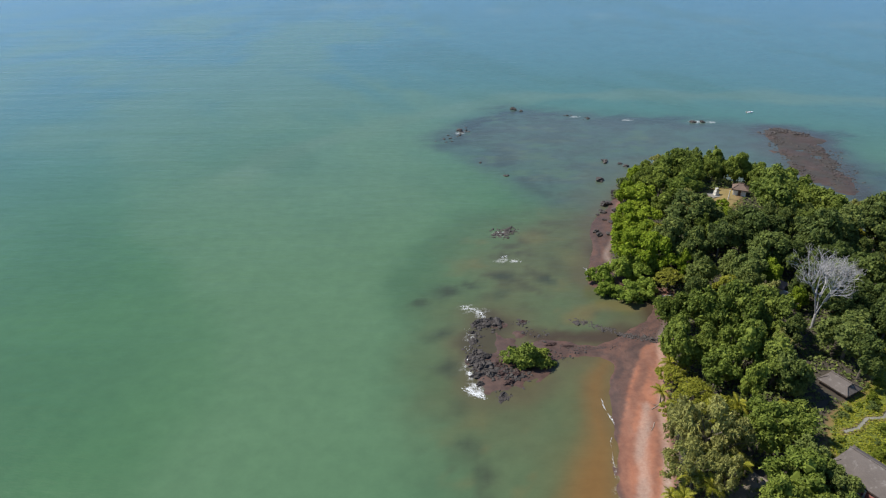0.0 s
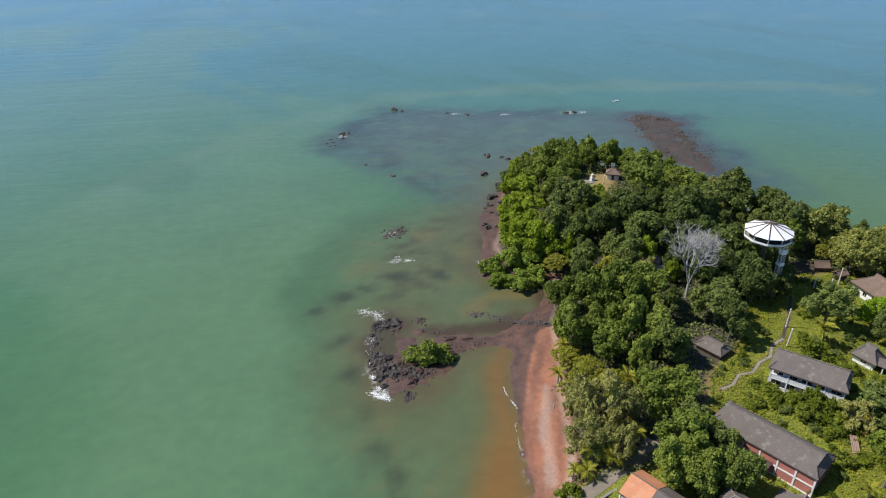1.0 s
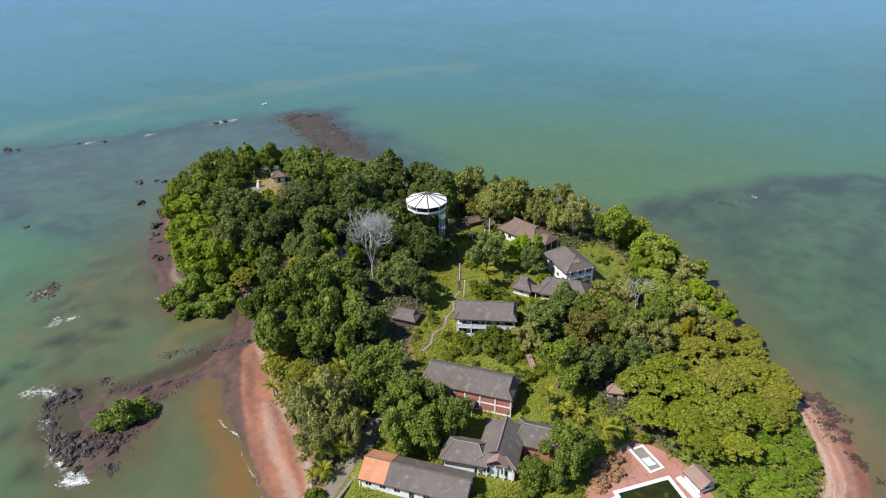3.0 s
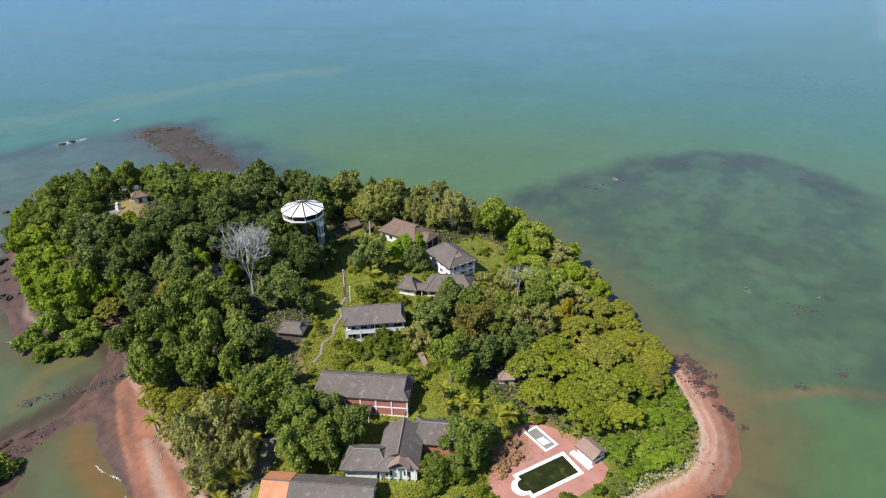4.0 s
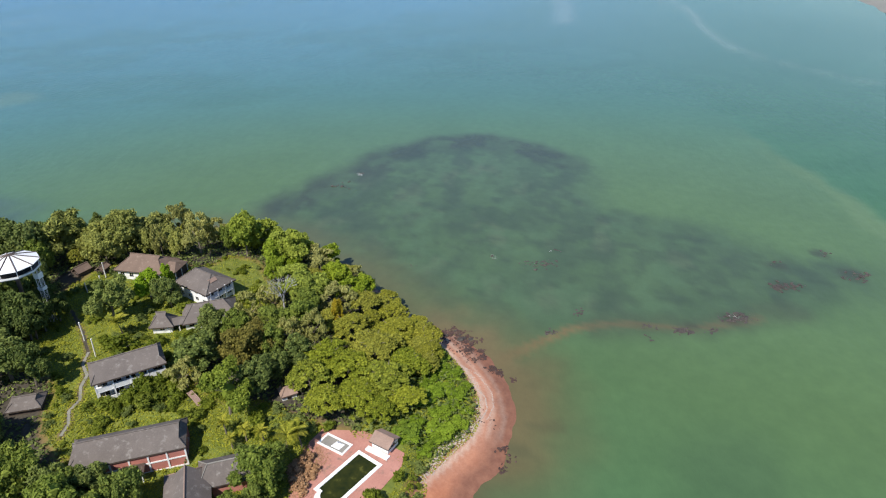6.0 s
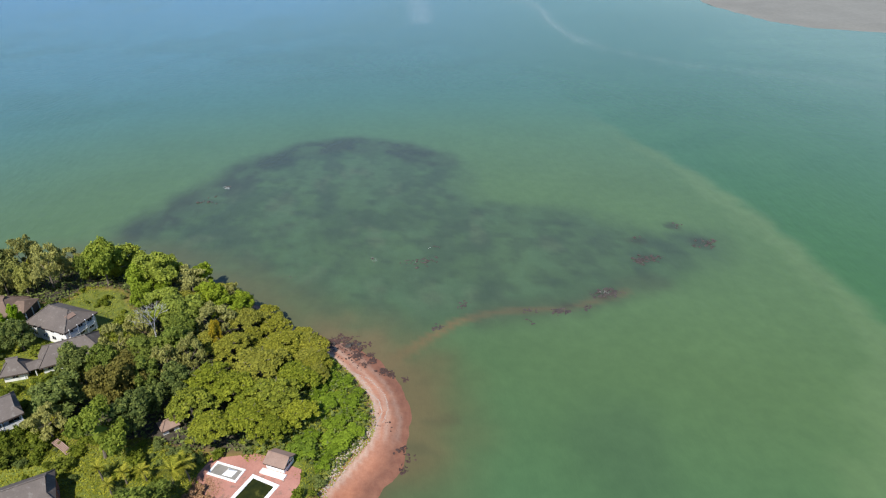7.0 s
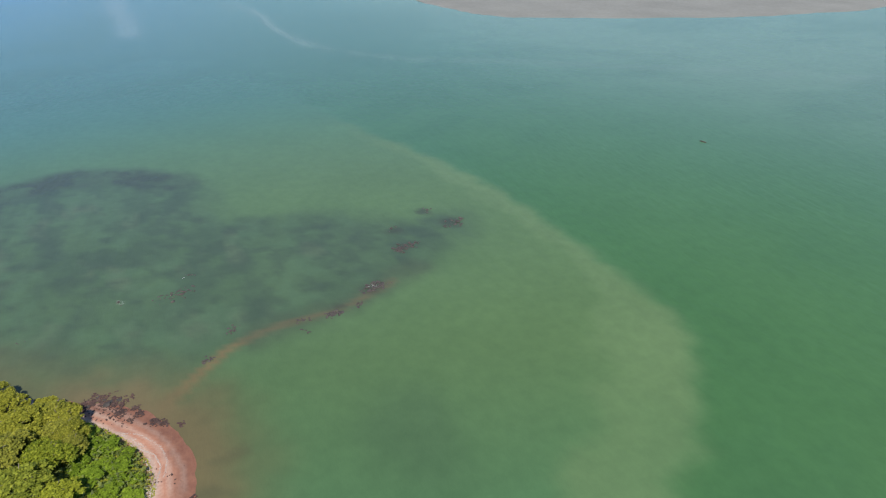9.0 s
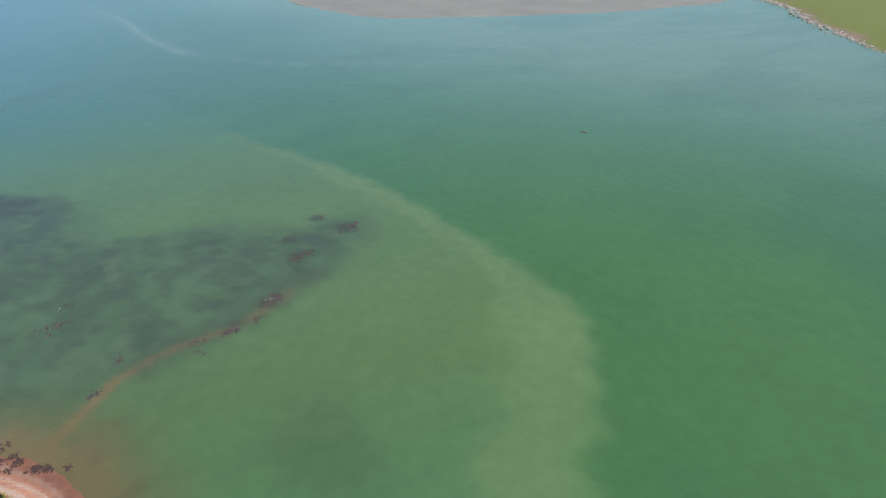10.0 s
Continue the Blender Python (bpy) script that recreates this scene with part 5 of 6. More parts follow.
def ledge(x, y, long, wide, tall, yaw, material, label, seed):
    """A weathered outcrop with a ridged, broken top."""
    b = bmesh.new()
    bmesh.ops.create_icosphere(b, subdivisions=4, radius=1)
    away = Vector((seed * 5.3, seed * 2.7, 0))
    for v in b.verts:
        c = v.co.copy()
        big, fine = noise.noise(c * 1.4 + away), noise.noise(c * 3.6 - away)
        ridge = 1 - abs(noise.noise(Vector((c.x * 2.2, c.y * 5.0, c.z * 2)) + away)) * 2
        out = 1 + 0.55 * big + 0.28 * fine
        v.co = Vector((c.x * long * out, c.y * wide * out, c.z * tall * (0.7 + 0.5 * big + 0.55 * ridge)))
    me = bpy.data.meshes.new("rock_ledge")
    b.to_mesh(me)
    b.free()
    me.materials.append(material)
    ob = new("rock_ledge", me)
    ob.matrix_basis = pose(x, y, max(ground_at(x, y), -0.2) - 0.05, 0, 0, yaw)
    return tagged(ob, label, "rock", "islet rocks")


BLACK_LEDGE, TAWNY_LEDGE = "jagged dark rock ledge in the surf of the islet", "weathered brown rock ledge on the islet"
for k, (x, y, long, wide, tall, yaw) in enumerate(((9.6, 144.6, 2.6, 1.2, 1.0, 25), (13.0, 145.8, 1.8, 1.0, 0.9, 15), (7.6, 140.4, 1.0, 0.7, 0.6, 60), (8.2, 136.6, 1.3, 0.9, 0.7, 80), (8.0, 131.6, 1.6, 1.0, 0.9, 70), (10.4, 129.6, 1.7, 1.1, 0.8, 30),
                                                   (7.8, 127.4, 1.8, 1.0, 0.8, 20), (9.8, 125.6, 1.7, 1.2, 1.0, 50), (8.2, 122.4, 1.7, 0.9, 0.8, 10), (11.4, 122.6, 1.5, 1.0, 0.7, 60), (8.6, 119.4, 1.2, 0.7, 0.6, 30), (13.4, 115.4, 1.2, 0.7, 0.6, 70))):
    ledge(x, y, long, wide, tall, yaw, ROCK, BLACK_LEDGE, k + 1)
for k, (x, y, long, wide, tall, yaw) in enumerate(((14.2, 122.6, 2.0, 1.3, 0.7, 15), (17.6, 122.8, 1.7, 1.0, 0.6, 40), (13.2, 126.6, 1.6, 1.2, 0.6, 70), (15.6, 119.8, 1.4, 0.8, 0.5, 20), (21.6, 145.2, 1.5, 0.8, 0.5, 30), (27.4, 134.2, 1.6, 0.8, 0.4, 15), (18.8, 124.8, 1.2, 0.9, 0.5, 0), (31.6, 133.6, 1.4, 0.5, 0.35, 5))):
    ledge(x, y, long, wide, tall, yaw, BROWN_ROCK, TAWNY_LEDGE, k + 21)
rubble("mud_bar_rubble", [([(35.6, 145), (38, 145), (41, 142.6), (44.2, 141.2), (47.8, 138.2), (51.5, 136.4), (55.4, 134.8)], 0.7, 520, 0.36), ([(47, 139.5), (56, 140)], 2.4, 240, 0.16), ([(29, 133.4), (37, 133.2), (45, 132.6)], 0.7, 160, 0.16), ([(27, 131), (30, 129), (36, 132)], 0.8, 60, 0.3)], "line of small dark rocks across the mud")
for x, y, s in ((36, 144.3, 0.8), (38.5, 144.5, 0.8), (42.5, 140.5, 0.6), (46, 138.5, 0.6), (54, 135.5, 0.7), (9, 316, 1.5), (10, 313, 1.0), (40, 353, 1.6), (44, 350, 1.2), (27, 253, 0.9), (17, 269, 0.8), (131, 326, 1.6), (136, 326, 1.3), (65, 247, 1.1), (68, 233, 1.5), (70, 231, 1.0),
                (72, 268, 1.1), (80, 263, 1.0), (83, 261, 0.9), (59, 215, 1.3), (61, 222, 1.5), (62, 204, 1.4), (60, 201, 1.0), (53, 199, 0.8)):
    boulder(x, y, s, "dark boulder standing in the shallows", "boulders off the point", 0.3)
for x, y, s in ((53.5, 197.5, 0.6), (74, 246, 1.0), (77, 249, 0.9), (71, 241, 0.8), (66, 228, 0.7), (58, 208, 0.6), (57, 196, 0.7), (88, 262, 1.0), (71.8, 270, 0.8), (78.1, 266, 0.8), (74.9, 242.6, 0.9), (66.7, 231.4, 0.8), (62.7, 223.5, 1.1), (63.8, 215.2, 0.9), (64.9, 245.2, 0.7), (53.6, 196, 0.7), (59.9, 205.6, 0.9), (56.8, 213.2, 0.6)):
    boulder(x, y, s, "dark boulder standing in the shallows", "boulders off the point", 0.3)
rubble("awash_rubble", [([(18, 197), (21, 200), (24, 202)], 1.5, 150, 0.6), ([(1, 299), (14, 318)], 2.0, 20, 0.8), ([(64, 342), (80, 333)], 1.5, 12, 0.9)], "low dark rocks awash off the point")
rubble("reef_rubble", [([(160, 306), (170, 311), (178, 302)], 1.6, 330, 0.75), ([(163, 300), (157, 288)], 2.2, 110, 0.5), ([(174, 286), (168, 262), (162, 240)], 3.5, 260, 0.5), ([(156, 280), (152, 262), (153, 246)], 2.0, 160, 0.45), ([(176, 284), (174, 262), (168, 236)], 3.0, 90, 0.5)], "dark reddish rubble of the exposed reef")
rubble("beach_rubble", [([(136.5, 33), (140.5, 30), (142, 26)], 1.0, 320, 0.42), ([(139.5, 27), (138.5, 22)], 1.3, 200, 0.4), ([(133.5, 23.5), (134.5, 22.6)], 0.9, 70, 0.36), ([(134.4, 20.2), (135.4, 19.6)], 0.6, 50, 0.36), ([(131.6, 19), (132.4, 18.6)], 0.5, 40, 0.34), ([(130, 21), (130.6, 20.6)], 0.5, 30, 0.3),
                        ([(128.4, 16.4), (126.4, 13.2)], 0.6, 90, 0.36), ([(125, 10.4), (125.6, 10)], 0.4, 24, 0.45), ([(103, 9.4), (101.8, 9.6)], 0.5, 26, 0.36), ([(100.4, 7.4), (99.2, 7.6)], 0.6, 22, 0.36), ([(97.4, 8.6), (96.6, 9)], 0.5, 22, 0.36), ([(112, 13), (106, 14)], 1.6, 16, 0.22), ([(138, 30), (129, 21)], 1.6, 60, 0.2)],
       "low dark weedy rocks along the red beach", BROWN_ROCK)
rubble("pale_beach_stones", [([(116, 17.4), (112, 16.2), (108, 16.2)], 0.35, 110, 0.16), ([(108, 16.4), (103, 17.8), (100, 20.6)], 0.65, 300, 0.19), ([(100, 20.8), (95.5, 22), (90, 23.6)], 0.55, 260, 0.19), ([(126, 22), (120, 18)], 0.35, 60, 0.16)], "pale broken stones along the top of the beach", PALE_STONE)
rubble("wrack_line", [([(121.5, 20.4), (120, 19), (117.1, 15.8), (113.1, 14.5), (108.9, 15.4), (102.6, 17.4), (97.7, 19.6), (91.8, 22)], 0.1, 900, 0.1), ([(126.7, 23.4), (124.5, 18.8), (119.3, 14.6), (114.5, 13.3), (109.8, 14)], 0.12, 420, 0.09)], "pale shell and driftwood line left by the tide", PALE_STONE)
rubble("far_shore_stones", [([(505, -772), (470, -744), (430, -716), (392, -676), (362, -645), (303, -597), (251, -556)], 3.4, 520, 2.1)], "grey stone revetment along the far shore", CONCRETE)
strew([(137, 33), (141, 29), (140, 23)], 1.2, 16, 0.6, "low dark weedy rock at the beach point", "beach rocks")
strew([(163, -44), (156, -32), (185, -63)], 0.7, 7, 0.45, "dark rock breaking the surface on the drowned reef", "reef rocks")
rubble("drowned_reef_rubble", [([(146.4, 3.6), (147.6, 2.6)], 0.8, 34, 0.5), ([(157, -3), (158.6, -5)], 0.8, 30, 0.45), ([(155.6, -21), (156, -24)], 0.9, 26, 0.45), ([(155, -29.5), (155.4, -33)], 0.8, 50, 0.55), ([(156.6, -38.4), (157.4, -40)], 0.7, 26, 0.5), ([(163.5, -43), (165.5, -49)], 1.3, 90, 0.6), ([(150, -22), (150.4, -23)], 0.6, 10, 0.4), ([(184, -59), (186, -67)], 1.0, 80, 0.6),
                               ([(195, -84), (197, -88)], 1.6, 46, 0.6), ([(199, -62), (201, -65)], 0.8, 16, 0.5), ([(209, -79), (211, -81)], 0.9, 14, 0.5), ([(181, 14), (184, 9), (183, 6)], 1.6, 60, 0.5), ([(173, 47.5), (173.4, 48.5)], 0.5, 6, 0.45), ([(228, 95), (232, 94)], 2.0, 12, 0.7), ([(184, 25), (185, 25.4)], 0.6, 9, 0.45), ([(193, 5.5), (194.4, 6)], 0.7, 9, 0.5), ([(244, 91), (245.5, 92)], 0.7, 6, 0.5)],
       "rocks barely breaking the surface on the drowned reef")


def surf_foam():
    """Flecks of foam: a thin swash along the western beach and broken surf round the outer rocks."""
    r = np.random.default_rng(77)
    v, f = [], []

    def flecks(points, reach, count, lo, hi, broken=1.35):
        p = np.array(points, float)
        seg = np.linalg.norm(np.diff(p, axis=0), axis=1)
        for k in range(count):
            m = r.choice(len(seg), p=seg / seg.sum())
            x, y = p[m] + (p[m + 1] - p[m]) * r.random() + r.normal(0, reach, 2)
            if r.random() > 3.2 * float(clouds(x, y, 2.2, 61)) - broken:
                continue
            a = np.sort(r.uniform(0, 6.283, 6))
            s = r.uniform(lo, hi) * r.uniform(0.6, 1.2, 6)
            n = len(v)
            way = math.atan2(*(p[m + 1] - p[m])[::-1])
            ex, ey = s * np.cos(a) * 1.6, s * np.sin(a) * 0.7
            z = max(ground_at(x, y), 0.0) + r.uniform(0.03, 0.1)
            v.extend(zip((x + ex * math.cos(way) - ey * math.sin(way)).tolist(), (y + ex * math.sin(way) + ey * math.cos(way)).tolist(), [z] * 6))
            f.append(tuple(range(n, n + 6)))

    flecks([(36.1, 113.5), (36.0, 111.4), (36.5, 108.6), (37.0, 106.6), (37.0, 104.6)], 0.09, 420, 0.03, 0.09, 1.2)
    flecks([(35.6, 101.6), (35.0, 100.4), (34.9, 98), (34.3, 95.4), (34.2, 92.6), (33.5, 90.5), (32.6, 85)], 0.08, 560, 0.025, 0.075, 1.3)
    flecks([(5.3, 117.7), (7.4, 116), (9.4, 114.8)], 0.55, 560, 0.05, 0.19)
    flecks([(7.3, 119), (8.6, 117.4)], 0.5, 160, 0.05, 0.18)
    flecks([(6.6, 130.4), (6.2, 128)], 0.3, 110, 0.05, 0.17)
    flecks([(5.4, 126), (6, 124), (6.6, 122), (7.8, 121.6)], 0.32, 240, 0.05, 0.18)
    flecks([(5.6, 153), (8.6, 151), (10.6, 149), (11.4, 147.8)], 0.5, 420, 0.05, 0.19)
    flecks([(6.4, 144), (6, 138), (6.2, 133)], 0.5, 90, 0.05, 0.15)
    for px, py in ((20, 182), (19.6, 199), (23, 201.6), (9, 315), (135, 326), (141, 325.4), (97, 331), (24, 179)):
        flecks([(px - 1.6, py), (px + 1.6, py + 0.3)], 0.3, 40, 0.08, 0.26)
    for px, py in ((192.3, 7), (244.7, 91.6), (157.4, -38.2), (165.2, -45.5), (182.8, 10.8)):
        flecks([(px - 0.5, py), (px + 0.5, py + 0.2)], 0.25, 9, 0.08, 0.2)
    me = bpy.data.meshes.new("surf")
    me.from_pydata(v, [], f)
    me.materials.append(FOAM)
    return tagged(new("surf", me), "white broken surf and swash at the water's edge", "foam", kind="stuff")


surf_foam()


def drifter(x, y, yaw):
    ob = thing("driftwood", "dark log floating on the open water", "log", pose(x, y, 0.05, 0, 0, yaw))
    s = Shape()
    s.tube((-1.6, 0, 0), (0, 0.1, 0.05), 0.28, 0.32, 7)
    s.tube((0, 0.1, 0.05), (1.7, -0.1, 0), 0.32, 0.2, 7)
    s.tube((0.6, 0, 0.1), (1.0, 0.5, 0.7), 0.12, 0.05, 5)
    part("stem", s, DARK_WOOD, ob)


drifter(231, -229, 20)


def boat(x, y, yaw):
    ob = thing("boat", "small white open motorboat far out on the water", "boat", pose(x, y, 0, 0, 0, yaw))
    s = Shape()
    n = 8
    left = [(-1.9 + 3.8 * k / n, 0.75 * math.sqrt(max(0.0, 1 - (max(0, k - 3) / (n - 3)) ** 2))) for k in range(n + 1)]
    outline = [(px, -py) for px, py in left] + [(px, py) for px, py in reversed(left[:-1])]
    s.slab(outline, -0.2, 0.4)
    part("hull", s, CLEAN_WHITE, ob)
    d = Shape()
    d.box(-1.2, -0.9, -0.6, 0.6, 0.4, 0.55)
    d.box(0.1, 0.4, -0.6, 0.6, 0.4, 0.55)
    part("bench", d, DARK_WOOD, ob)
    e = Shape()
    e.box(-2.15, -1.9, -0.18, 0.18, 0.1, 0.85)
    part("outboard_motor", e, DARK_METAL, ob)


boat(168, 343, 15)


# ---- buildings ----
def wall_shape(length, tall, thick, holes):
    """A wall from x = 0 to length, y = 0 to thick, with openings (x0, x1, z0, z1) right through it."""
    s = Shape()
    xs = sorted({0, length, *[h[0] for h in holes], *[h[1] for h in holes]})
    zs = sorted({0, tall, *[h[2] for h in holes], *[h[3] for h in holes]})
    for a, b in zip(xs, xs[1:]):
        run = None
        for c, d in zip(zs, zs[1:]):
            mx, mz = (a + b) / 2, (c + d) / 2
            solid = not any(h[0] < mx < h[1] and h[2] < mz < h[3] for h in holes)
            if solid:
                run = (run[0] if run else c, d)
            if run and (not solid or d == zs[-1]):
                s.box(a, b, 0, thick, *run)
                run = None
    return s


def wall_with_windows(parent, at, length, tall, material, storeys, spacing=2.6, door=False, label="", glazing=(0.6, 0.9, 2.1)):
    holes = []
    each = tall / storeys
    count = max(1, int(length / spacing)) if glazing else 0
    half, sill, head = glazing or (0, 0, 0)
    for level in range(storeys):
        for k in range(count):
            c = length * (k + 0.5) / count
            if door and level == 0 and k == count // 2:
                holes.append((c - 0.5, c + 0.5, 0.05, min(2.05, each - 0.2)))
            else:
                holes.append((c - half, c + half, level * each + sill, level * each + min(head, each - 0.25)))
    wall = part("wall", wall_shape(length, tall, 0.2, holes), material, parent, label, at=at)
    for x0, x1, z0, z1 in holes:
        tall_one = x1 - x0 < 1.05
        p = Shape()
        p.box(x0, x1, 0.1, 0.13, z0, z1)
        pane = part("door" if tall_one else "window", p, DARK_WOOD if tall_one else GLASS, wall, "dark timber door" if tall_one else "")
        if not tall_one:
            f = Shape()
            f.box(x0 - 0.06, x1 + 0.06, -0.04, 0.09, z0 - 0.09, z0)
            f.box((x0 + x1) / 2 - 0.03, (x0 + x1) / 2 + 0.03, 0.05, 0.098, z0, z1)
            part("window_frame", f, WHITE, pane)
    return wall


def roof_shape(L, W, rise, hip, gablet):
    """Eaves rectangle L x W at z = 0, ridge along x. hip: run of the end slopes (0: gables). gablet: share of the rise left as a small upright gable above the end slope."""
    s = Shape()
    a, b = L / 2, W / 2
    ridge = a - hip * (1 - gablet) if hip else a
    gz, gy = rise * (1 - gablet), b * gablet
    if not hip:
        gz, gy = 0, b
    for k in (-1, 1):
        pts = [(-a, k * b, 0), (a, k * b, 0)]
        if hip:
            pts += [(ridge, k * gy, gz), (ridge + 0.25 * (gablet > 0), 0, rise), (-ridge - 0.25 * (gablet > 0), 0, rise), (-ridge, k * gy, gz)] if gablet else [(ridge, 0, rise), (-ridge, 0, rise)]
        else:
            pts += [(a, 0, rise), (-a, 0, rise)]
        s.face(*(pts if k < 0 else pts[::-1]))
        if hip:
            end = [(k * a, -b, 0), (k * a, b, 0)] + ([(k * ridge, gy, gz), (k * ridge, -gy, gz)] if gablet else [(k * ridge, 0, rise)])
            s.face(*(end if k > 0 else end[::-1]))
    return s, ridge, gz, gy


def thick_roof(s, name, material, parent, at, label=""):
    b = bmesh.new()
    me = s.mesh(name, material)
    b.from_mesh(me)
    bmesh.ops.remove_doubles(b, verts=b.verts, dist=0.001)
    bmesh.ops.recalc_face_normals(b, faces=b.faces)
    if sum(f.normal.z for f in b.faces) < 0:
        bmesh.ops.reverse_faces(b, faces=b.faces)
    bmesh.ops.solidify(b, geom=b.faces, thickness=0.16)
    b.to_mesh(me)
    b.free()
    return part(name, me, material, parent, label, at=at)


def add_roof(parent, L, W, z, rise, material, hip=2.4, gablet=0.35, at=None, cap=None, label=""):
    at = (at or Matrix()) @ pose(0, 0, z)
    s, ridge, gz, gy = roof_shape(L, W, rise, hip, gablet)
    roof = thick_roof(s, "roof", material, parent, at, label)
    c = Shape()
    end = (ridge + 0.25 * (gablet > 0)) if hip else L / 2
    c.tube((-end, 0, rise + 0.06), (end, 0, rise + 0.06), 0.14, 0.14, 6)
    if hip:
        for i in (-1, 1):
            for j in (-1, 1):
                c.tube((i * L / 2, j * W / 2, 0.08), (i * ridge, j * gy * (gablet > 0), (gz if gablet else rise) + 0.08), 0.1, 0.1, 5)
    part("ridge_cap", c, cap or material, roof)
    if hip and gablet:
        for k in (-1, 1):
            g = Shape()
            g.face((k * (ridge - 0.05), -gy, gz), (k * (ridge - 0.05), gy, gz), (k * (ridge - 0.05), 0, rise - 0.1))
            g.face((k * (ridge - 0.25), -gy, gz), (k * (ridge - 0.05), -gy, gz), (k * (ridge - 0.05), 0, rise - 0.1), (k * (ridge - 0.25), 0, rise - 0.1))
            part("gable_vent", g, DARK_WOOD, roof, "dark open gable vent")
    c = Shape()
    a, b = L / 2 - 0.02, W / 2 - 0.02
    for x0, x1, y0, y1 in ((-a, a, -b, -b + 0.06), (-a, a, b - 0.06, b), (-a, -a + 0.06, -b + 0.06, b - 0.06), (a - 0.06, a, -b + 0.06, b - 0.06)):
        c.box(x0, x1, y0, y1, -0.34, -0.17)
    part("fascia", c, DARK_WOOD, roof)
    return roof


def house(x, y, yaw, L, W, base, tall, rise, label, roof_mat, wall_mat=WHITE, storeys=1, eaves=0.7, hip=2.4, gablet=0.35, veranda="", name="house", cap=None, door=True, front=(0.6, 0.9, 2.1)):
    ob = thing(name, label, "house", pose(x, y, base, 0, 0, yaw))
    a, b = L / 2 - eaves, W / 2 - eaves
    deep = 1.9 if veranda == "front" else 0
    side = 1.9 if veranda == "end" else 0
    s = Shape()
    s.box(-a, a, -b, b, -1.2, 0.05)
    part("plinth", s, CONCRETE, ob)
    low = -b + deep
    right = a - side
    wall_with_windows(ob, pose(-a, low, 0.05), right + a, tall - 0.1, wall_mat, storeys, door=door, glazing=front)
    wall_with_windows(ob, pose(right, b, 0.05, 0, 0, 180), right + a, tall - 0.1, wall_mat, storeys)
    wall_with_windows(ob, pose(-a, b - 0.2, 0.05, 0, 0, -90), b - low - 0.4, tall - 0.1, wall_mat, storeys)
    wall_with_windows(ob, pose(right, low + 0.2, 0.05, 0, 0, 90), b - low - 0.4, tall - 0.1, wall_mat, storeys)
    if veranda:
        if veranda == "front":
            line, across = [(-a + 0.1 + (2 * a - 0.2) * k / 4, -b + 0.1) for k in range(5)], "x"
            deck = (-a, a, -b, low)
        else:
            line, across = [(a - 0.1, -b + 0.1 + (2 * b - 0.2) * k / 3) for k in range(4)], "y"
            deck = (right, a, -b, b)
        for px, py in line:
            c = Shape()
            c.box(px - 0.13, px + 0.13, py - 0.13, py + 0.13, 0.05, tall - 0.05)
            part("column", c, WHITE, ob)
        for level in range(1, storeys):
            z = tall * level / storeys
            d = Shape()
            d.box(deck[0] + 0.01, deck[1] - 0.01, deck[2] + 0.01, deck[3] - 0.01, z - 0.16, z)
            part("balcony_floor", d, WHITE, ob)
        for level in range(storeys):
            z = tall * level / storeys + 0.06
            for (px, py), (qx, qy) in zip(line, line[1:]):
                r = Shape()
                if across == "x":
                    r.box(px + 0.14, qx - 0.14, py - 0.05, py + 0.05, z, z + 0.85)
                    r.box(px + 0.14, qx - 0.14, py - 0.08, py + 0.08, z + 0.86, z + 0.95)
                else:
                    r.box(px - 0.05, px + 0.05, py + 0.14, qy - 0.14, z, z + 0.85)
                    r.box(px - 0.08, px + 0.08, py + 0.14, qy - 0.14, z + 0.86, z + 0.95)
                part("balustrade", r, WHITE, ob)
    swap = W > L
    add_roof(ob, max(L, W), min(L, W), tall, rise, roof_mat, hip, gablet, pose(0, 0, 0, 0, 0, 90) if swap else None, cap)
    return ob


# two-storey guest house with a white balcony front
house(98.5, 93.0, -46.6, 15.2, 8.8, 5.9, 5.5, 2.6, "two-storey white guest house with a grey hipped roof and balconies", SLATE, storeys=2, veranda="front", eaves=0.5, hip=2.6, gablet=0.6, front=(0.95, 0.12, 2.2))
# long house with red panels between white pilasters
long_house = house(79.0, 78.4, -59.5, 20.6, 8.5, 5.0, 4.5, 2.7, "long grey-roofed house with red walls and white framing", SLATE, REDWALL, storeys=2, eaves=0.35, hip=3.0, gablet=0.6, door=False, front=None)
for k in range(7):
    c = Shape()
    px = -9.95 + 19.9 * k / 6
    c.box(px - 0.15, px + 0.15, -4.02, -3.903, -0.2, 4.3)
    part("pilaster", c, WHITE, long_house)
c = Shape()
c.box(-9.8, 9.8, -4.0, -3.903, 2.0, 2.3)
part("band", c, WHITE, long_house, "white string course")
c = Shape()
c.box(-9.8, 9.8, -4.0, -3.903, -0.2, 0.12)
part("band", c, WHITE, long_house)
s, *_ = roof_shape(4.2, 3.2, 0.9, 1.2, 0)
thick_roof(s, "porch_roof", BROWN_ROOF, long_house, pose(0.5, -5.3, 2.5), "brown hipped porch roof")
for px in (-1.2, 2.2):
    c = Shape()
    c.box(px - 0.1, px + 0.1, -6.7, -6.5, -0.8, 2.5)
    part("porch_post", c, WHITE, long_house)
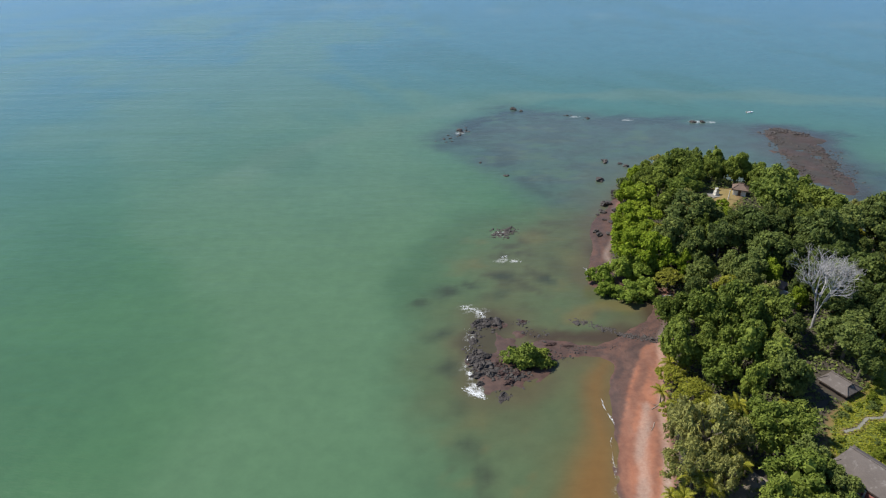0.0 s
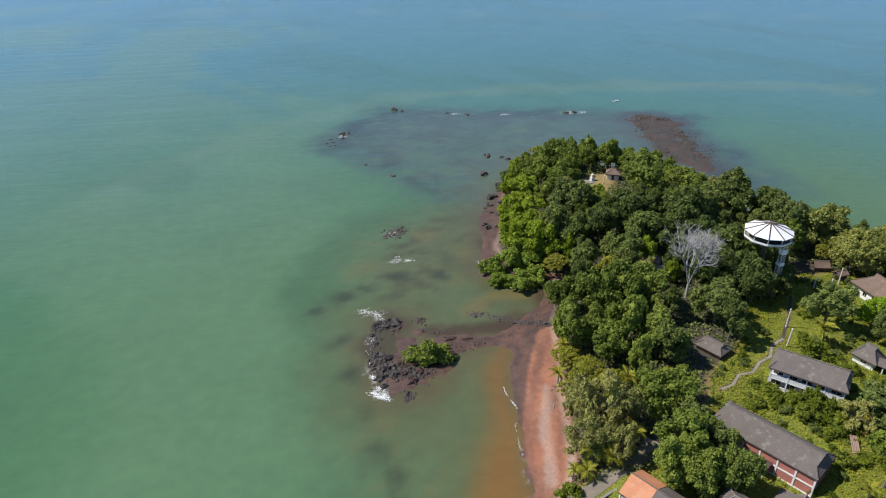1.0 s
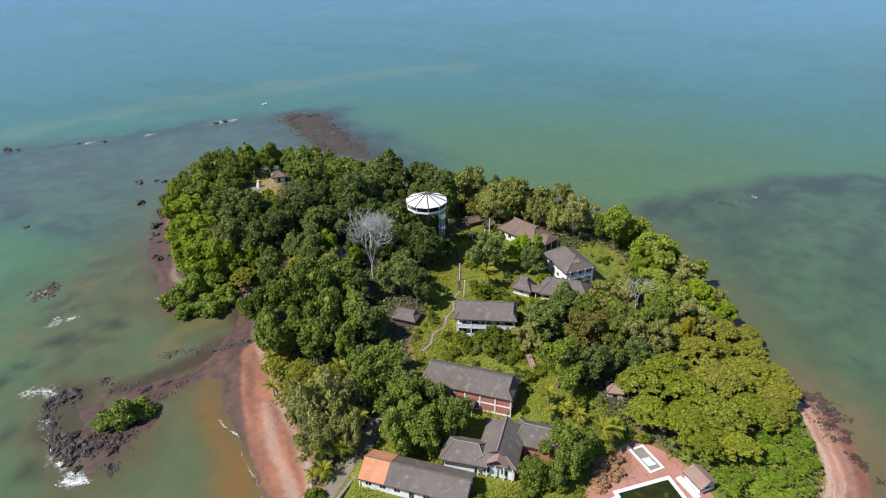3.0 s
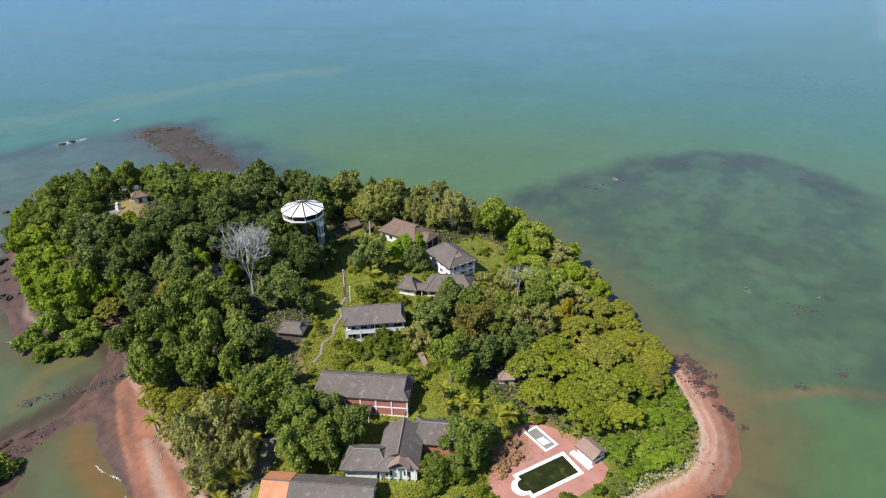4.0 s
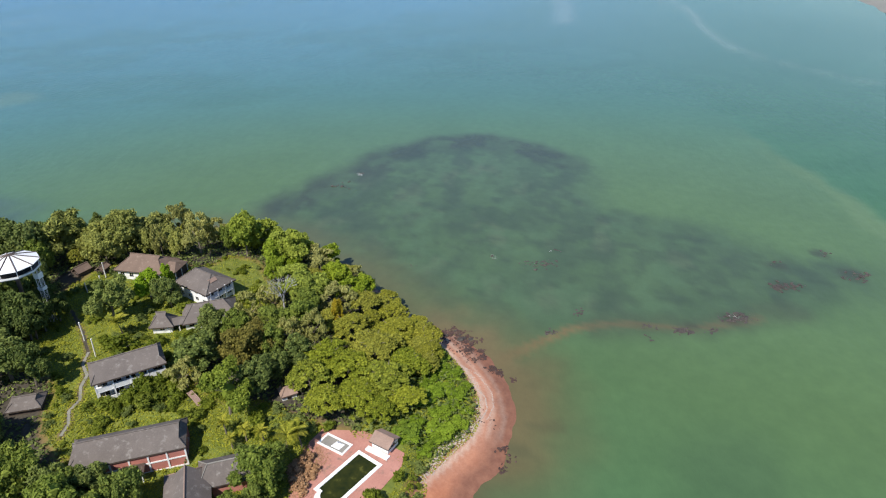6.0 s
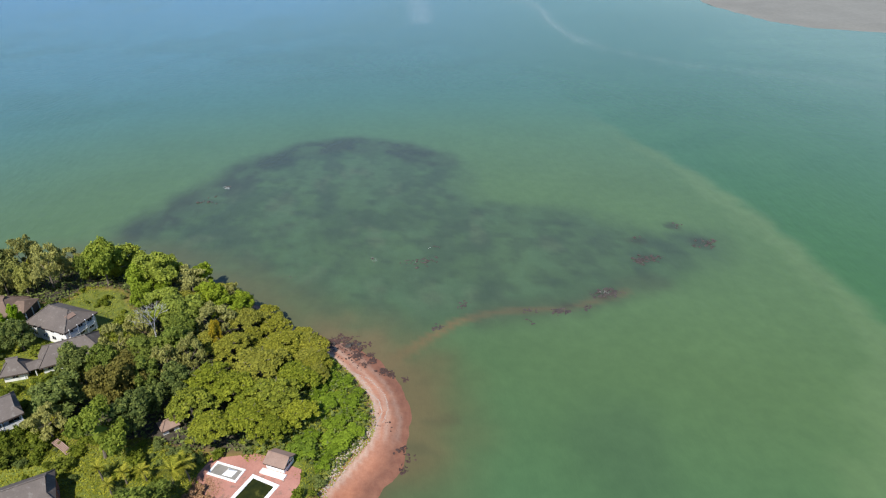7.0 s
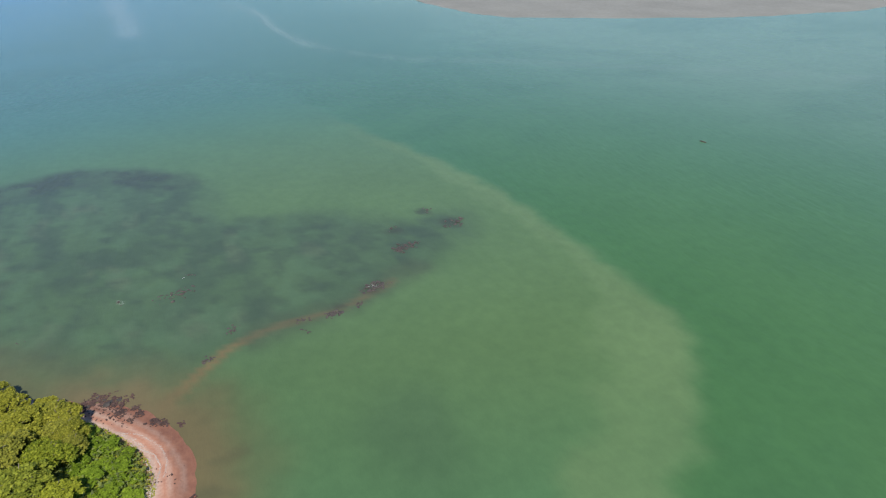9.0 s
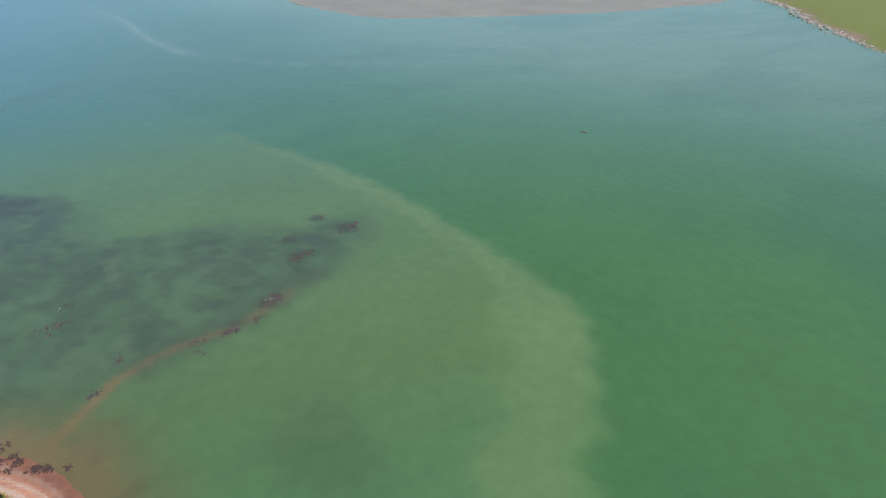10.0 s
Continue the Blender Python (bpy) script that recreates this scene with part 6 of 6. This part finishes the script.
# white house with a terracotta dormer
white_house = house(135.8, 96.6, 70, 13.2, 10.0, 6.0, 4.3, 3.0, "white house with a grey hipped roof and open balcony end", SLATE, storeys=2, veranda="", eaves=0.6, hip=3.4, gablet=0)
s, *_ = roof_shape(2.2, 1.8, 0.7, 0.0, 0)
thick_roof(s, "dormer_roof", TERRACOTTA, white_house, pose(-4.0, 0.6, 6.0, 0, 0, 90), "small terracotta dormer roof")
for k in range(4):
    c = Shape()
    py = -3.6 + 7.2 * k / 3
    c.box(-6.6, -6.35, py - 0.12, py + 0.12, -0.3, 4.5)
    part("column", c, WHITE, white_house)
c = Shape()
c.box(-6.6, -5.54, -3.7, 3.7, 2.0, 2.16)
part("balcony_floor", c, WHITE, white_house)
for k in range(3):
    c = Shape()
    c.box(-6.53, -6.43, -3.45 + 2.4 * k, -1.3 + 2.4 * k, 2.2, 3.0)
    part("balustrade", c, WHITE, white_house)
# brown-roofed hall with a low wing
hall = house(142.5, 119.5, -88, 15.5, 9.5, 5.9, 3.1, 3.2, "brown hip-roofed hall at the edge of the wood", BROWN_ROOF, storeys=1, hip=4.0, gablet=0.2)
s, *_ = roof_shape(5.0, 7.5, 1.6, 1.5, 0)
thick_roof(s, "wing_roof", BROWN_ROOF, hall, pose(8.0, 0.5, 2.9), "lower brown wing roof")
c = Shape()
c.box(6.9, 10.0, -2.7, 3.6, -0.8, 2.7)
part("wing_wall", c, DARK_WOOD, hall)
for py in (-2.5, 0.4, 3.4):
    c = Shape()
    c.box(10.2, 10.4, py - 0.1, py + 0.1, -0.8, 2.8)
    part("wing_post", c, WHITE, hall)
# low grey house partly hidden by crowns, with its covered link
grey_house = house(126.0, 89.8, -58, 13.4, 9.4, 5.7, 2.3, 2.7, "low grey-roofed house half hidden by crowns", SLATE, hip=3.0, gablet=0)
s, *_ = roof_shape(6.0, 4.0, 1.0, 1.5, 0)
thick_roof(s, "link_roof", SLATE, grey_house, pose(-7.5, -2.2, 2.2), "low grey link roof")
for px in (-9.8, -7.5, -5.4):
    c = Shape()
    c.box(px - 0.1, px + 0.1, -3.9, -3.7, -0.8, 2.2)
    part("post", c, WHITE, grey_house)
house(118.6, 98.4, 20, 4.8, 6.0, 5.7, 2.2, 3.1, "small grey hip-roofed pavilion in tall grass", SLATE, hip=2.6, gablet=0.25, name="pavilion", door=True)
house(86.7, 110.0, -62, 7.0, 5.4, 5.6, 1.5, 1.7, "small brown-grey shed in the shade of trees", SLATE, DARK_WOOD, hip=2.2, gablet=0.4, name="shed", eaves=0.5)
# rambling house of three roofs
rambling = house(71.8, 61.9, 32, 12.0, 8.2, 4.2, 3.4, 2.7, "rambling house with crossing grey roofs and a weathered gable", SLATE, hip=2.6, gablet=0.45, eaves=0.5, cap=TERRACOTTA)
add_roof(rambling, 10.5, 7.2, 3.2, 2.3, SLATE, 2.0, 0.0, pose(4.2, -7.0, 0, 0, 0, -92), CONCRETE)
add_roof(rambling, 9.5, 6.8, 3.1, 2.1, SLATE, 2.4, 0.0, pose(-3.4, 6.2, 0, 0, 0, -88), CONCRETE)
c = Shape()
c.box(1.2, 7.0, -11.2, -4.0, -0.8, 3.1)
part("wing_wall", c, REDWALL, rambling, "red-washed wing wall")
c = Shape()
c.box(-6.0, -0.8, 4.0, 10.0, -0.8, 3.0)
part("wing_wall", c, WHITE, rambling)
s, *_ = roof_shape(3.0, 4.2, 1.3, 0.0, 0)
thick_roof(s, "gable_roof", TERRACOTTA, rambling, pose(-4.9, -0.4, 4.0, 0, 0, 0), "weathered terracotta gable front")
for k in range(5):
    c = Shape()
    py = -3.3 + 6.6 * k / 4
    c.box(-6.05, -5.85, py - 0.12, py + 0.12, -0.2, 3.2)
    part("column", c, WHITE, rambling)
# long house by the lane, its end roofed in orange
lane_house = house(54.9, 67.4, -58.6, 20.8, 7.6, 4.0, 2.6, 2.0, "long white house with a grey and orange gabled roof", SLATE, hip=0, gablet=0, eaves=0.5)
s, *_ = roof_shape(5.2, 7.7, 2.0, 0.0, 0)
thick_roof(s, "orange_roof", ORANGE_ROOF, lane_house, pose(-7.75, 0, 2.68), "newer orange-tiled end of the roof")
c = Shape()
for k in range(4):
    c.box(-10.6, -10.4, -3.0 + k * 1.8, -2.8 + k * 1.8, -0.8, 1.9)
c.box(-10.65, -10.35, -3.1, 2.9, 1.9, 2.1)
part("pergola", c, WHITE, lane_house, "white end pergola")
# small roofs in the wood
house(103.4, 57.6, -50, 3.8, 3.4, 4.7, 1.3, 1.2, "tumbledown brown-roofed hut under the trees", TERRACOTTA, WHITE, hip=1.4, gablet=0, eaves=0.3, name="hut")
house(138.0, 138.5, -15, 4.4, 3.4, 5.9, 1.5, 1.5, "weathered brown shed at the head of the clearing", BROWN_ROOF, DARK_WOOD, hip=0, gablet=0, eaves=0.4, name="shed")
house(140.5, 133.5, 5, 3.6, 3.0, 5.9, 1.4, 0.9, "low open brown lean-to beside the shed", BROWN_ROOF, DARK_WOOD, hip=0, gablet=0, eaves=0.4, name="shed")
house(104.6, 208.4, -25, 5.4, 4.8, 9.9, 2.4, 1.7, "small brown-roofed lookout hut on the knoll", BROWN_ROOF, WHITE, hip=2.5, gablet=0.25, eaves=0.6, name="hut")


def monument(x, y):
    g = ground_at(x, y)
    ob = thing("monument", "pale stone block monument on a concrete pad", "monument", pose(x, y, g, 0, 0, 20))
    s = Shape()
    s.box(-2.6, 2.6, -1.9, 1.9, -0.8, 0.12)
    part("pad", s, CONCRETE, ob)
    s = Shape()
    s.box(-0.7, 0.7, -0.6, 0.6, 0.12, 1.5)
    s.box(-0.45, 0.45, -0.4, 0.4, 1.5, 2.6)
    s.box(-0.8, 0.8, -0.7, 0.7, 0.12, 0.4)
    part("block", s, POST_PAINT, ob)


monument(96.5, 208.5)


def lookout_tower():
    ob = thing("lookout_tower", "white round-roofed lookout tower on a steel stem above the trees", "tower", pose(113.0, 132.6, 6.0))
    top, n, R = 18.2, 10, 6.2
    ring = [(R * math.cos(2 * math.pi * (k + 0.5) / n), R * math.sin(2 * math.pi * (k + 0.5) / n)) for k in range(n)]
    for k in range(n):
        a, b = ring[k], ring[(k + 1) % n]
        s = Shape()
        s.face((*a, top), (*b, top), (b[0] * 0.04, b[1] * 0.04, top + 2.1), (a[0] * 0.04, a[1] * 0.04, top + 2.1))
        s.face((a[0] * 0.04, a[1] * 0.04, top + 2.0), (b[0] * 0.04, b[1] * 0.04, top + 2.0), (*b, top - 0.1), (*a, top - 0.1))
        s.face((*a, top - 0.1), (*b, top - 0.1), (*b, top), (*a, top))
        part("roof_panel", s, CLEAN_WHITE, ob)
        r = Shape()
        r.tube((*[c * 1.005 for c in a], top + 0.05), (a[0] * 0.04, a[1] * 0.04, top + 2.14), 0.15, 0.17, 5)
        part("roof_rib", r, DARK_METAL, ob, "dark rusty rib")
        p = Shape()
        p.tube((a[0] * 0.9, a[1] * 0.9, top - 1.95), (a[0] * 0.9, a[1] * 0.9, top + 0.1), 0.09, 0.09, 6)
        part("roof_post", p, WHITE, ob)
        s = Shape()
        q, w = (a[0] * 0.97, a[1] * 0.97), (b[0] * 0.97, b[1] * 0.97)
        for z0, z1 in ((top - 1.95, top - 1.5),):
            s.face((*q, z0), (*w, z0), (*w, z1), (*q, z1))
            s.face((w[0] * 0.98, w[1] * 0.98, z0), (q[0] * 0.98, q[1] * 0.98, z0), (q[0] * 0.98, q[1] * 0.98, z1), (w[0] * 0.98, w[1] * 0.98, z1))
            s.face((*q, z1), (*w, z1), (w[0] * 0.98, w[1] * 0.98, z1), (q[0] * 0.98, q[1] * 0.98, z1))
        part("railing", s, WHITE, ob)
    s = Shape()
    s.slab([(c * 0.95, d * 0.95) for c, d in ring], top - 2.2, top - 1.95)
    part("deck", s, CONCRETE, ob)
    # Dark glass drum, widened to stand for the shaded interior under the roof.
    s = Shape()
    s.tube((0, 0, top - 1.95), (0, 0, top + 0.4), 4.4, 4.4, 20)
    part("cabin", s, GLASS, ob, "dark glazed cabin, widened to give the shade under the roof")
    s = Shape()
    s.tube((0, 0, -1), (0, 0, top - 2.2), 0.55, 0.45, 12)
    part("stem", s, DARK_METAL, ob)
    s = Shape()
    s.tube((0, 0, top + 2.0), (0, 0, top + 2.45), 0.3, 0.12, 8)
    part("cap", s, DARK_METAL, ob)
    # open steel stair shaft beside the stem
    s = Shape()
    cx, cy, h = 2.4, -4.0, 0.55
    feet = [(cx - h, cy - h), (cx + h, cy - h), (cx + h, cy + h), (cx - h, cy + h)]
    for px, py in feet:
        s.tube((px, py, -0.6), (px, py, top - 2.1), 0.07, 0.07, 5)
    for k in range(7):
        z = k * 2.15
        for (px, py), (qx, qy) in zip(feet, feet[1:] + feet[:1]):
            s.tube((px, py, z), (qx, qy, z + 2.1), 0.045, 0.045, 4)
            s.tube((px, py, z), (qx, qy, z), 0.045, 0.045, 4)
    for z0, h in ((top - 5.2, 1.5), (top - 8.6, 0.9)):
        w = Shape()
        w.box(cx - 0.75, cx + 0.75, cy - 0.75, cy - 0.68, z0, z0 + h)
        w.box(cx - 0.75, cx - 0.68, cy - 0.67, cy + 0.75, z0, z0 + h)
        part("stair_screen", w, WHITE, ob, "white screen panel on the stair")
    part("stair_shaft", s, POST_PAINT, ob, "pale lattice stair shaft")
    for k in range(7):
        t = Shape()
        t.box(cx - 0.45, cx + 0.45, cy - 0.45, cy + 0.45, k * 2.15 + 0.9, k * 2.15 + 1.0)
        part("landing", t, CONCRETE, ob)


lookout_tower()


def post(x, y, tall, lean):
    ob = thing("lamp_post", "slim pale concrete post in the clearing", "post", pose(x, y, ground_at(x, y), lean, lean * 0.6, 0), "posts along the path")
    s = Shape()
    s.tube((0, 0, -0.6), (0, 0, tall), 0.19, 0.13, 8)
    part("shaft", s, POST_PAINT, ob)
    s = Shape()
    s.box(-0.13, 0.13, -0.13, 0.13, tall, tall + 0.22)
    part("lamp_head", s, WHITE, ob)


for x, y, tall, lean in ((109.5, 114.5, 5.2, 0), (104.5, 107.3, 5.0, 1.5), (132.0, 127.0, 4.4, -1), (137.8, 130.6, 4.8, 0), (105, 129.5, 4.2, 3), (129.5, 130.0, 3.0, -2), (99, 204, 3.2, 2)):
    post(x, y, tall, lean)


def ribbon(name, line, wide, material, label, lift=0.05):
    pts = []
    for (ax, ay), (bx, by) in zip(line, line[1:]):
        n = max(2, int(math.hypot(bx - ax, by - ay)))
        pts += [(ax + (bx - ax) * k / n, ay + (by - ay) * k / n) for k in range(n)]
    pts.append(line[-1])
    s = Shape()
    rows = []
    for k, (x, y) in enumerate(pts):
        a, b = pts[max(0, k - 1)], pts[min(len(pts) - 1, k + 1)]
        l = math.hypot(b[0] - a[0], b[1] - a[1])
        nx, ny = -(b[1] - a[1]) / l, (b[0] - a[0]) / l
        w = wide * (1 + 0.15 * noise.noise(Vector((x * 0.6, y * 0.6, 3))))
        q, e = (x + nx * w / 2, y + ny * w / 2), (x - nx * w / 2, y - ny * w / 2)
        z = max(ground_at(*q), ground_at(*e), ground_at(x, y)) + lift
        rows.append(len(s.v))
        s.v += [(*q, z), (*e, z), (*e, z - 0.5), (*q, z - 0.5)]
    for a, b in zip(rows, rows[1:]):
        s.f += [(a, a + 1, b + 1, b), (a + 1, a + 2, b + 2, b + 1), (a + 3, a, b, b + 3)]
    s.f += [(rows[0], rows[0] + 3, rows[0] + 2, rows[0] + 1), (rows[-1], rows[-1] + 1, rows[-1] + 2, rows[-1] + 3)]
    return tagged(new(name, s.mesh(name, material)), label, "path", kind="structure")


ribbon("path", FOOTPATH[3:], 0.66, FLAGS, "cracked grey footpath through the tall grass")
ribbon("road", LANE, 3.2, WORN_LANE, "worn concrete lane running down to the beach", 0.08)


def fallen_sheet(x, y):
    """A bent roofing sheet lying over the shrubs."""
    ob = thing("roofing_sheet", "weathered tan roofing sheet fallen in the undergrowth", "sheet", pose(x, y, ground_at(x, y) + 0.75, 0, -10, 60))
    s = Shape()
    n = 9
    edge = [(-0.65 + 1.3 * k / n, 0.05 * (-1) ** k) for k in range(n + 1)]
    for (ya, za), (yb, zb) in zip(edge, edge[1:]):
        for xa, xb, la, lb in ((-2.4, 0.2, -0.25, 0.0), (0.2, 2.4, 0.0, -0.15)):
            s.face((xa, ya, za + la), (xb, ya, za + lb), (xb, yb, zb + lb), (xa, yb, zb + la))
            s.face((xa, yb, zb + la - 0.02), (xb, yb, zb + lb - 0.02), (xb, ya, za + lb - 0.02), (xa, ya, za + la - 0.02))
    part("panel", s, TERRACOTTA, ob)
    s = Shape()
    s.box(-1.8, -1.65, -0.6, 0.6, -0.9, -0.27)
    s.box(1.3, 1.45, -0.6, 0.6, -1.4, -0.13)
    part("batten", s, DARK_WOOD, ob)


fallen_sheet(96.2, 75.8)


def seawall():
    ob = thing("low_wall", "low concrete wall beside the lane", "wall", pose(44.5, 76.6, ground_at(44.5, 76.6), 0, 0, 22))
    s = Shape()
    s.box(-5.5, 5.5, -0.2, 0.2, -0.9, 0.55)
    part("wall_body", s, CONCRETE, ob)
    s = Shape()
    s.box(-5.6, 5.6, -0.26, 0.26, 0.555, 0.65)
    part("coping", s, CONCRETE, ob)


seawall()


def ruin(x, y):
    ob = thing("ruin", "broken pale walls of a roofless hut in the wood", "ruin", pose(x, y, ground_at(x, y), 0, 0, -40))
    for k, (x0, x1, y0, y1, h) in enumerate(((-2.2, 2.2, -1.6, -1.4, 2.6), (-2.2, -2.0, -1.4, 1.6, 3.2), (2.0, 2.2, -1.4, 0.8, 1.8), (-2.0, 0.6, 1.4, 1.6, 3.4))):
        s = Shape()
        s.box(x0, x1, y0, y1, -0.8, h)
        part("wall", s, (WHITE, TERRACOTTA, WHITE, TERRACOTTA)[k], ob)
    s = Shape()
    s.box(-2.4, 0.2, -1.7, 1.7, 3.2, 3.35, pose(0, 0, 0.2, 12, 8, 0))
    part("fallen_roof", s, TERRACOTTA, ob, "tilted remains of the roof")


ruin(92.6, 149.0)


# ---- pool terrace ----
DECK = [(73, 43.5), (72, 36), (80, 31), (90, 27.6), (93.4, 28), (97.5, 37.5), (96, 46.5), (90.5, 48.2), (85, 47.5), (79.5, 46.5)]
POOL = pose(85.2, 36.7, 3.9, 0, 0, -24.3)
KIDS = pose(92.6, 42.4, 3.9, 0, 0, 71.6)


def round_end(L, W, r, steps=8):
    """A rectangle with a half-round bay at its -x end."""
    pts = [(L / 2, -W / 2), (L / 2, W / 2), (-L / 2, W / 2), (-L / 2, r)]
    pts += [(-L / 2 - r * math.sin(math.pi * k / steps), r * math.cos(math.pi * k / steps)) for k in range(1, steps)]
    return pts + [(-L / 2, -r), (-L / 2, -W / 2)]


def band_between(outer, inner, z0, z1):
    s = Shape()
    n = len(outer)
    for k in range(n):
        j = (k + 1) % n
        a, b, c, d = outer[k], outer[j], inner[j], inner[k]
        s.face((*a, z1), (*b, z1), (*c, z1), (*d, z1))
        s.face((*b, z1), (*a, z1), (*a, z0), (*b, z0))
        s.face((*d, z1), (*c, z1), (*c, z0), (*d, z0))
    return s


def pools():
    deck = thing("pool_terrace", "cracked red-paved terrace round the disused pools", "terrace", Matrix(), kind="structure")
    s = Shape()
    s.slab(DECK, 3.4, 4.0)
    part("paving", s, PAVING, deck)
    pool = thing("swimming_pool", "disused swimming pool with a white rim and dark green water", "pool", POOL)
    outer, inner = round_end(12.2, 6.4, 2.1), round_end(10.7, 4.9, 1.5)
    part("rim", band_between(outer, inner, -0.3, 0.22), WHITE, pool)
    s = Shape()
    s.slab(inner, -0.2, 0.125)
    part("pool_water", s, POOL_WATER, pool, "stagnant dark green water")
    kids = thing("paddling_pool", "small drained paddling pool with a white rim", "pool", KIDS)
    outer = [(3.3, -1.7), (3.3, 1.7), (-3.3, 1.7), (-3.3, -1.7)]
    inner = [(2.85, -1.25), (2.85, 1.25), (-2.85, 1.25), (-2.85, -1.25)]
    part("rim", band_between(outer, inner, -0.3, 0.24), WHITE, kids)
    s = Shape()
    s.slab(inner, -0.2, 0.12)
    part("basin_floor", s, CONCRETE, kids)
    s = Shape()
    s.face((-1.9, -0.9, 0.124), (0.2, -1.0, 0.124), (-0.7, 0.0, 0.9))
    s.face((0.2, -1.0, 0.124), (0.4, 0.9, 0.124), (-0.7, 0.0, 0.9))
    s.face((0.4, 0.9, 0.124), (-1.7, 0.8, 0.124), (-0.7, 0.0, 0.9))
    s.face((-1.7, 0.8, 0.124), (-1.9, -0.9, 0.124), (-0.7, 0.0, 0.9))
    part("mound", s, CLEAN_WHITE, kids, "white pyramid-shaped play mound")


pools()


def leaf_litter():
    """Dry brown leaves blown over the shaded end of the terrace."""
    r = np.random.default_rng(91)
    n = 9000
    x, y = r.normal(85, 3.4, n), r.normal(45.6, 1.7, n)
    ok = (inside_by(np.array(DECK, float), x, y) > 0.15) & (clouds(x, y, 2.2, 92) > 0.42)
    away = np.array(POOL.inverted())
    px, py = away[0, 0] * x + away[0, 1] * y + away[0, 3], away[1, 0] * x + away[1, 1] * y + away[1, 3]
    ok &= (np.abs(px) > 6.3) | (np.abs(py) > 3.4)
    away = np.array(KIDS.inverted())
    px, py = away[0, 0] * x + away[0, 1] * y + away[0, 3], away[1, 0] * x + away[1, 1] * y + away[1, 3]
    ok &= (np.abs(px) > 3.4) | (np.abs(py) > 1.8)
    x, y = x[ok], y[ok]
    n = len(x)
    at = np.stack([x, y, 4.012 + r.uniform(0, 0.03, n)], 1)
    v = sprays(r, at, unit(r.normal(scale=0.2, size=(n, 3)) + (0, 0, 1)), 0.16)
    me = bpy.data.meshes.new("leaf_litter")
    me.from_pydata(v.tolist(), [], np.arange(n * 3).reshape(-1, 3).tolist())
    me.materials.append(LEAF["dry"])
    return tagged(new("leaf_litter", me), "dry brown leaves strewn over the red paving", "leaves", kind="stuff")


leaf_litter()
house(94.6, 32.4, 71, 4.8, 4.2, 3.95, 1.7, 1.1, "small weathered brown-roofed pool house", TERRACOTTA, WHITE, hip=0, gablet=0, eaves=0.4, name="pool_house")
terrace = thing("step", "white concrete step before the pool house", "step", pose(92.1, 33.2, 4.0, 0, 0, 71))
s = Shape()
s.box(-2.7, 2.7, -0.6, 0.6, -0.2, 0.3)
part("slab", s, WHITE, terrace)
